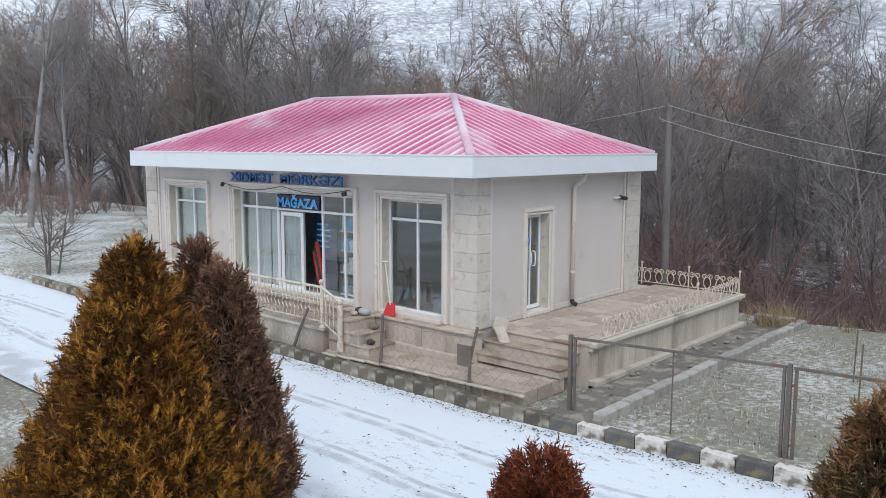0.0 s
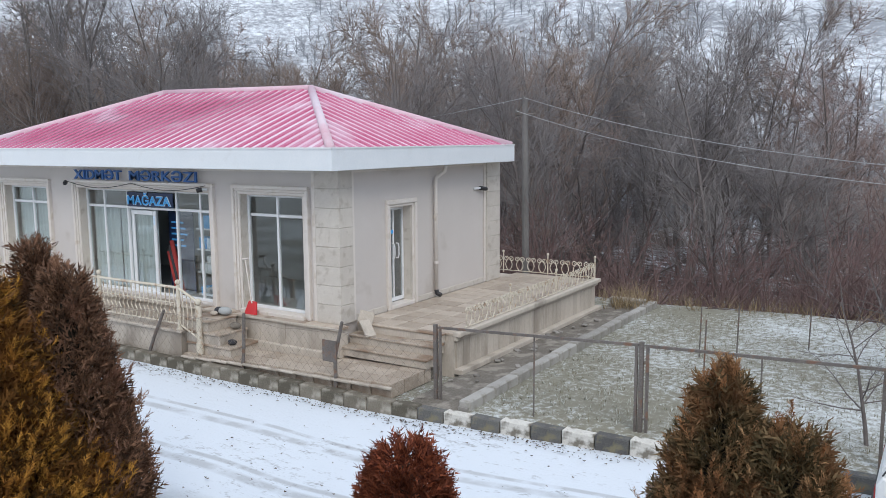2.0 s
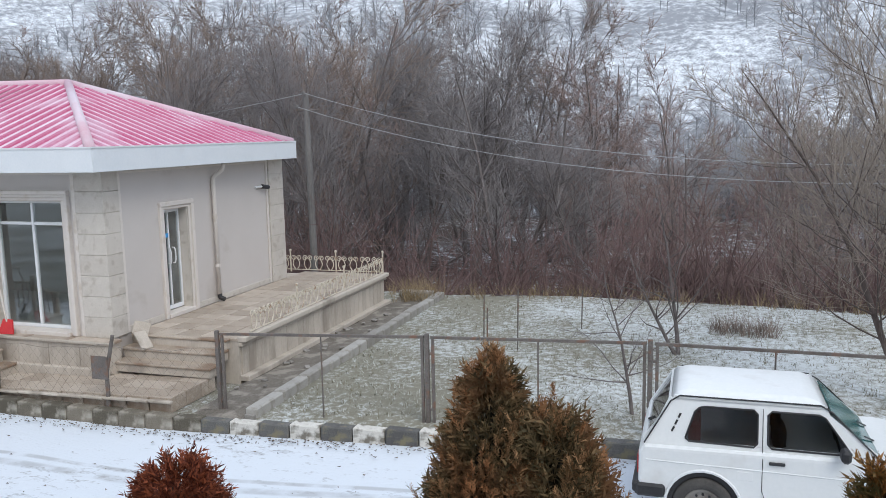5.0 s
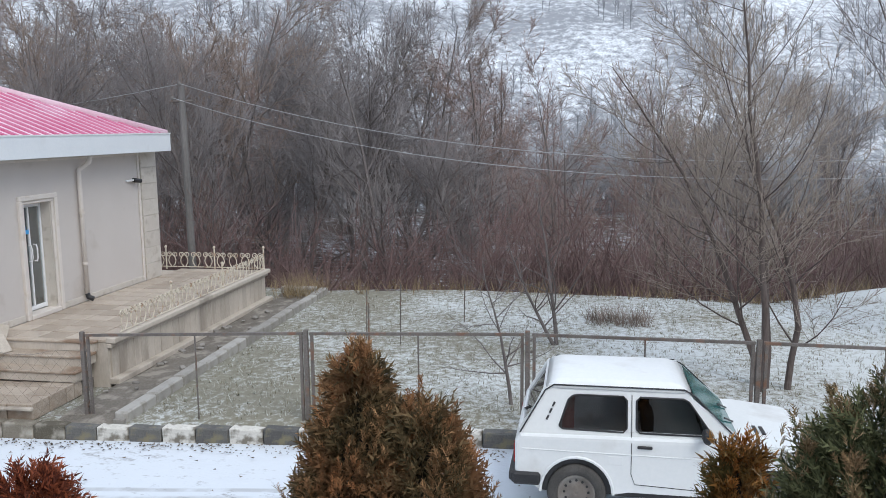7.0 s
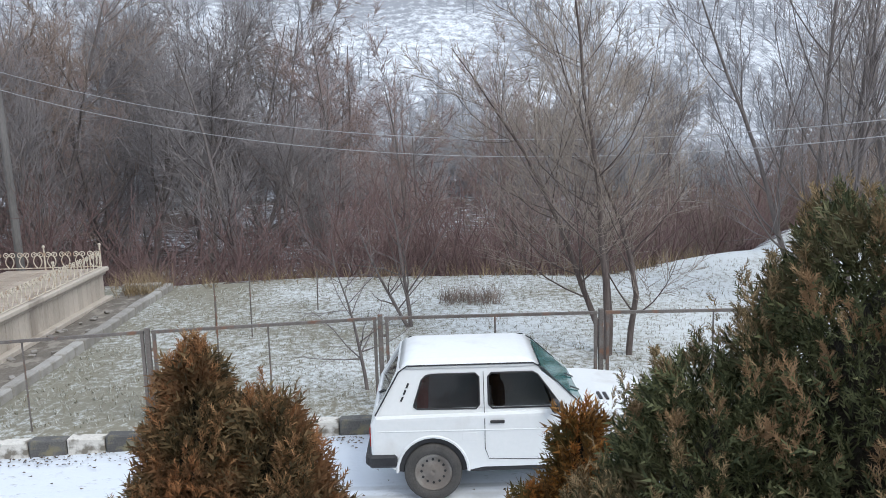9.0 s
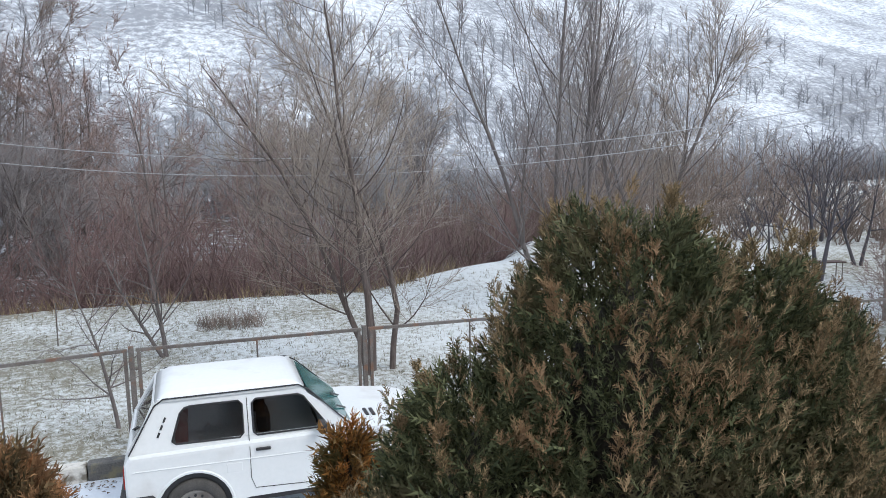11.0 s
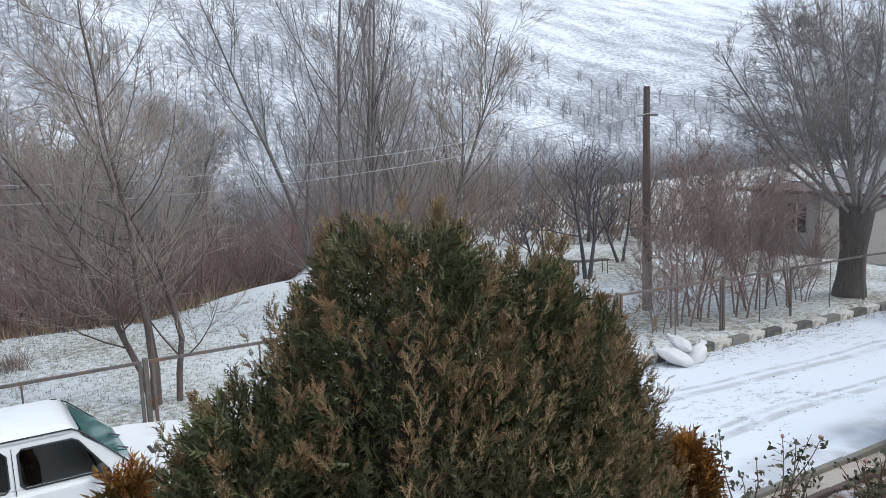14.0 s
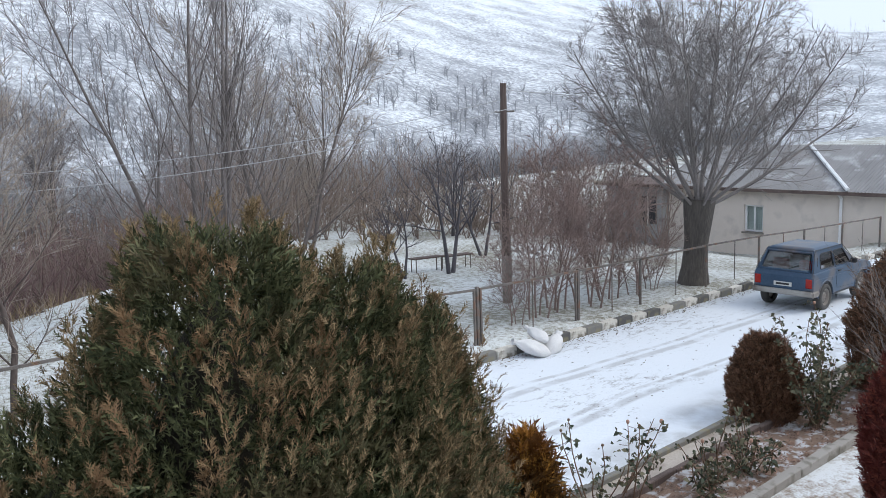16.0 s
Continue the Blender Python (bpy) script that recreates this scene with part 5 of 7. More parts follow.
pipe = thing("downpipe", "white plastic downpipe on the side wall", "pipe", (WX, 16.0, 0.9))
part("tube", Build().tube([(WX + 0.30, 16.05, 3.72), (WX + 0.28, 16.04, 3.60), (WX + 0.08, 16.0, 3.45), (WX + 0.07, 16.0, 3.3), (WX + 0.07, 16.0, 0.99)], 0.045, 10), M_TRIM, pipe, smooth=True)
part("outlet", Build().tube([(WX + 0.07, 16.0, 1.02), (WX + 0.09, 16.0, 0.95), (WX + 0.18, 16.02, 0.91)], 0.05, 10), M_BLACK, pipe)
for z in (1.6, 2.6):
    part("clip", Build().tube([(WX + 0.07, 16.0, z), (WX + 0.07, 16.0, z + 0.05)], 0.055, 10), M_TRIM, pipe)


def cctv(x, y, z, dx, dy):
    c = thing("security_camera", "small security camera on a wall bracket", "camera", (x, y, z))
    part("bracket", Build().tube([(x, y, z), (x + dx * 0.5, y + dy * 0.5, z + 0.01)], 0.025, 8), M_PVC, c)
    part("housing", Build().tube([(x + dx * 0.5, y + dy * 0.5, z + 0.01), (x + dx, y + dy, z - 0.02)], [0.05, 0.045], 10), M_BLACK, c)


cctv(WX + 0.02, 17.7, 3.12, 0.10, 0.42)
cctv(-16.62, FY - 0.09, 3.33, 0.12, -0.12)
cctv(-11.85, FY - 0.09, 3.28, -0.16, -0.14)
cable = new("cable", Build().tube([(-16.6 + 4.7 * k / 12, FY - 0.10, 3.36 - 0.13 * math.sin(math.pi * (k % 6) / 6)) for k in range(13)], 0.008, 5).mesh("cable", M_BLACK))
tagged(cable, "thin black cable hanging over the shop window", "cable")

# ---- terraces, steps, paving ----
PAVE, LOW = 0.33, 0.61
terrace = tagged(new("terrace", Build().box(-20.9, 11.76, -0.2, -11.62, 12.62, LOW - 0.05).box(-20.9, 12.62, -0.2, WX + 0.15, FY, FLOOR - 0.05).box(WX + 0.004, 13.32, -0.2, -6.34, 19.8, FLOOR - 0.05).box(-20.9, BACK + 0.06, -0.2, WX, 19.8, FLOOR - 0.05).mesh("terrace", M_PLINTH)), "stone-clad terrace round the shop building", "terrace", kind="structure")


def slabs(name, x0, x1, y0, y1, z, sx, sy, material, parent, thick=0.05, gap=0.008, seed=0):
    """Flagstones laid in rows, one object each."""
    r = random.Random(seed)
    nx, ny = max(1, round((x1 - x0) / sx)), max(1, round((y1 - y0) / sy))
    dx, dy = (x1 - x0) / nx, (y1 - y0) / ny
    me = Build().box(gap, gap, -thick, dx - gap, dy - gap, 0, 0.006).mesh(name, material)
    for i in range(nx):
        for j in range(ny):
            ob = new(name, me)
            ob.location = (x0 + i * dx, y0 + j * dy, (z(x0 + (i + 0.5) * dx) if callable(z) else z) + r.uniform(-0.003, 0.003))
            ob.parent = parent


slabs("flagstone", -20.9, -11.58, 11.70, 12.58, LOW, 0.6, 0.44, M_PAVE, terrace)
slabs("flagstone", -20.9, WX + 0.2, 12.56, FY - 0.005, FLOOR, 0.9, 0.28, M_PAVE, terrace)
slabs("flagstone", WX + 0.03, -6.22, 13.3, 19.85, FLOOR, 0.46, 0.4, M_PAVE, terrace)


def cladding(along, a, b, at_, z0, z1, wide, seed):
    """Vertical stone slabs on a plinth face."""
    r = random.Random(seed)
    n = round((b - a) / wide)
    d = (b - a) / n
    for k in range(n):
        s, p = a + k * d, r.uniform(0.0, 0.006)
        bb = Build()
        if along == "x":
            bb.box(s + 0.004, at_ - 0.03 - p, z0, s + d - 0.004, at_ + 0.01, z1, 0.005)
        else:
            bb.box(at_ - 0.01, s + 0.004, z0, at_ + 0.03 + p, s + d - 0.004, z1, 0.005)
        ob = new("cladding_slab", bb.mesh("cladding_slab", M_PLINTH))
        ob.parent = terrace


cladding("x", -20.9, -11.62, 11.76, 0.06, 0.55, 0.75, 1)
cladding("x", -11.0, WX + 0.15, 12.62, 0.30, 0.80, 0.62, 2)
cladding("y", 13.36, 19.8, -6.34, 0.22, 0.80, 0.22, 3)
for q in ((-20.9, 11.67, -11.56, 11.8, LOW), (-20.9, 12.54, WX + 0.2, 12.64, FLOOR)):
    ob = new("coping", Build().box(q[0], q[1], q[4] - 0.06, q[2], q[3], q[4] - 0.003, 0.012).mesh("coping", M_PLINTH)); ob.parent = terrace
for x0, x1, z0, z1 in ((-6.36, -6.20, 0.80, FLOOR + 0.03), (-6.36, -6.27, 0.72, 0.795), (-6.34, -6.16, 0.12, 0.22)):
    ob = new("coping", Build().box(x0, 13.3, z0, x1, 19.9, z1, 0.012).mesh("coping", M_PLINTH)); ob.parent = terrace
ob = new("foot_moulding", Build().box(-11.0, 12.50, 0.1, WX + 0.1, 12.60, PAVE + 0.06, 0.012).mesh("foot_moulding", M_PLINTH)); ob.parent = terrace

def pave_z(x):
    """The paving falls gently along the shop front."""
    return float(np.interp(x, (-20.9, -11.6, -9.6, -6.5), (0.10, 0.16, 0.25, 0.32)))


pavement = tagged(new("pavement", Build().box(-20.9, 11.68, -0.3, -6.62, 12.60, 0.04).box(-8.6, 12.60, -0.3, -6.62, 13.3, PAVE - 0.1).mesh("pavement", M_STRIP)), "wet beige paving before the shop", "pavement", kind="structure")
slabs("paving_slab", -11.55, -6.55, 11.70, 12.50, pave_z, 0.42, 0.40, M_PAVE, pavement, 0.24, seed=3)
slabs("paving_slab", -8.4, -6.55, 12.50, 12.9, pave_z, 0.42, 0.2, M_PAVE, pavement, 0.24, seed=4)
for k in range(12):
    x0, x1 = -11.55 + 0.42 * k, -11.13 + 0.42 * k
    ob = new("paving_edge", Build().box(x0 + 0.004, 11.625, pave_z(x0 + 0.21) - 0.075, x1 - 0.004, 11.70, pave_z(x0 + 0.21) - 0.03, 0.01).mesh("paving_edge", M_PLINTH))
    ob.parent = pavement
side_steps = thing("stone_steps", "three worn stone steps up to the side terrace", "steps", (-7.4, 13, PAVE))
for k in range(3):
    y = 12.70 + 0.26 * k
    z = PAVE + 0.177 * (k + 1)
    part("tread", Build().box(-8.42, y - 0.03, z - 0.05, -6.5, y + 0.30 if k < 2 else 13.32, z - 0.002 * (k == 2), 0.014), M_PAVE, side_steps)
    part("riser", Build().box(-8.40, y, z - 0.177, -6.52, y + 0.29 if k < 2 else 13.31, z - 0.05), M_PLINTH, side_steps)
front_steps = thing("stone_steps", "short stone steps beside the front terrace", "steps", (-10.9, 12.1, 0.16))
for k in range(3):
    x = -10.35 - 0.29 * k
    z = 0.17 + 0.23 * (k + 1) - 0.004
    part("tread", Build().box(-11.55, 11.78, z - 0.05, x + 0.03, 12.53, z, 0.014), M_PAVE, front_steps)
    part("riser", Build().box(-11.54, 11.81, z - 0.26, x, 12.52, z - 0.05), M_PLINTH, front_steps)
for k, (x, y, s) in enumerate(((-11.05, 12.35, 0.12), (-11.25, 12.4, 0.10), (-10.72, 12.3, 0.10), (-10.5, 12.0, 0.08), (-11.2, 12.2, 0.07))):
    o = new("rubble_bag", Build().ball((x, y, (0.862, 0.862, 0.632, 0.402, 0.862)[k] + s * 0.6), s, 9, 6, (1.3, 1, 0.7)).mesh("rubble_bag", (M_INNER, M_DARK, M_STRIP, M_DARK, M_PLINTH)[k], True))
    tagged(o, "crumpled plastic bag lying on the steps", "bag", "bags on the steps")
slab = tagged(new("loose_slab", Build().box(-0.18, -0.11, -0.02, 0.18, 0.11, 0.02, 0.01).mesh("loose_slab", M_PLINTH)), "broken stone slab leaning on the steps", "slab")
slab.matrix_basis = pose(-8.0, 12.98, 0.82, 0, 48, -20)
slab2 = tagged(new("loose_slab", Build().box(-0.14, -0.12, -0.015, 0.14, 0.12, 0.015, 0.008).mesh("loose_slab", M_PLINTH)), "pale stone slab propped at the building corner", "slab")
slab2.matrix_basis = pose(-8.2, 13.2, 0.965, 60, 15, 30)

shovel = thing("snow_shovel", "red plastic snow shovel leaning by the window", "shovel", (-10.6, 12.6, FLOOR))
part("shaft", Build().tube([(-10.62, 12.66, 1.08), (-10.90, 12.80, 1.9)], 0.014, 8), M_TRIM, shovel)
part("grip", Build().tube([(-10.98, 12.80, 1.92), (-10.82, 12.82, 1.94)], 0.018, 8), M_TRIM, shovel)
part("blade", Build().add([(-10.78, 12.60, 0.87), (-10.45, 12.60, 0.87), (-10.52, 12.68, 1.11), (-10.72, 12.68, 1.12), (-10.78, 12.63, 0.87), (-10.45, 12.63, 0.87), (-10.52, 12.71, 1.11), (-10.72, 12.71, 1.12)], [(0, 1, 2, 3), (7, 6, 5, 4), (0, 4, 5, 1), (1, 5, 6, 2), (2, 6, 7, 3), (3, 7, 4, 0)]), M_REDP, shovel)


# ---- scrollwork railings ----
def scroll(cx, h, s, flip):
    """One S-shaped scroll as points in the plane of the panel (u, w)."""
    pts = []
    for k in range(15):
        a = 2.6 * math.pi * (1 - k / 14)
        r = 0.018 + 0.052 * k / 14
        pts.append((cx + flip * (0.075 - r * math.cos(a)), h * 0.70 + r * math.sin(a)))
    for k in range(1, 7):
        f = k / 6
        pts.append((cx + flip * (0.005 + 0.09 * math.sin(f * 3.0)), h * 0.68 * (1 - f) + 0.03))
    return [(u, w) for u, w in pts]


def rail_panel(run, length, h, place):
    """Posts at both ends, bars and pairs of scrolls. place(u, w) gives a world point."""
    b = Build()
    n = max(1, round(length / 0.30))
    for k in range(n):
        c = (k + 0.5) * length / n
        for flip in (-1, 1):
            b.tube([place(u, w) for u, w in scroll(c, h, 1, flip)], 0.011, 5)
    b.tube([place(0, 0.03), place(length, 0.03)], 0.012, 6)
    part("scrollwork", b, M_CREAMIRON, run)


def rail_post(run, place, h):
    b = Build().tube([place(0, 0), place(0, h)], 0.018, 8)
    c = place(0, h + 0.02)
    b.ball(c, 0.035, 8, 6)
    part("post", b, M_CREAMIRON, run)


rail = thing("scroll_railing", "cream-painted wrought iron scroll railing, rusting, on the terrace edge", "railing", (-6.3, 16.5, FLOOR))
ys = (13.6, 15.35, 17.5, 19.72)
for a, b in zip(ys, ys[1:]):
    rail_panel(rail, b - a, 0.46, lambda u, w, a=a: (-6.29 + 0.03 * w, a + u, FLOOR + 0.03 + w))
for y in ys[1:]:
    rail_post(rail, lambda u, w, y=y: (-6.29, y, FLOOR + 0.02 + w), 0.52)
back_rail = thing("scroll_railing", "cream-painted wrought iron scroll railing across the terrace end", "railing", (-7.7, 19.75, FLOOR))
for a in (-11.3, -8.8, -7.55):
    rail_panel(back_rail, 2.5 if a < -9 else 1.25, 0.46, lambda u, w, a=a: (a + u, 19.75, FLOOR + 0.03 + w))
for x in (-8.8, -7.55):
    rail_post(back_rail, lambda u, w, x=x: (x, 19.75, FLOOR + w), 0.52)
front_rail = thing("front_railing", "cream-painted iron balustrade along the front terrace", "railing", (-13, 11.74, 0.61))
RY = 11.74
part("top_rail", Build().tube([(-20.6, RY, LOW + 0.83), (-11.66, RY, LOW + 0.83), (-11.12, RY, LOW + 0.60)], 0.028, 8), M_CREAMIRON, front_rail)
part("bottom_rail", Build().tube([(-20.6, RY, LOW + 0.12), (-11.66, RY, LOW + 0.12), (-11.12, RY, LOW - 0.12)], 0.018, 6), M_CREAMIRON, front_rail)
part("middle_rail", Build().tube([(-20.6, RY, LOW + 0.52), (-11.66, RY, LOW + 0.52)], 0.010, 6), M_CREAMIRON, front_rail)
for k in range(68):
    x = -20.5 + 0.13 * k
    part("baluster", Build().tube([(x, RY, LOW + 0.12), (x, RY, LOW + 0.20), (x + 0.045, RY - 0.01, LOW + 0.28), (x - 0.045, RY + 0.01, LOW + 0.38), (x + 0.02, RY, LOW + 0.46), (x, RY, LOW + 0.52), (x, RY, LOW + 0.83)], 0.012, 5), M_CREAMIRON, front_rail)
for k in range(4):
    x = -11.56 + 0.12 * k
    part("baluster", Build().tube([(x, RY, LOW + 0.07 - 0.05 * k), (x + 0.03, RY, LOW + 0.35 - 0.05 * k), (x, RY, LOW + 0.79 - 0.05 * k)], 0.012, 5), M_CREAMIRON, front_rail)
for x in (-20.5, -17.9, -16.2, -14.13, -11.66):
    b = Build().tube([(x, RY, LOW), (x, RY, LOW + 0.04), (x, RY, LOW + 0.05), (x, RY, LOW + 0.88)], [0.07, 0.07, 0.04, 0.04], 8)
    b.ball((x, RY, LOW + 0.94), 0.055, 8, 6)
    part("post", b, M_CREAMIRON, front_rail)
b = Build().tube([(-11.10, RY, 0.2), (-11.10, RY, 0.42), (-11.10, RY, 0.43), (-11.10, RY, 1.15)], [0.075, 0.075, 0.055, 0.055], 8)
b.ball((-11.10, RY, 1.22), 0.065, 8, 6)
part("newel", b, M_CREAMIRON, front_rail)

# ---- path strip and its kerb beside the terrace ----
strip = tagged(new("path_strip", sheet("path_strip", np.linspace(-6.2, -5.3, 6), np.linspace(11.66, 20.7, 40), lambda x, y: ground_z(x, y) + 0.06 + 0.012 * wave(x, y, 0.35), [M_STRIP], lambda x, y: np.zeros(len(x)))), "dark bare earth strip with broken paving", "path", kind="structure")
garden_kerb = tagged(new("garden_kerb", Build().box(-5.28, 11.7, -0.1, -5.12, 20.9, 0.17).mesh("garden_kerb", M_PALEKERB)), "concrete kerb between earth strip and grass", "kerb", kind="structure")
kb = Build().box(-5.30, 0.01, 0.0, -5.10, 0.82, 0.24, 0.02).mesh("kerb_stone", M_PALEKERB)
for k in range(11):
    ob = new("kerb_stone", kb)
    ob.location = (0.0, 11.75 + 0.83 * k, 0.02 + 0.012 * (k % 3))
    ob.parent = garden_kerb
ob = new("kerb_stone", Build().box(-6.25, 20.62, 0.0, -5.36, 20.85, 0.30, 0.02).mesh("kerb_stone", M_PALEKERB)); ob.parent = garden_kerb
br = random.Random(9)
for k in range(18):
    s = br.uniform(0.03, 0.08)
    o = new("stone_chip", Build().box(-s, -s * 0.7, -0.02, s, s * 0.7, 0.02, 0.01).mesh("stone_chip", M_CONC))
    x, y = br.uniform(-6.15, -5.45), br.uniform(12.2, 20.3)
    o.matrix_basis = pose(x, y, float(ground_z(x, y)) + 0.085, br.uniform(-8, 8), br.uniform(-8, 8), br.uniform(0, 360))
    tagged(o, "chip of broken stone on the earth strip", "stone", "stone chips")


# ---- roadside kerb ----
kerb = tagged(new("roadside_kerb", Build().box(-26, 11.50, -0.5, 36, 11.62, -0.25).mesh("roadside_kerb", M_CONC)), "concrete kerb foundation along the road", "kerb", kind="structure")
white_stone = Build().box(0.008, 0, -0.15, 0.482, 0.17, 0.205, 0.014).mesh("kerb_stone", M_KERBW)
dark_stone = Build().box(0.008, 0, -0.15, 0.482, 0.17, 0.205, 0.014).mesh("kerb_stone", M_KERBD)
old_stone = Build().box(0.006, 0, -0.15, 0.484, 0.19, 0.225, 0.014).mesh("kerb_stone", M_KERBOLD)
kr = random.Random(3)
for k in range(118):
    x = -25.5 + 0.49 * k
    ob = new("kerb_stone", old_stone if x < -6.3 else white_stone if k % 2 else dark_stone)
    ob.matrix_basis = pose(x, 11.47 + kr.uniform(-0.012, 0.012), road_z(x + 0.24) - (0.06 if x > 9 else 0.0) + kr.uniform(-0.007, 0.007), 0, kr.uniform(-0.8, 0.8), kr.uniform(-1, 1))
    ob.parent = kerb
lr = np.random.default_rng(12)
n = 2600
lx = lr.uniform(-16, 26, n)
ly = 11.40 - np.abs(lr.normal(size=n)) * 0.16
lz = np.array([road_z(q) for q in lx]) + 0.022
a = lr.random(n) * 6.28
s = lr.uniform(0.008, 0.03, n)
V = np.stack([np.stack([lx + s * np.cos(a + t), ly + s * np.sin(a + t) * 0.6, lz + 0.012 * (i % 2)], 1) for i, t in enumerate((0, 1.2, 3.14, 4.4))], 1).reshape(-1, 3)
litter = new("leaf_litter", raw_mesh("leaf_litter", V, np.arange(n * 4).reshape(-1, 4), M_LITTER := mat("dark_litter", (0.05, 0.035, 0.025), (0.14, 0.10, 0.07), 0.9, 5, 50, island=0.6, bump=0)))
tagged(litter, "dark fallen leaves and twigs along the kerb", "leaf litter", kind="stuff")
n = 420
lx, ly = lr.uniform(-14, 20, n), lr.uniform(7.3, 11.2, n)
lz = np.array([road_z(q) for q in lx]) + 0.03
a, s = lr.random(n) * 6.28, lr.uniform(0.01, 0.035, n)
V = np.stack([np.stack([lx + s * np.cos(a + t), ly + s * np.sin(a + t) * 0.6, lz + 0.012 * (i % 2)], 1) for i, t in enumerate((0, 1.2, 3.14, 4.4))], 1).reshape(-1, 3)
tagged(new("scattered_leaves", raw_mesh("scattered_leaves", V, np.arange(n * 4).reshape(-1, 4), M_LITTER)), "scattered dead leaves on the snowy road", "leaves", kind="stuff")


n = 2600
lx, ly = lr.uniform(4.2, 16, n), lr.uniform(5.74, 6.56, n)
lz = ground_z(lx, ly) + 0.075 + 0.03 * np.array(wave(lx, ly, 0.22))
a, s = lr.random(n) * 6.28, lr.uniform(0.012, 0.03, n)
V = np.stack([np.stack([lx + s * np.cos(a + t), ly + s * np.sin(a + t) * 0.6, lz + 0.014 * (i % 2)], 1) for i, t in enumerate((0, 1.2, 3.14, 4.4))], 1).reshape(-1, 3)
tagged(new("bed_leaves", raw_mesh("bed_leaves", V, np.arange(n * 4).reshape(-1, 4), mat("brown_leaves", (0.10, 0.06, 0.045), (0.30, 0.18, 0.13), 0.9, 5, 50, island=0.8, bump=0))), "brown fallen leaves covering the flower bed", "leaves", kind="stuff")


def dry_tufts(name, label, box, count, tall, material, seed, keep=lambda x, y: True):
    r = np.random.default_rng(seed)
    V = []
    while count:
        x, y = r.uniform(box[0], box[1]), r.uniform(box[2], box[3])
        if not keep(x, y):
            continue
        count -= 1
        z = float(ground_z(x, y))
        for b in range(4):
            q, h, t = r.random() * 6.28, tall * r.uniform(0.5, 1.3), r.uniform(0.3, 1.2)
            c, w = np.array((math.cos(q), math.sin(q))), 0.006
            px, py = x + r.normal() * 0.04, y + r.normal() * 0.04
            V += [(px - c[1] * w, py + c[0] * w, z), (px + c[1] * w, py - c[0] * w, z), (px + c[0] * h * t, py + c[1] * h * t, z + h)]
    V = np.array(V)
    return tagged(new(name, raw_mesh(name, V, np.arange(len(V)).reshape(-1, 3), material)), label, "grass", kind="stuff")


M_FROSTBLADE = mat("frosted_blades", (0.20, 0.18, 0.12), (0.55, 0.56, 0.52), 0.9, 2, 40, island=0.9, bump=0)
dry_tufts("grass_tufts", "frosted short grass tufts in the field", (-5, 12, 12, 20.5), 6500, 0.055, M_FROSTBLADE, 14)
dry_tufts("tall_dry_grass", "tall dry grass along the valley edge", (-7, 12, 18.5, 22), 260, 0.35, M_DRYGRASS, 15, lambda x, y: abs(y - valley_edge(x) - 0.2) < 0.5)
dry_tufts("dry_plants", "clump of dry plants in the snowy field", (1.3, 2.5, 17.4, 18.2), 110, 0.34, M_TWIGBR, 16)
dry_tufts("dry_leafy_stems", "dry leafy stems by the terrace corner", (-6.1, -5.2, 19.9, 21.0), 120, 0.55, M_DRYGRASS, 17)


# ---- fences ----
def fence_top(x):
    return road_z(x) + float(np.interp(x, (-6, 6, 11, 30), (1.42, 1.40, 1.20, 1.15)))


POSTS = (-5.78, -2.43, 0.57, 3.41, 6.2, 8.8, 11.3, 14.06, 16.14, 18.76, 21.26, 23.76, 26.2, 29.0)
for k, (a, b) in enumerate(zip(POSTS, POSTS[1:])):
    y = 11.94
    za, zb = fence_top(a), fence_top(b)
    fence = thing("fence_panel", "weathered steel fence panel of welded angle bars", "fence", (a, y, za - 1.3), "roadside fence")
    if k < 8:
        part("post", Build().box(a - 0.085, y - 0.03, za - 1.6, a - 0.025, y + 0.03, za + 0.03, 0.006), M_STEEL, fence)
    if k > 6:
        part("post", Build().tube([(b - 0.05, y, zb - 1.55), (b - 0.05, y, zb)], 0.03, 6), M_STEEL, fence)
    else:
        part("upright", Build().box(a + 0.01, y - 0.02, za - 1.33, a + 0.05, y + 0.02, za, 0.004), M_STEEL, fence)
        part("upright", Build().box(b - 0.145, y - 0.02, zb - 1.33, b - 0.105, y + 0.02, zb, 0.004), M_STEEL, fence)
    if k in (0, 1, 2):
        part("hinge", Build().tube([(a - 0.02, y, za - 0.25), (a + 0.012, y, za - 0.25)], 0.02, 8), M_STEEL, fence)
        part("hinge", Build().tube([(a - 0.02, y, za - 1.05), (a + 0.012, y, za - 1.05)], 0.02, 8), M_STEEL, fence)
    part("top_rail", Build().tube([(a + 0.0, y, za - 0.02), (b - 0.1, y, zb - 0.02)], 0.026, 4), M_STEEL, fence)
    part("bottom_rail", Build().tube([(a + 0.0, y, za - 1.30), (b - 0.1, y, zb - 1.30)], 0.026, 4), M_STEEL, fence)
    m = (a + b) / 2
    part("mid_bar", Build().tube([(m, y, (za + zb) / 2 - 0.02), (m, y, (za + zb) / 2 - 1.3)], 0.012, 5), M_STEEL, fence)
mesh_fence = thing("chain_link_fence", "sagging rusty chain-link fence on bent steel posts", "fence", (-10, 11.75, 0.1))
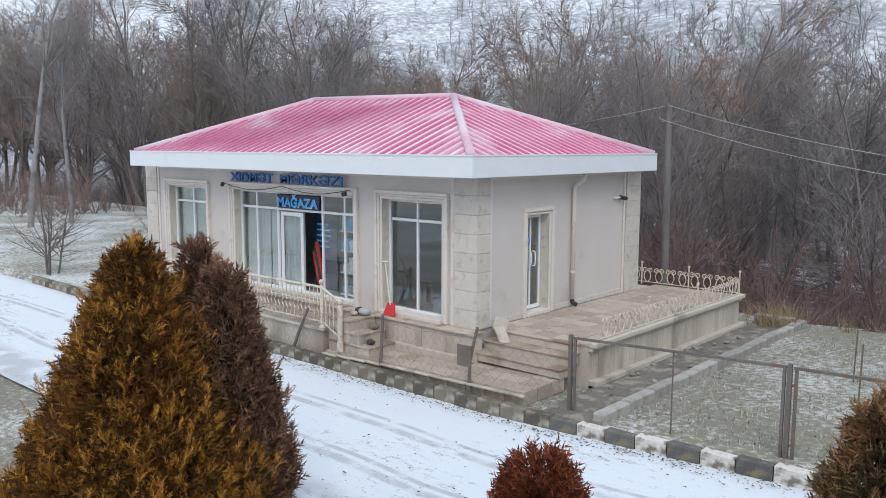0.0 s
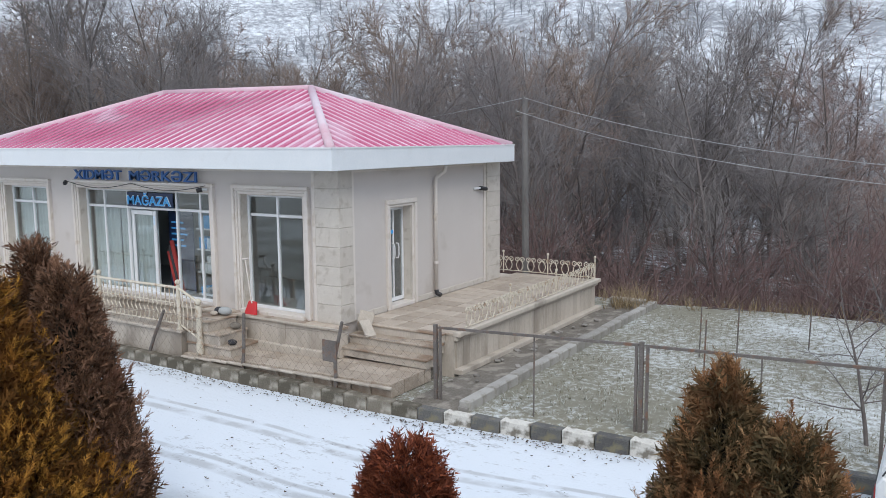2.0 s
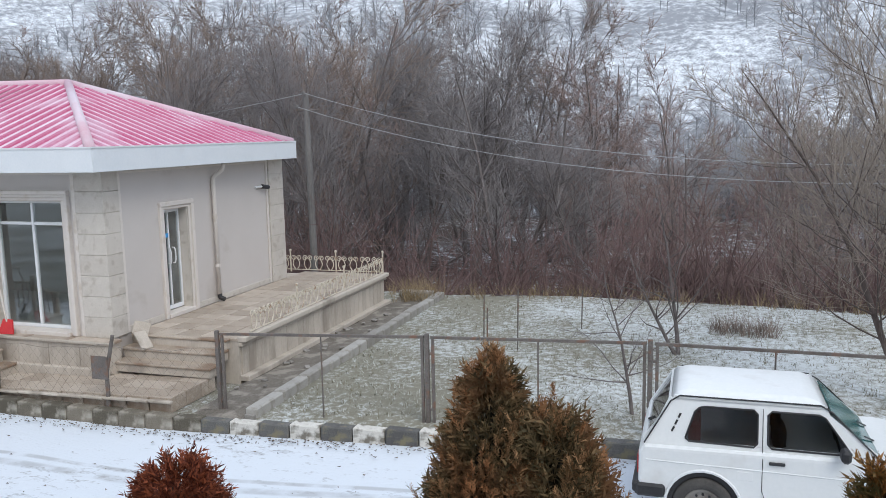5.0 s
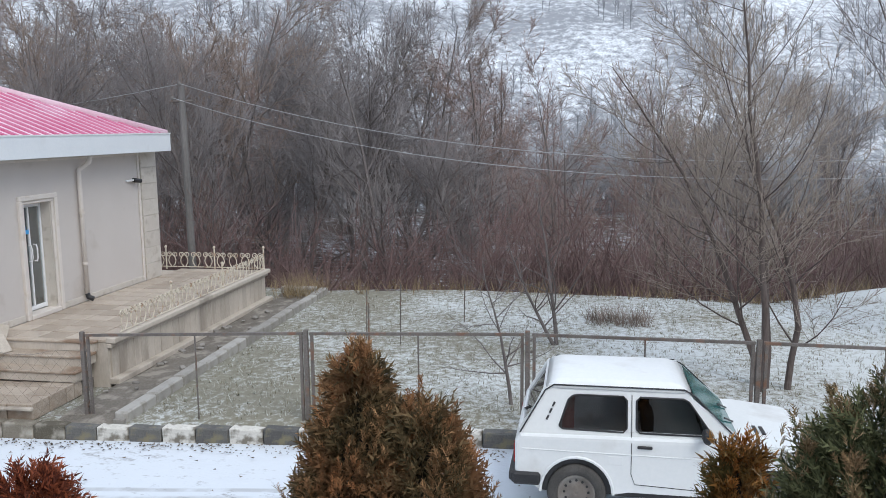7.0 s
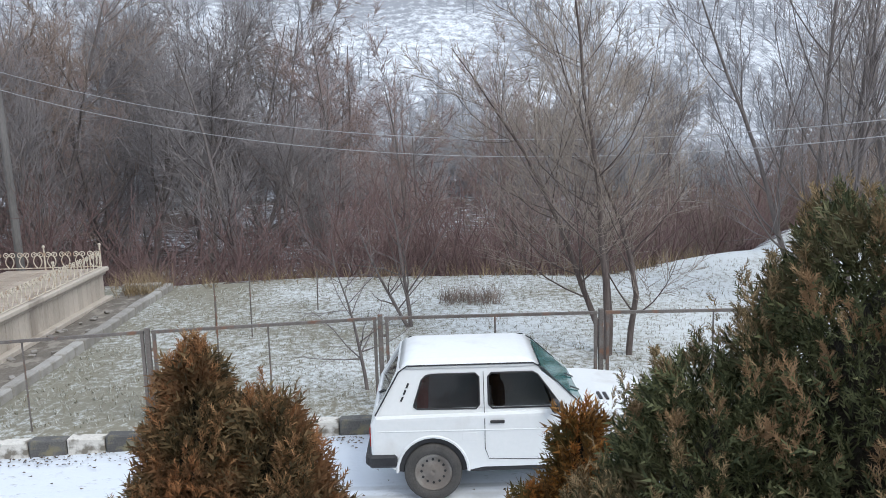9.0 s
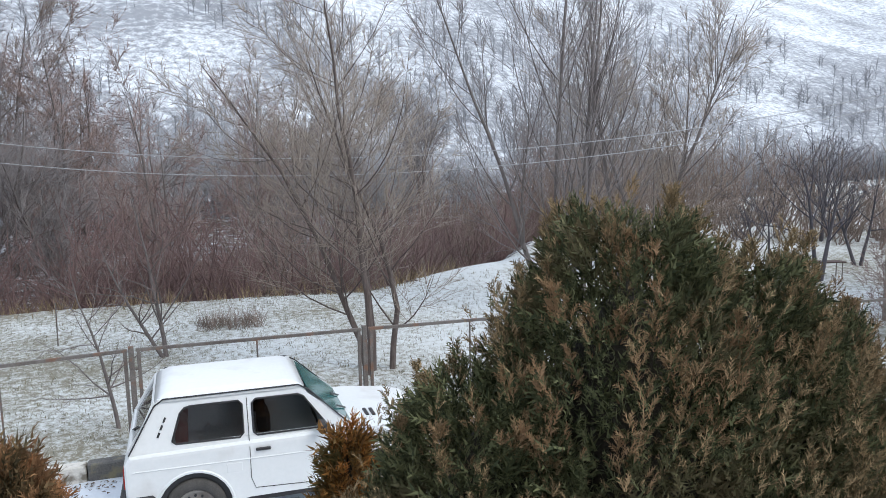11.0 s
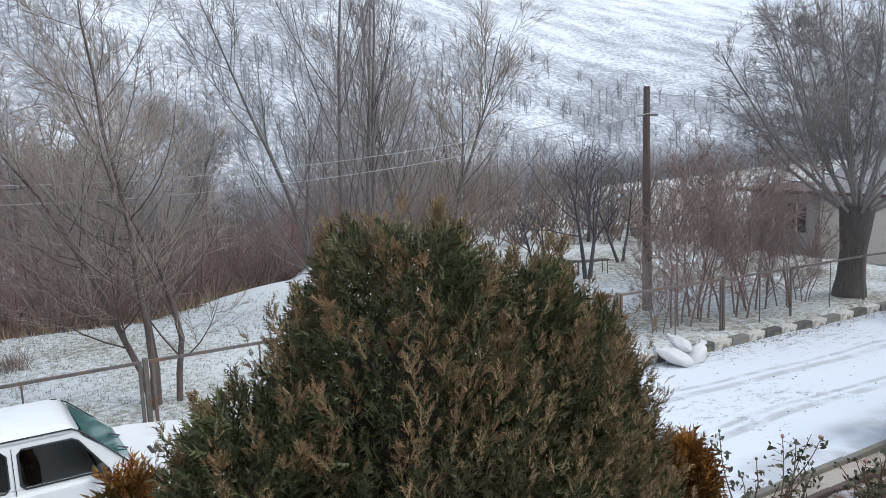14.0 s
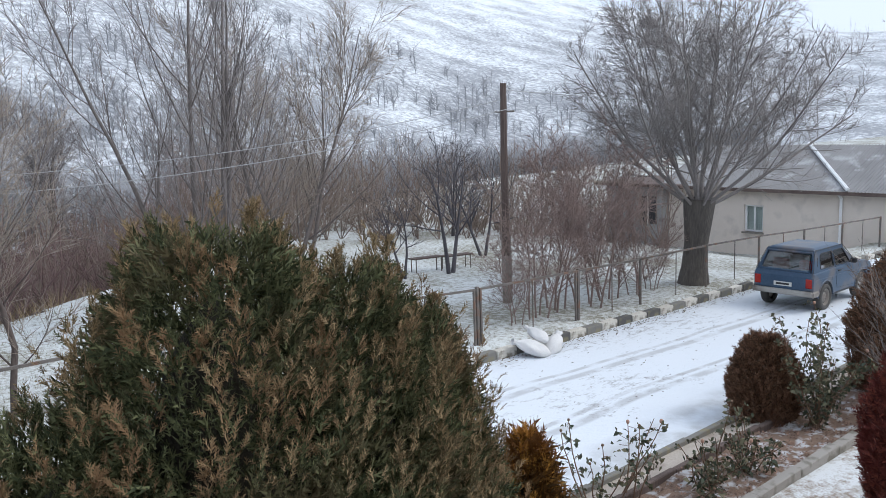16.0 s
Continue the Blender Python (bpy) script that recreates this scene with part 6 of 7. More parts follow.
for bot, mid, top in (((-7.68, 11.66, -0.1), (-7.68, 11.67, 0.65), (-7.50, 11.65, 1.26)), ((-9.9, 11.66, -0.1), (-9.86, 11.68, 0.5), (-9.82, 11.68, 1.15)), ((-12.55, 11.60, -0.15), (-12.3, 11.62, 0.4), (-11.98, 11.64, 0.98)), ((-14.95, 11.6, -0.2), (-14.93, 11.62, 0.4), (-14.9, 11.63, 1.0))):
    part("post", Build().tube([bot, mid, top], [0.035, 0.032, 0.028], 6), M_STEEL, mesh_fence)
links = []
RUN = [Vector(q) for q in ((-14.6, 11.66, -0.02), (-12.2, 11.62, 0.0), (-9.85, 11.66, 0.08), (-7.62, 11.66, 0.14), (-5.86, 11.9, 0.16))]
for a, b in zip(RUN, RUN[1:]):
    n = int((b - a).length / 0.085)
    hang = [a.lerp(b, k / n) - Vector((0, 0, 0.07 * math.sin(math.pi * k / n) + 0.02 * math.sin(k * 0.7))) for k in range(n + 1)]
    for k in range(n):
        for j in range(10):
            p, q = hang[k] + Vector((0, 0, 0.096 * j)), hang[k + 1] + Vector((0, 0, 0.096 * (j + 1)))
            if (k + j) % 2:
                p, q = p + Vector((0, 0, 0.096)), q - Vector((0, 0, 0.096))
            links.append((*p, *q, 0.0026, 0.0026, 2))
    for z in (0.0, 0.96):
        part("strand", Build().tube([h + Vector((0, 0, z)) for h in hang[::3] + hang[-1:]], 0.005, 5), M_WIRE, mesh_fence)
tagged(part("wire_mesh", limbs(links, 3, M_WIRE, "wire_mesh"), M_WIRE, mesh_fence), kind="stuff")
plate = part("tin_plate", Build().box(-7.92, 11.62, 0.55, -7.62, 11.63, 0.92), M_STEEL, mesh_fence)
for x, y, h in ((-2.85, 16.3, 0.95), (-2.1, 15.9, 1.15), (-2.1, 13.7, 1.25), (-1.2, 17.8, 0.8)):
    z = float(ground_z(x, y))
    o = new("stake", Build().tube([(x, y, z - 0.1), (x + 0.02, y, z + h)], 0.014, 6).mesh("stake", M_STEEL))
    tagged(o, "thin rusty steel stake standing in the grass", "stake", "stakes in the field")

# ---- poles and wires ----
pole = thing("utility_pole", "grey concrete utility pole behind the shop terrace", "pole", (-9.45, 22.3, -0.6))
part("shaft", Build().tube([(-9.42, 22.3, -1.2), (-9.5, 22.3, 5.42)], [0.115, 0.08], 8), M_POLE, pole)
part("crossarm", Build().tube([(-9.75, 22.2, 4.95), (-9.2, 22.35, 4.95)], 0.03, 6), M_STEEL, pole)
for x, z in ((-9.5, 5.35), (-9.72, 4.98)):
    part("insulator", Build().tube([(x, 22.2, z), (x, 22.2, z + 0.06), (x, 22.2, z + 0.12)], [0.03, 0.05, 0.03], 8), M_POLE, pole)
pole2 = thing("wooden_pole", "dark weathered wooden utility pole with a concrete foot", "pole", (14.4, 14.28, 0.2))
part("shaft", Build().tube([(14.37, 14.27, 1.2), (14.30, 14.20, 3.1), (14.25, 14.12, 4.95)], [0.085, 0.08, 0.07], 10), M_WOODPOLE, pole2)
part("foot", Build().box(14.3, 14.2, -0.3, 14.48, 14.36, 1.75, 0.015), M_CONC, pole2)
part("crossarm", Build().tube([(14.15, 14.3, 4.35), (14.4, 13.95, 4.35)], 0.02, 6), M_STEEL, pole2)
for a, b, sag in (((-9.5, 22.2, 5.42), (14.2, 14.15, 4.6), 1.45), ((-9.72, 22.2, 5.05), (14.25, 14.0, 4.40), 1.5)):
    pts = [Vector(a).lerp(Vector(b), k / 24) - Vector((0, 0, sag * 4 * (k / 24) * (1 - k / 24))) for k in range(25)]
    tagged(new("power_line", Build().tube(pts, 0.008, 5).mesh("power_line", M_CABLE)), "pale overhead power line sagging between poles", "cable", "power lines")
for b, sag in (((40, 8.5, 4.6), 0.5), ((-36, 34, 5.0), 0.6)):
    a = (14.25, 14.1, 4.8) if b[0] > 0 else (-9.5, 22.2, 5.4)
    pts = [Vector(a).lerp(Vector(b), k / 16) - Vector((0, 0, sag * 4 * (k / 16) * (1 - k / 16))) for k in range(17)]
    tagged(new("power_line", Build().tube(pts, 0.009, 5).mesh("power_line", M_CABLE)), "pale overhead power line leading away", "cable", "power lines")


# ---- off-road cars ----
def lathe(profile, n=28):
    """A ring about the y axis from (radius, y) pairs, closed."""
    k = len(profile)
    v = [(r * math.cos(2 * math.pi * i / n), y, r * math.sin(2 * math.pi * i / n)) for i in range(n) for r, y in profile]
    return Build().add(v, [(i * k + j, i * k + (j + 1) % k, ((i + 1) % n) * k + (j + 1) % k, ((i + 1) % n) * k + j) for i in range(n) for j in range(k)])


def moved(b, x, y, z):
    b.v = [(p[0] + x, p[1] + y, p[2] + z) for p in b.v]
    return b


def off_roader(paint, label, m, plates=False):
    """A small three-door off-road car, rear bumper at x = 0, facing +x, standing on z = 0."""
    car = thing("off_road_car", label, "car")

    def arch(cx):
        return [(cx + 0.41 * math.cos(t), 0.36 + 0.41 * math.sin(t)) for t in [math.pi * k / 12 for k in range(13)]]
    outline = [(0.14, 0.44), (0.07, 0.60), (0.07, 0.93), (0.13, 1.03), (2.62, 1.06), (2.80, 1.045), (3.40, 0.985), (3.58, 0.93), (3.66, 0.82), (3.67, 0.55), (3.60, 0.44)] + arch(2.99) + [(2.4, 0.40), (1.4, 0.40)] + arch(0.80) + [(0.30, 0.42)]
    bm = bmesh.new()
    vs = [bm.verts.new((x, -0.80, z)) for x, z in outline]
    face = bm.faces.new(vs)
    ext = bmesh.ops.extrude_face_region(bm, geom=[face])
    for q in ext["geom"]:
        if isinstance(q, bmesh.types.BMVert):
            q.co.y = 0.80
    rim = [e for e in bm.edges if abs(e.verts[0].co.y - e.verts[1].co.y) < 1e-6 and min(e.verts[0].co.z, e.verts[1].co.z) > 0.5 and not any(abs(math.hypot(p.co.x - c, p.co.z - 0.36) - 0.41) < 0.01 for p in e.verts for c in (0.80, 2.99))]
    bmesh.ops.bevel(bm, geom=rim, offset=0.055, segments=3, affect="EDGES", profile=0.6)
    bmesh.ops.recalc_face_normals(bm, faces=bm.faces[:])
    bmesh.ops.triangulate(bm, faces=[q for q in bm.faces if len(q.verts) > 4])
    me = bpy.data.meshes.new("body")
    bm.to_mesh(me)
    bm.free()
    me.materials.append(paint)
    body = part("body", me, paint, car)

    def side_y(z):
        return 0.755 - 0.135 * (z - 1.03) / 0.55

    def panel(poly, side, lift=0.0, thick=0.03):
        b = Build()
        n = len(poly)
        v = [(x, side * (side_y(z) + lift), z) for x, z in poly] + [(x, side * (side_y(z) + lift - thick), z) for x, z in poly]
        return b.add(v, [tuple(range(n)), tuple(range(2 * n - 1, n - 1, -1))] + [(k, (k + 1) % n, n + (k + 1) % n, n + k) for k in range(n)])
    REARW = [(0.59, 1.13), (0.63, 1.10), (1.33, 1.09), (1.37, 1.13), (1.37, 1.44), (1.33, 1.48), (0.80, 1.48), (0.74, 1.465), (0.69, 1.42)]
    DOORW = [(1.48, 1.13), (1.52, 1.09), (2.32, 1.09), (2.335, 1.10), (2.07, 1.45), (2.01, 1.48), (1.52, 1.48), (1.48, 1.44)]
    for side in (-1, 1):
        f = Build()
        for poly in ([(0.12, 1.03), (2.66, 1.04), (2.60, 1.10), (0.16, 1.10)], [(0.40, 1.48), (2.12, 1.48), (2.06, 1.58), (0.46, 1.58)], [(0.16, 1.10), (0.63, 1.10), (0.59, 1.13), (0.69, 1.42), (0.74, 1.465), (0.80, 1.48), (0.40, 1.48)], [(1.33, 1.09), (1.52, 1.09), (1.48, 1.13), (1.48, 1.44), (1.52, 1.48), (1.33, 1.48), (1.37, 1.44), (1.37, 1.13)], [(2.32, 1.09), (2.62, 1.10), (2.12, 1.48), (2.01, 1.48), (2.07, 1.45), (2.335, 1.10)]):
            q = panel(poly, side)
            f.add(q.v, q.f)
        part("pillar_frame", f, paint, car)
        for name, poly in (("quarter_window", REARW), ("door_window", DOORW)):
            cx, cz = sum(p[0] for p in poly) / len(poly), sum(p[1] for p in poly) / len(poly)
            w = part(name, panel(poly, side, -0.008, 0.006), M_CARGLASS, car)
            part("rubber_seal", Build().tube([(x, side * (side_y(z) + 0.002), z) for x, z in poly + poly[:1]], 0.012, 5), M_BLACK, w)
        # door gap, handle, mirror, crease, sill, fuel flap, vents
        part("door_gap", Build().tube([(1.425, side * (side_y(1.5) + 0.001), 1.5), (1.425, side * 0.757, 1.06), (1.425, side * 0.80, 0.98), (1.425, side * 0.801, 0.62), (1.47, side * 0.801, 0.5), (2.45, side * 0.801, 0.46)], 0.005, 4), M_BLACK, car)
        part("door_handle", Build().box(1.49, side * 0.80, 0.93, 1.66, side * 0.825, 0.965, 0.008), M_BLACK, car)
        part("crease", Build().tube([(0.16, side * 0.80, 0.86), (3.6, side * 0.80, 0.83)], 0.009, 5), paint, car)
        part("sill", Build().box(1.24, side * 0.74, 0.34, 2.56, side * 0.79, 0.42, 0.01), M_BLACK, car)
        mirror = part("mirror", Build().box(2.20, side * 0.80, 1.07, 2.30, side * 0.97, 1.21, 0.03), M_BLACK, car)
        part("mirror_arm", Build().tube([(2.32, side * 0.74, 1.08), (2.26, side * 0.84, 1.11)], 0.018, 6), M_BLACK, mirror)
        part("gutter", Build().tube([(0.13, side * 0.77, 1.04), (0.42, side * 0.65, 1.52), (0.52, side * 0.635, 1.585), (2.02, side * 0.635, 1.585), (2.14, side * 0.65, 1.52), (2.64, side * 0.765, 1.05)], 0.009, 5), M_BLACK, car)
        for k in range(3):
            part("vent_slot", Build().tube([(0.44 + 0.035 * k, side * (side_y(1.19 + 0.075 * k) + 0.004), 1.19 + 0.075 * k), (0.465 + 0.035 * k, side * (side_y(1.24 + 0.075 * k) + 0.004), 1.24 + 0.075 * k)], 0.012, 5), M_BLACK, car)
        if side < 0:
            part("fuel_flap", Build().box(1.16, -0.804, 0.72, 1.33, -0.798, 0.82, 0.002), paint, car)
        part("tail_light", Build().box(0.055, side * 0.60, 0.66, 0.10, side * 0.765, 0.90, 0.015), M_LENS, car, "red tail light")
        for cx in (0.80, 2.99):
            part("arch_lip", Build().tube([(cx + 0.425 * math.cos(math.pi * k / 14), side * 0.80, 0.36 + 0.425 * math.sin(math.pi * k / 14)) for k in range(15)], 0.02, 6), paint, car)
            part("arch_liner", Build().tube([(cx + 0.40 * math.cos(math.pi * k / 12), side * 0.70, 0.36 + 0.40 * math.sin(math.pi * k / 12)) for k in range(13)], 0.09, 6), M_BLACK, car)
            tyre = part("wheel", moved(lathe([(0.345, -0.075), (0.345, 0.075), (0.32, 0.10), (0.235, 0.10), (0.22, 0.07), (0.22, -0.07), (0.235, -0.10), (0.32, -0.10)]), cx, side * 0.715, 0.345), M_RUBBER, car, smooth=True)
            part("rim", moved(lathe([(0.225, 0.085), (0.21, 0.085), (0.17, 0.03), (0.10, 0.045), (0.05, 0.075), (0.002, 0.075), (0.002, -0.02), (0.225, -0.02)] if side > 0 else [(0.225, -0.085), (0.21, -0.085), (0.17, -0.03), (0.10, -0.045), (0.05, -0.075), (0.002, -0.075), (0.002, 0.02), (0.225, 0.02)]), cx, side * 0.715, 0.345), M_RIM, tyre, smooth=True)
            for k in range(12):
                t = k * math.pi / 6
                part("rim_hole", Build().tube([(cx + 0.142 * math.cos(t), side * 0.74, 0.345 + 0.142 * math.sin(t)), (cx + 0.142 * math.cos(t), side * 0.756, 0.345 + 0.142 * math.sin(t))], 0.016, 7), M_BLACK, tyre)
    # roof with rounded edges
    bm = bmesh.new()
    lo = [bm.verts.new(q) for q in ((0.42, -0.645, 1.55), (2.10, -0.645, 1.55), (2.10, 0.645, 1.55), (0.42, 0.645, 1.55))]
    hi = [bm.verts.new(q) for q in ((0.56, -0.56, 1.635), (1.94, -0.56, 1.635), (1.94, 0.56, 1.635), (0.56, 0.56, 1.635))]
    bm.faces.new(lo[::-1]); bm.faces.new(hi)
    for k in range(4):
        bm.faces.new((lo[k], lo[(k + 1) % 4], hi[(k + 1) % 4], hi[k]))
    bmesh.ops.bevel(bm, geom=[e for e in bm.edges if max(e.verts[0].co.z, e.verts[1].co.z) > 1.6], offset=0.075, segments=4, affect="EDGES", profile=0.5)
    me = bpy.data.meshes.new("roof")
    bm.to_mesh(me)
    bm.free()
    me.materials.append(paint)
    me.polygons.foreach_set("use_smooth", [True] * len(me.polygons))
    part("roof", me, paint, car)

    def quad(pts, thick=0.006):
        n = (Vector(pts[1]) - Vector(pts[0])).cross(Vector(pts[3]) - Vector(pts[0])).normalized() * thick
        return Build().add([*pts, *[Vector(p) - n for p in pts]], [(0, 1, 2, 3), (7, 6, 5, 4), (0, 4, 5, 1), (1, 5, 6, 2), (2, 6, 7, 3), (3, 7, 4, 0)])
    wind = part("windscreen", quad(((2.64, -0.70, 1.06), (2.64, 0.70, 1.06), (2.13, 0.59, 1.52), (2.13, -0.59, 1.52))), M_GREENGLASS, car, "green-tinted windscreen")
    part("wiper", Build().tube([(2.66, -0.1, 1.06), (2.50, -0.45, 1.22)], 0.01, 5), M_BLACK, wind)
    part("wiper", Build().tube([(2.66, 0.4, 1.06), (2.50, 0.05, 1.22)], 0.01, 5), M_BLACK, wind)
    hatch = part("tailgate", quad(((0.075, 0.70, 0.80), (0.075, -0.70, 0.80), (0.14, -0.70, 1.06), (0.14, 0.70, 1.06)), 0.03), paint, car)
    part("rear_window", quad(((0.15, 0.62, 1.09), (0.15, -0.62, 1.09), (0.40, -0.55, 1.48), (0.40, 0.55, 1.48))), M_CARGLASS, hatch)
    part("wiper", Build().tube([(0.13, -0.05, 1.08), (0.22, -0.35, 1.22)], 0.01, 5), M_BLACK, hatch)
    part("tailgate_frame", Build().tube([(0.14, 0.66, 1.07), (0.14, -0.66, 1.07), (0.42, -0.60, 1.52), (0.42, 0.60, 1.52), (0.14, 0.66, 1.07)], 0.03, 6), paint, hatch)
    part("number_plate", Build().box(0.058, -0.24, 0.66, 0.072, 0.24, 0.77, 0.004), M_PLATE, car)
    part("plate_bar", Build().box(0.052, -0.18, 0.69, 0.057, 0.18, 0.74), M_BLACK, car)
    part("rear_bumper", Build().box(0.0, -0.80, 0.44, 0.13, 0.80, 0.58, 0.03).box(0.04, -0.83, 0.42, 0.38, -0.76, 0.58, 0.03).box(0.04, 0.76, 0.42, 0.38, 0.83, 0.58, 0.03), M_BLACK if not plates else M_RIM, car, "black plastic bumper" if not plates else "grey metal bumper")
    part("front_bumper", Build().box(3.62, -0.80, 0.44, 3.74, 0.80, 0.58, 0.03), M_BLACK, car)
    part("bonnet_vent", Build().box(2.86, -0.42, 1.03, 2.90, -0.18, 1.052).box(2.94, -0.42, 1.025, 2.98, -0.18, 1.046), M_BLACK, car)
    part("floor_pan", Build().box(0.2, -0.74, 0.55, 2.6, 0.74, 0.62), M_DARK, car)
    for x in (0.62, 1.55):
        for y in (-0.36, 0.36):
            part("seat", Build().box(x, y - 0.24, 0.62, x + 0.5, y + 0.24, 0.95, 0.06).box(x, y - 0.22, 0.9, x + 0.14, y + 0.22, 1.28, 0.05), M_SEAT if x < 1 else M_DARK, car)
    part("steering_wheel", Build().tube([(2.25 - 0.05 * math.sin(t), -0.36 + 0.18 * math.cos(t), 1.05 + 0.17 * math.sin(t)) for t in [k * math.pi / 8 for k in range(17)]], 0.015, 6), M_BLACK, car)
    car.matrix_basis = m
    return car


off_roader(M_CARWHITE, "white three-door off-road car parked on the snowy road", pose(0.48, 10.41, 0.15, 0, 0.0, 0.3) @ Matrix.Diagonal((0.87, 0.87, 0.895, 1)))
off_roader(M_CARBLUE, "dirty dark blue three-door off-road car parked by the kerb", pose(18.2, 9.85, -0.085, 0, 0.4, 0) @ Matrix.Scale(0.82, 4), True)

# ---- the house beyond the big tree ----
HX, HZ = 30.0, -1.12
house = thing("village_house", "long low beige house with a grey corrugated roof", "house", (HX + 3, 12, HZ))
w = Build()
openings = ((16.4, 17.15, -0.29, 0.72),)
at_y = 20.4
for b_, a_, z0, z1 in ((o[1], o[0], o[2], o[3]) for o in openings):
    w.box(HX, at_y, HZ - 0.5, HX + 0.3, b_, 1.4).box(HX, b_, HZ - 0.5, HX + 0.3, a_, z0).box(HX, b_, z1, HX + 0.3, a_, 1.4)
    at_y = a_
w.box(HX, at_y, HZ - 0.5, HX + 0.3, 4.0, 1.4)
part("wall", w, M_HOUSE, house)
part("end_wall", Build().box(HX + 0.3, 20.1, HZ - 0.5, HX + 6, 20.4, 1.4), M_HOUSE, house)
for o in openings:
    wi = part("window", Build().box(HX + 0.10, o[0], o[2], HX + 0.15, o[0] + 0.07, o[3]).box(HX + 0.10, o[1] - 0.07, o[2], HX + 0.15, o[1], o[3]).box(HX + 0.10, o[0] + 0.07, o[3] - 0.07, HX + 0.15, o[1] - 0.07, o[3]).box(HX + 0.10, o[0] + 0.07, o[2], HX + 0.15, o[1] - 0.07, o[2] + 0.07).box(HX + 0.10, (o[0] + o[1]) / 2 - 0.03, o[2] + 0.07, HX + 0.15, (o[0] + o[1]) / 2 + 0.03, o[3] - 0.07), M_PVC, house)
    part("pane", Build().box(HX + 0.12, o[0] + 0.05, o[2] + 0.05, HX + 0.13, o[1] - 0.05, o[3] - 0.05), M_GLASS, wi)
    part("blind", Build().box(HX + 0.25, o[0], o[2], HX + 0.26, o[1], o[3]), M_CURTAIN, wi)
    part("sill", Build().box(HX - 0.08, o[0] - 0.05, o[2] - 0.06, HX + 0.1, o[1] + 0.05, o[2]), M_CONC, house)
n = 300
ys = [20.7 - 17.0 * k / n for k in range(n + 1)]
roof = Build().add([(HX - 0.35, y, 1.34 + 0.05 * (k % 2)) for k, y in enumerate(ys)] + [(HX + 3.3, y, 2.75 + 0.05 * (k % 2)) for k, y in enumerate(ys)], [(k, k + 1, n + 2 + k, n + 1 + k) for k in range(n)])
part("roof_sheet", roof, M_SLATE, house)
part("roof_back", Build().add([(HX + 3.3, 20.7, 2.75), (HX + 3.3, 3.7, 2.75), (HX + 7, 3.7, 1.3), (HX + 7, 20.7, 1.3)], [(0, 1, 2, 3)]), M_SLATE, house)
part("roof_joint", Build().tube([(HX - 0.3, 13.3, 1.44), (HX + 3.3, 16.3, 2.83)], 0.07, 6), M_PVC, house)
part("eaves_board", Build().box(HX - 0.36, 3.7, 1.24, HX - 0.32, 20.7, 1.36), M_WOODPOLE, house)
part("gable", Build().add([(HX, 20.4, 1.4), (HX + 6.6, 20.4, 1.4), (HX + 3.3, 20.4, 2.7)], [(0, 1, 2)]), M_HOUSE, house)
part("house_downpipe", Build().tube([(HX - 0.3, 13.6, 1.3), (HX - 0.06, 13.6, 1.1), (HX - 0.06, 13.6, HZ)], 0.05, 8), M_PVC, house)
annex = thing("annex", "small flat-roofed grey block annex beside the house", "outbuilding", (HX + 1, 23, HZ))
part("wall", Build().box(HX - 0.4, 20.44, HZ - 0.6, HX + 3, 23.2, 1.28), M_HOUSEGREY, annex)
part("roof_slab", Build().box(HX - 0.8, 19.4, 1.29, HX + 3.3, 23.6, 1.42, 0.02), M_WOODPOLE, annex)
part("window", Build().box(HX - 0.43, 20.7, -0.23, HX - 0.405, 21.5, 0.89), M_DARK, annex)
part("window_frame", Build().box(HX - 0.45, 21.07, -0.23, HX - 0.43, 21.13, 0.89), M_HOUSE, annex)

# ---- small things of the right-hand field ----
for k, (x0, x1, y0, y1) in enumerate(((15.3, 16.2, 18.67, 18.46), (16.25, 17.1, 18.46, 18.25))):
    z = float(ground_z(x0, y0))
    bench = thing("bench", "long narrow plank bench on steel legs in the snow", "bench", (x0, y0, z), "field benches")
    for off in (0.0, 0.16):
        part("plank", Build().add([(x0 + a * (x1 - x0), y0 + off + b * 0.13 + a * (y1 - y0), z + 0.36 + c * 0.035) for c in (0, 1) for b in (0, 1) for a in (0, 1)], [(0, 2, 3, 1), (4, 5, 7, 6), (0, 1, 5, 4), (2, 6, 7, 3), (0, 4, 6, 2), (1, 3, 7, 5)]), M_WOODPOLE, bench)
    for f in (0.08, 0.92):
        for off in (0.04, 0.25):
            part("leg", Build().tube([(x0 + (x1 - x0) * f, y0 + (y1 - y0) * f + off, z - 0.05), (x0 + (x1 - x0) * f, y0 + (y1 - y0) * f + off, z + 0.36)], 0.016, 6), M_STEEL, bench)


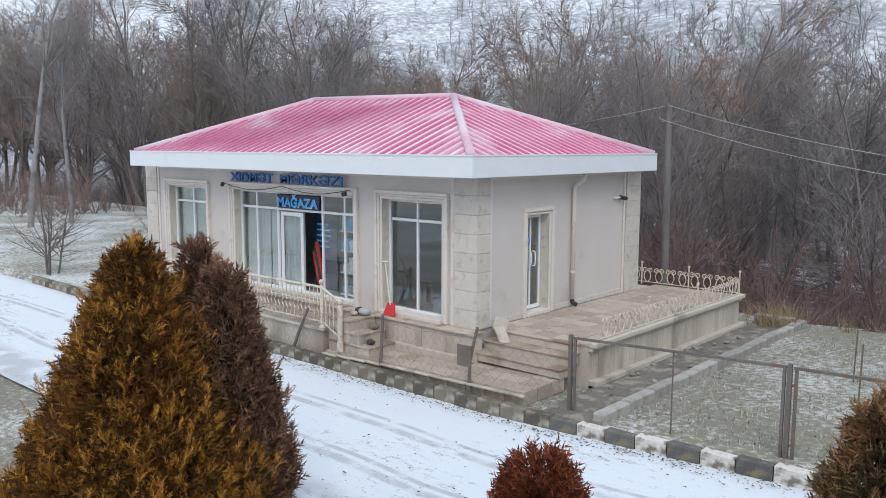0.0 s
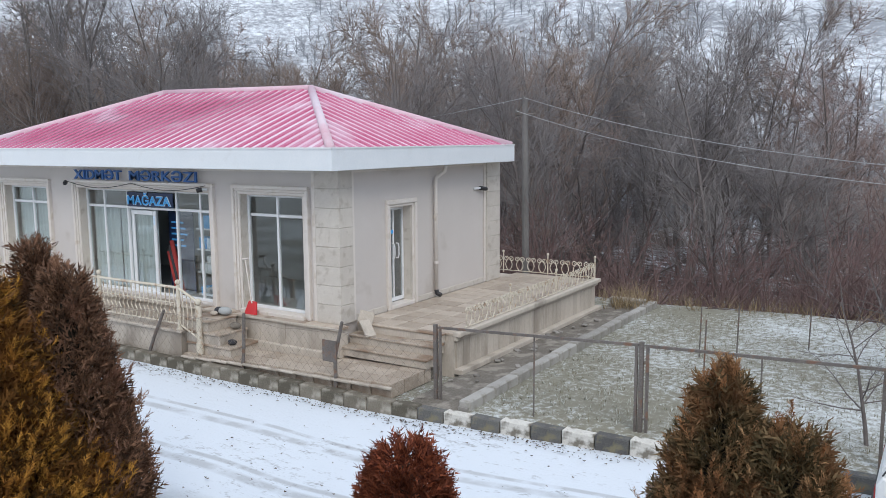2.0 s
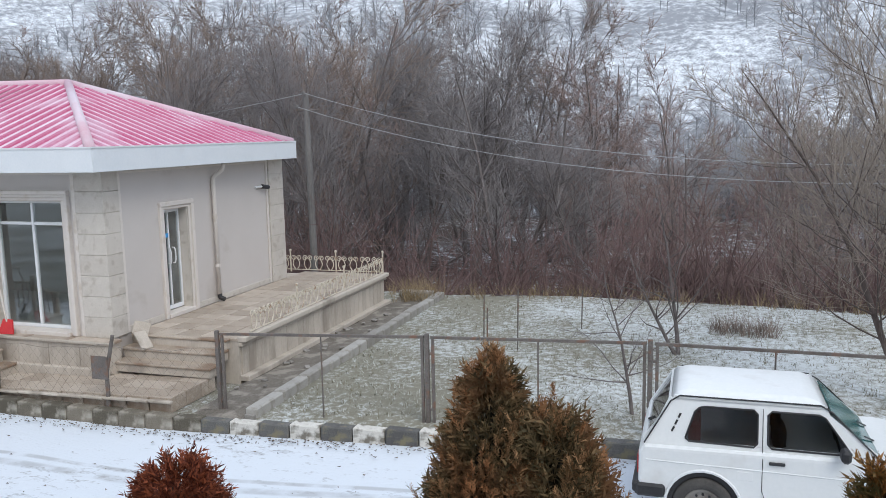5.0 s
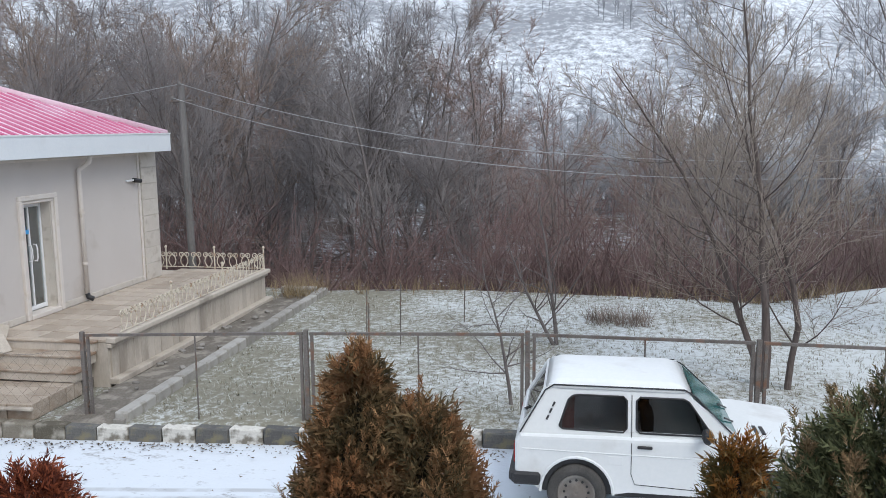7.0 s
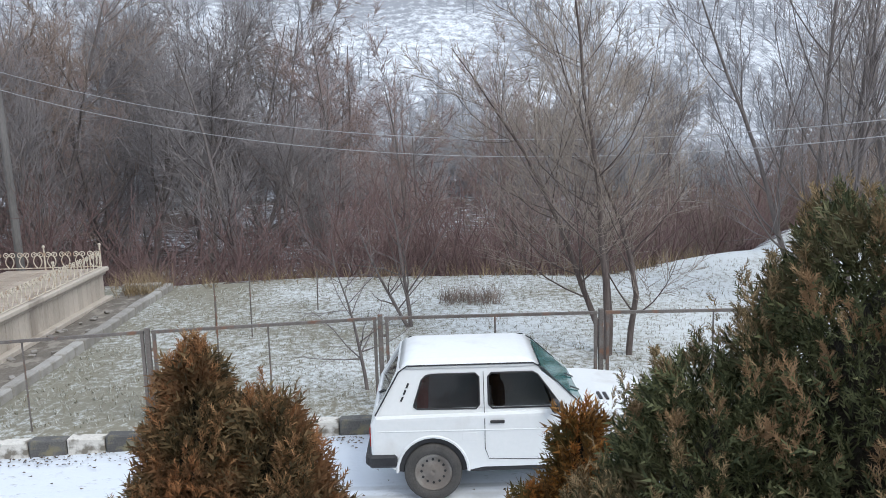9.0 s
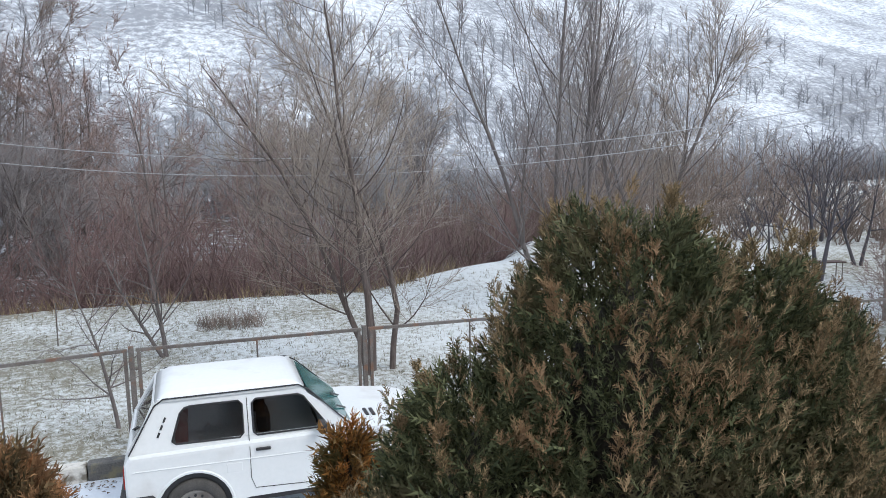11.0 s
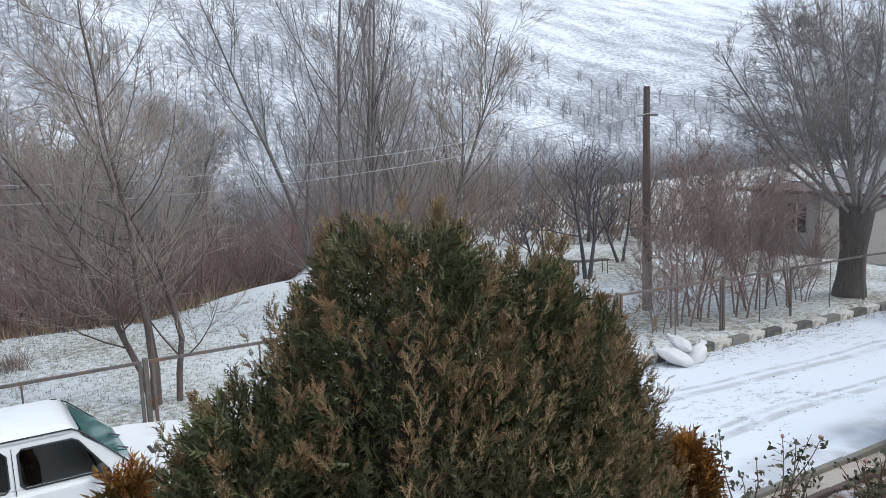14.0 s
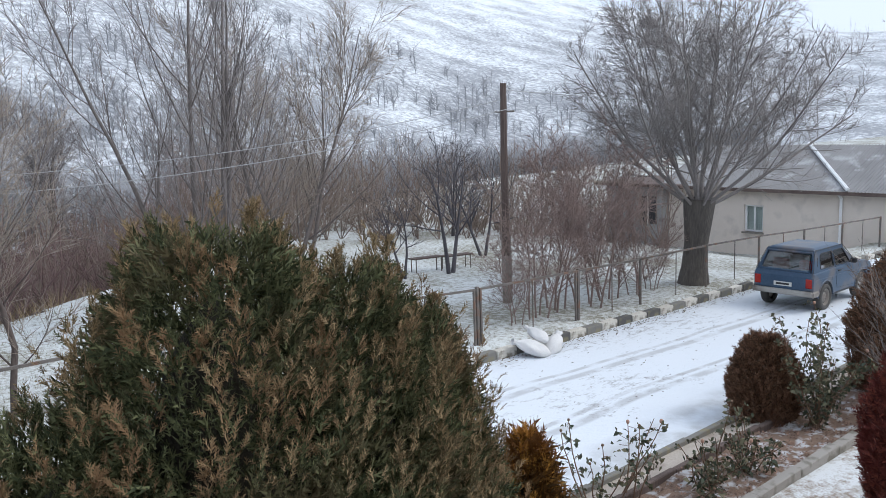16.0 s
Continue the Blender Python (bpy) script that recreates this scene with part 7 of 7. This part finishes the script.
def sack(at, rz, label, s=1.0):
    """A tied woven sack lying slumped."""
    n, m_ = 18, 10
    v = []
    for j in range(m_ + 1):
        u = j / m_
        w = math.sin(math.pi * u * 1.05) ** 0.6 * (1 - 0.45 * u) + 0.05 if u < 0.86 else 0.14 + 1.6 * (u - 0.86)
        for i in range(n):
            a = 2 * math.pi * i / n
            f = 1 + 0.12 * math.sin(3 * a + 5 * u) + 0.09 * math.sin(5 * a - 11 * u) + 0.05 * math.sin(8 * a + 17 * u)
            v.append(((u - 0.5) * 0.78, 0.24 * max(0.03, w) * math.cos(a) * f, max(-0.10, 0.17 * max(0.03, w) * math.sin(a) * f)))
    b = Build().add(v, [(j * n + i, j * n + (i + 1) % n, (j + 1) * n + (i + 1) % n, (j + 1) * n + i) for j in range(m_) for i in range(n)])
    o = new("sack", b.mesh("sack", M_SACK, True))
    o.matrix_basis = pose(*at, 0, -24, rz) @ Matrix.Scale(s, 4)
    return tagged(o, label, "sack", "sacks by the kerb")


sz = road_z(12.4)
sack((11.85, 11.22, sz + 0.15), 150, "full white woven sack lying on snow by the kerb", 0.98)
sack((12.40, 11.2, sz + 0.12), 20, "white woven sack slumped against another", 0.85)
sack((12.12, 11.34, sz + 0.33), 100, "white woven sack with tied neck on top", 0.66)

# ---- yard: edging, bed, roses ----
yz = 0.09
setting("yard_paving", sheet("yard_paving", np.linspace(6.4, 24, 60), np.linspace(1.0, 5.62, 24), lambda x, y: ground_z(x, y) + 0.03 + 0.004 * wave(x, y, 0.4), [G_YARD := ground_mat("frosted_paving", (0.26, 0.21, 0.17), (0.38, 0.32, 0.27), (0.66, 0.68, 0.69), 0.12, 0.9, 9)], lambda x, y: np.zeros(len(x))), G_YARD, "frosted beige yard paving", "paving")
setting("flower_bed", sheet("flower_bed", np.linspace(4, 24, 90), np.linspace(5.72, 6.58, 12), lambda x, y: ground_z(x, y) + 0.05 + 0.03 * wave(x, y, 0.22), [M_SOIL], lambda x, y: np.zeros(len(x))), M_SOIL, "flower bed of leafy soil with patches of snow", "flower bed")
setting("footway", sheet("footway", np.linspace(3.5, 24, 60), np.linspace(6.66, 7.02, 5), lambda x, y: ground_z(x, y) + 0.075, [M_WALKWAY := mat("walkway_concrete", (0.36, 0.31, 0.26), (0.50, 0.45, 0.40), 0.85, 2, 40, dirt=(0.22, 0.18, 0.15), dirt_amount=0.3)], lambda x, y: np.zeros(len(x))), M_WALKWAY, "narrow concrete footway beside the road", "footway")
for y0, y1, h, mt, lab in ((7.02, 7.10, 0.08, M_KERBD, "dark concrete edging beside the snowy road"), (6.58, 6.66, 0.11, M_WOODPOLE, "rusty brown edging of the flower bed"), (5.60, 5.72, 0.13, M_CONC, "concrete edging between bed and yard")):
    eb = Build()
    for k in range(22):
        x = 3.5 + 0.95 * k
        eb.box(x + 0.004, y0, road_z(x) - 0.1, x + 0.946, y1, road_z(x) + h, 0.01)
    setting("edging", eb, mt, lab, "edging")
rr = np.random.default_rng(41)


def rose(at, tall, stems, seed, label, leafy=1.0, bloom=True):
    """A winter rose bush: thorny stems, dark hanging leaves, a dry bloom or two."""
    r = np.random.default_rng(seed)
    z = float(ground_z(at[0], at[1])) + 0.04
    th = thing("rose_bush", label, "rose bush", (at[0], at[1], z), "roses in the bed")
    rows, leaves = [], []
    for s in range(stems):
        p, d = np.array((at[0] + r.normal() * 0.05, at[1] + r.normal() * 0.05, z - 0.05)), np.array((r.normal() * 0.32, r.normal() * 0.32, 1.0))
        h = tall * r.uniform(0.55, 1.05)
        for k in range(6):
            d = d + r.normal(size=3) * 0.10
            e = p + d / np.linalg.norm(d) * h / 6
            rows.append((*p, *e, 0.010 - 0.001 * k, 0.009 - 0.001 * k, 1))
            for t in range(int((1 if k < 2 else 2.6) * leafy)):
                q = p + (e - p) * r.random()
                o = r.normal(size=3) * (1, 1, 0.5)
                o /= np.linalg.norm(o)
                tip = q + o * r.uniform(0.05, 0.12)
                rows.append((*q, *tip, 0.003, 0.002, 2))
                for l_ in range(3):
                    c, a = tip + r.normal(size=3) * 0.025, r.normal(size=3)
                    a /= np.linalg.norm(a)
                    b = np.cross(a, r.normal(size=3))
                    b /= np.linalg.norm(b)
                    w = r.uniform(0.014, 0.03)
                    leaves.append((c - a * w * 1.5, c + b * w * 0.9 + (0, 0, 0.006), c + a * w * 1.5 - (0, 0, 0.012), c - b * w * 0.9 + (0, 0, 0.006)))
            p = e
        if bloom and s < 2:
            part("dry_bloom", Build().ball(tuple(p + (0, 0, 0.03)), 0.02, 9, 6, (1, 1, 1.25)), M_DRYROSE, th, smooth=True)
        elif s < 4:
            part("rose_hip", Build().ball(tuple(p + (0, 0, 0.01)), 0.016, 7, 5), M_STEM, th, smooth=True)
    part("stem", limbs(rows, 5, M_STEM, "stem"), M_STEM, th)
    L = np.array(leaves).reshape(-1, 3)
    tagged(part("leafage", raw_mesh("leafage", L, np.arange(len(L)).reshape(-1, 4), M_ROSELEAF), M_ROSELEAF, th), kind="stuff")
    return th


rose((11.75, 6.15), 1.75, 9, 1, "tall rose bush with dark green leaves and dry blooms", 3.0)
rose((12.3, 6.3), 1.1, 8, 8, "leafy rose bush beside the clipped thuja", 1.8, False)
rose((9.35, 6.2), 0.95, 8, 2, "leggy rose bush with sparse winter leaves", 1.0)
rose((9.8, 6.05), 0.8, 9, 3, "low bushy rose with brown leaves", 1.3, False)
rose((8.3, 6.62), 1.0, 6, 4, "thin rose bush with a dry pale bloom", 0.9)
rose((7.85, 6.7), 1.05, 6, 5, "rose bush with hanging dark leaves", 1.0, False)
rose((8.9, 6.0), 0.6, 6, 6, "short pruned rose bush in the bed", 1.0, False)
rose((-14.6, 5.6), 2.3, 7, 7, "tall leafy rose beside the yard", 1.2, False)
tree("bare thorny shrub arching over the yard path", dict(SAPLING, angle=(40, 40, 40)), 2.3, 0.03, 97, M_TWIGBR, (12.9, 5.4, float(ground_z(12.9, 5.4))), ((0, 0, -0.2, 0.1, 1), (0.1, 0, 0.1, 0.2, 1), (-0.1, 0, -0.4, 0, 0.9)), "shrub", "shrub")

# the house behind the camera, closing the yard
home = thing("own_house", "plain rendered house wall behind the yard", "house", (0, -2, 0))
part("wall", Build().box(-14, -3.2, -0.2, 20, -2.9, 5.4), M_HOUSE, home)
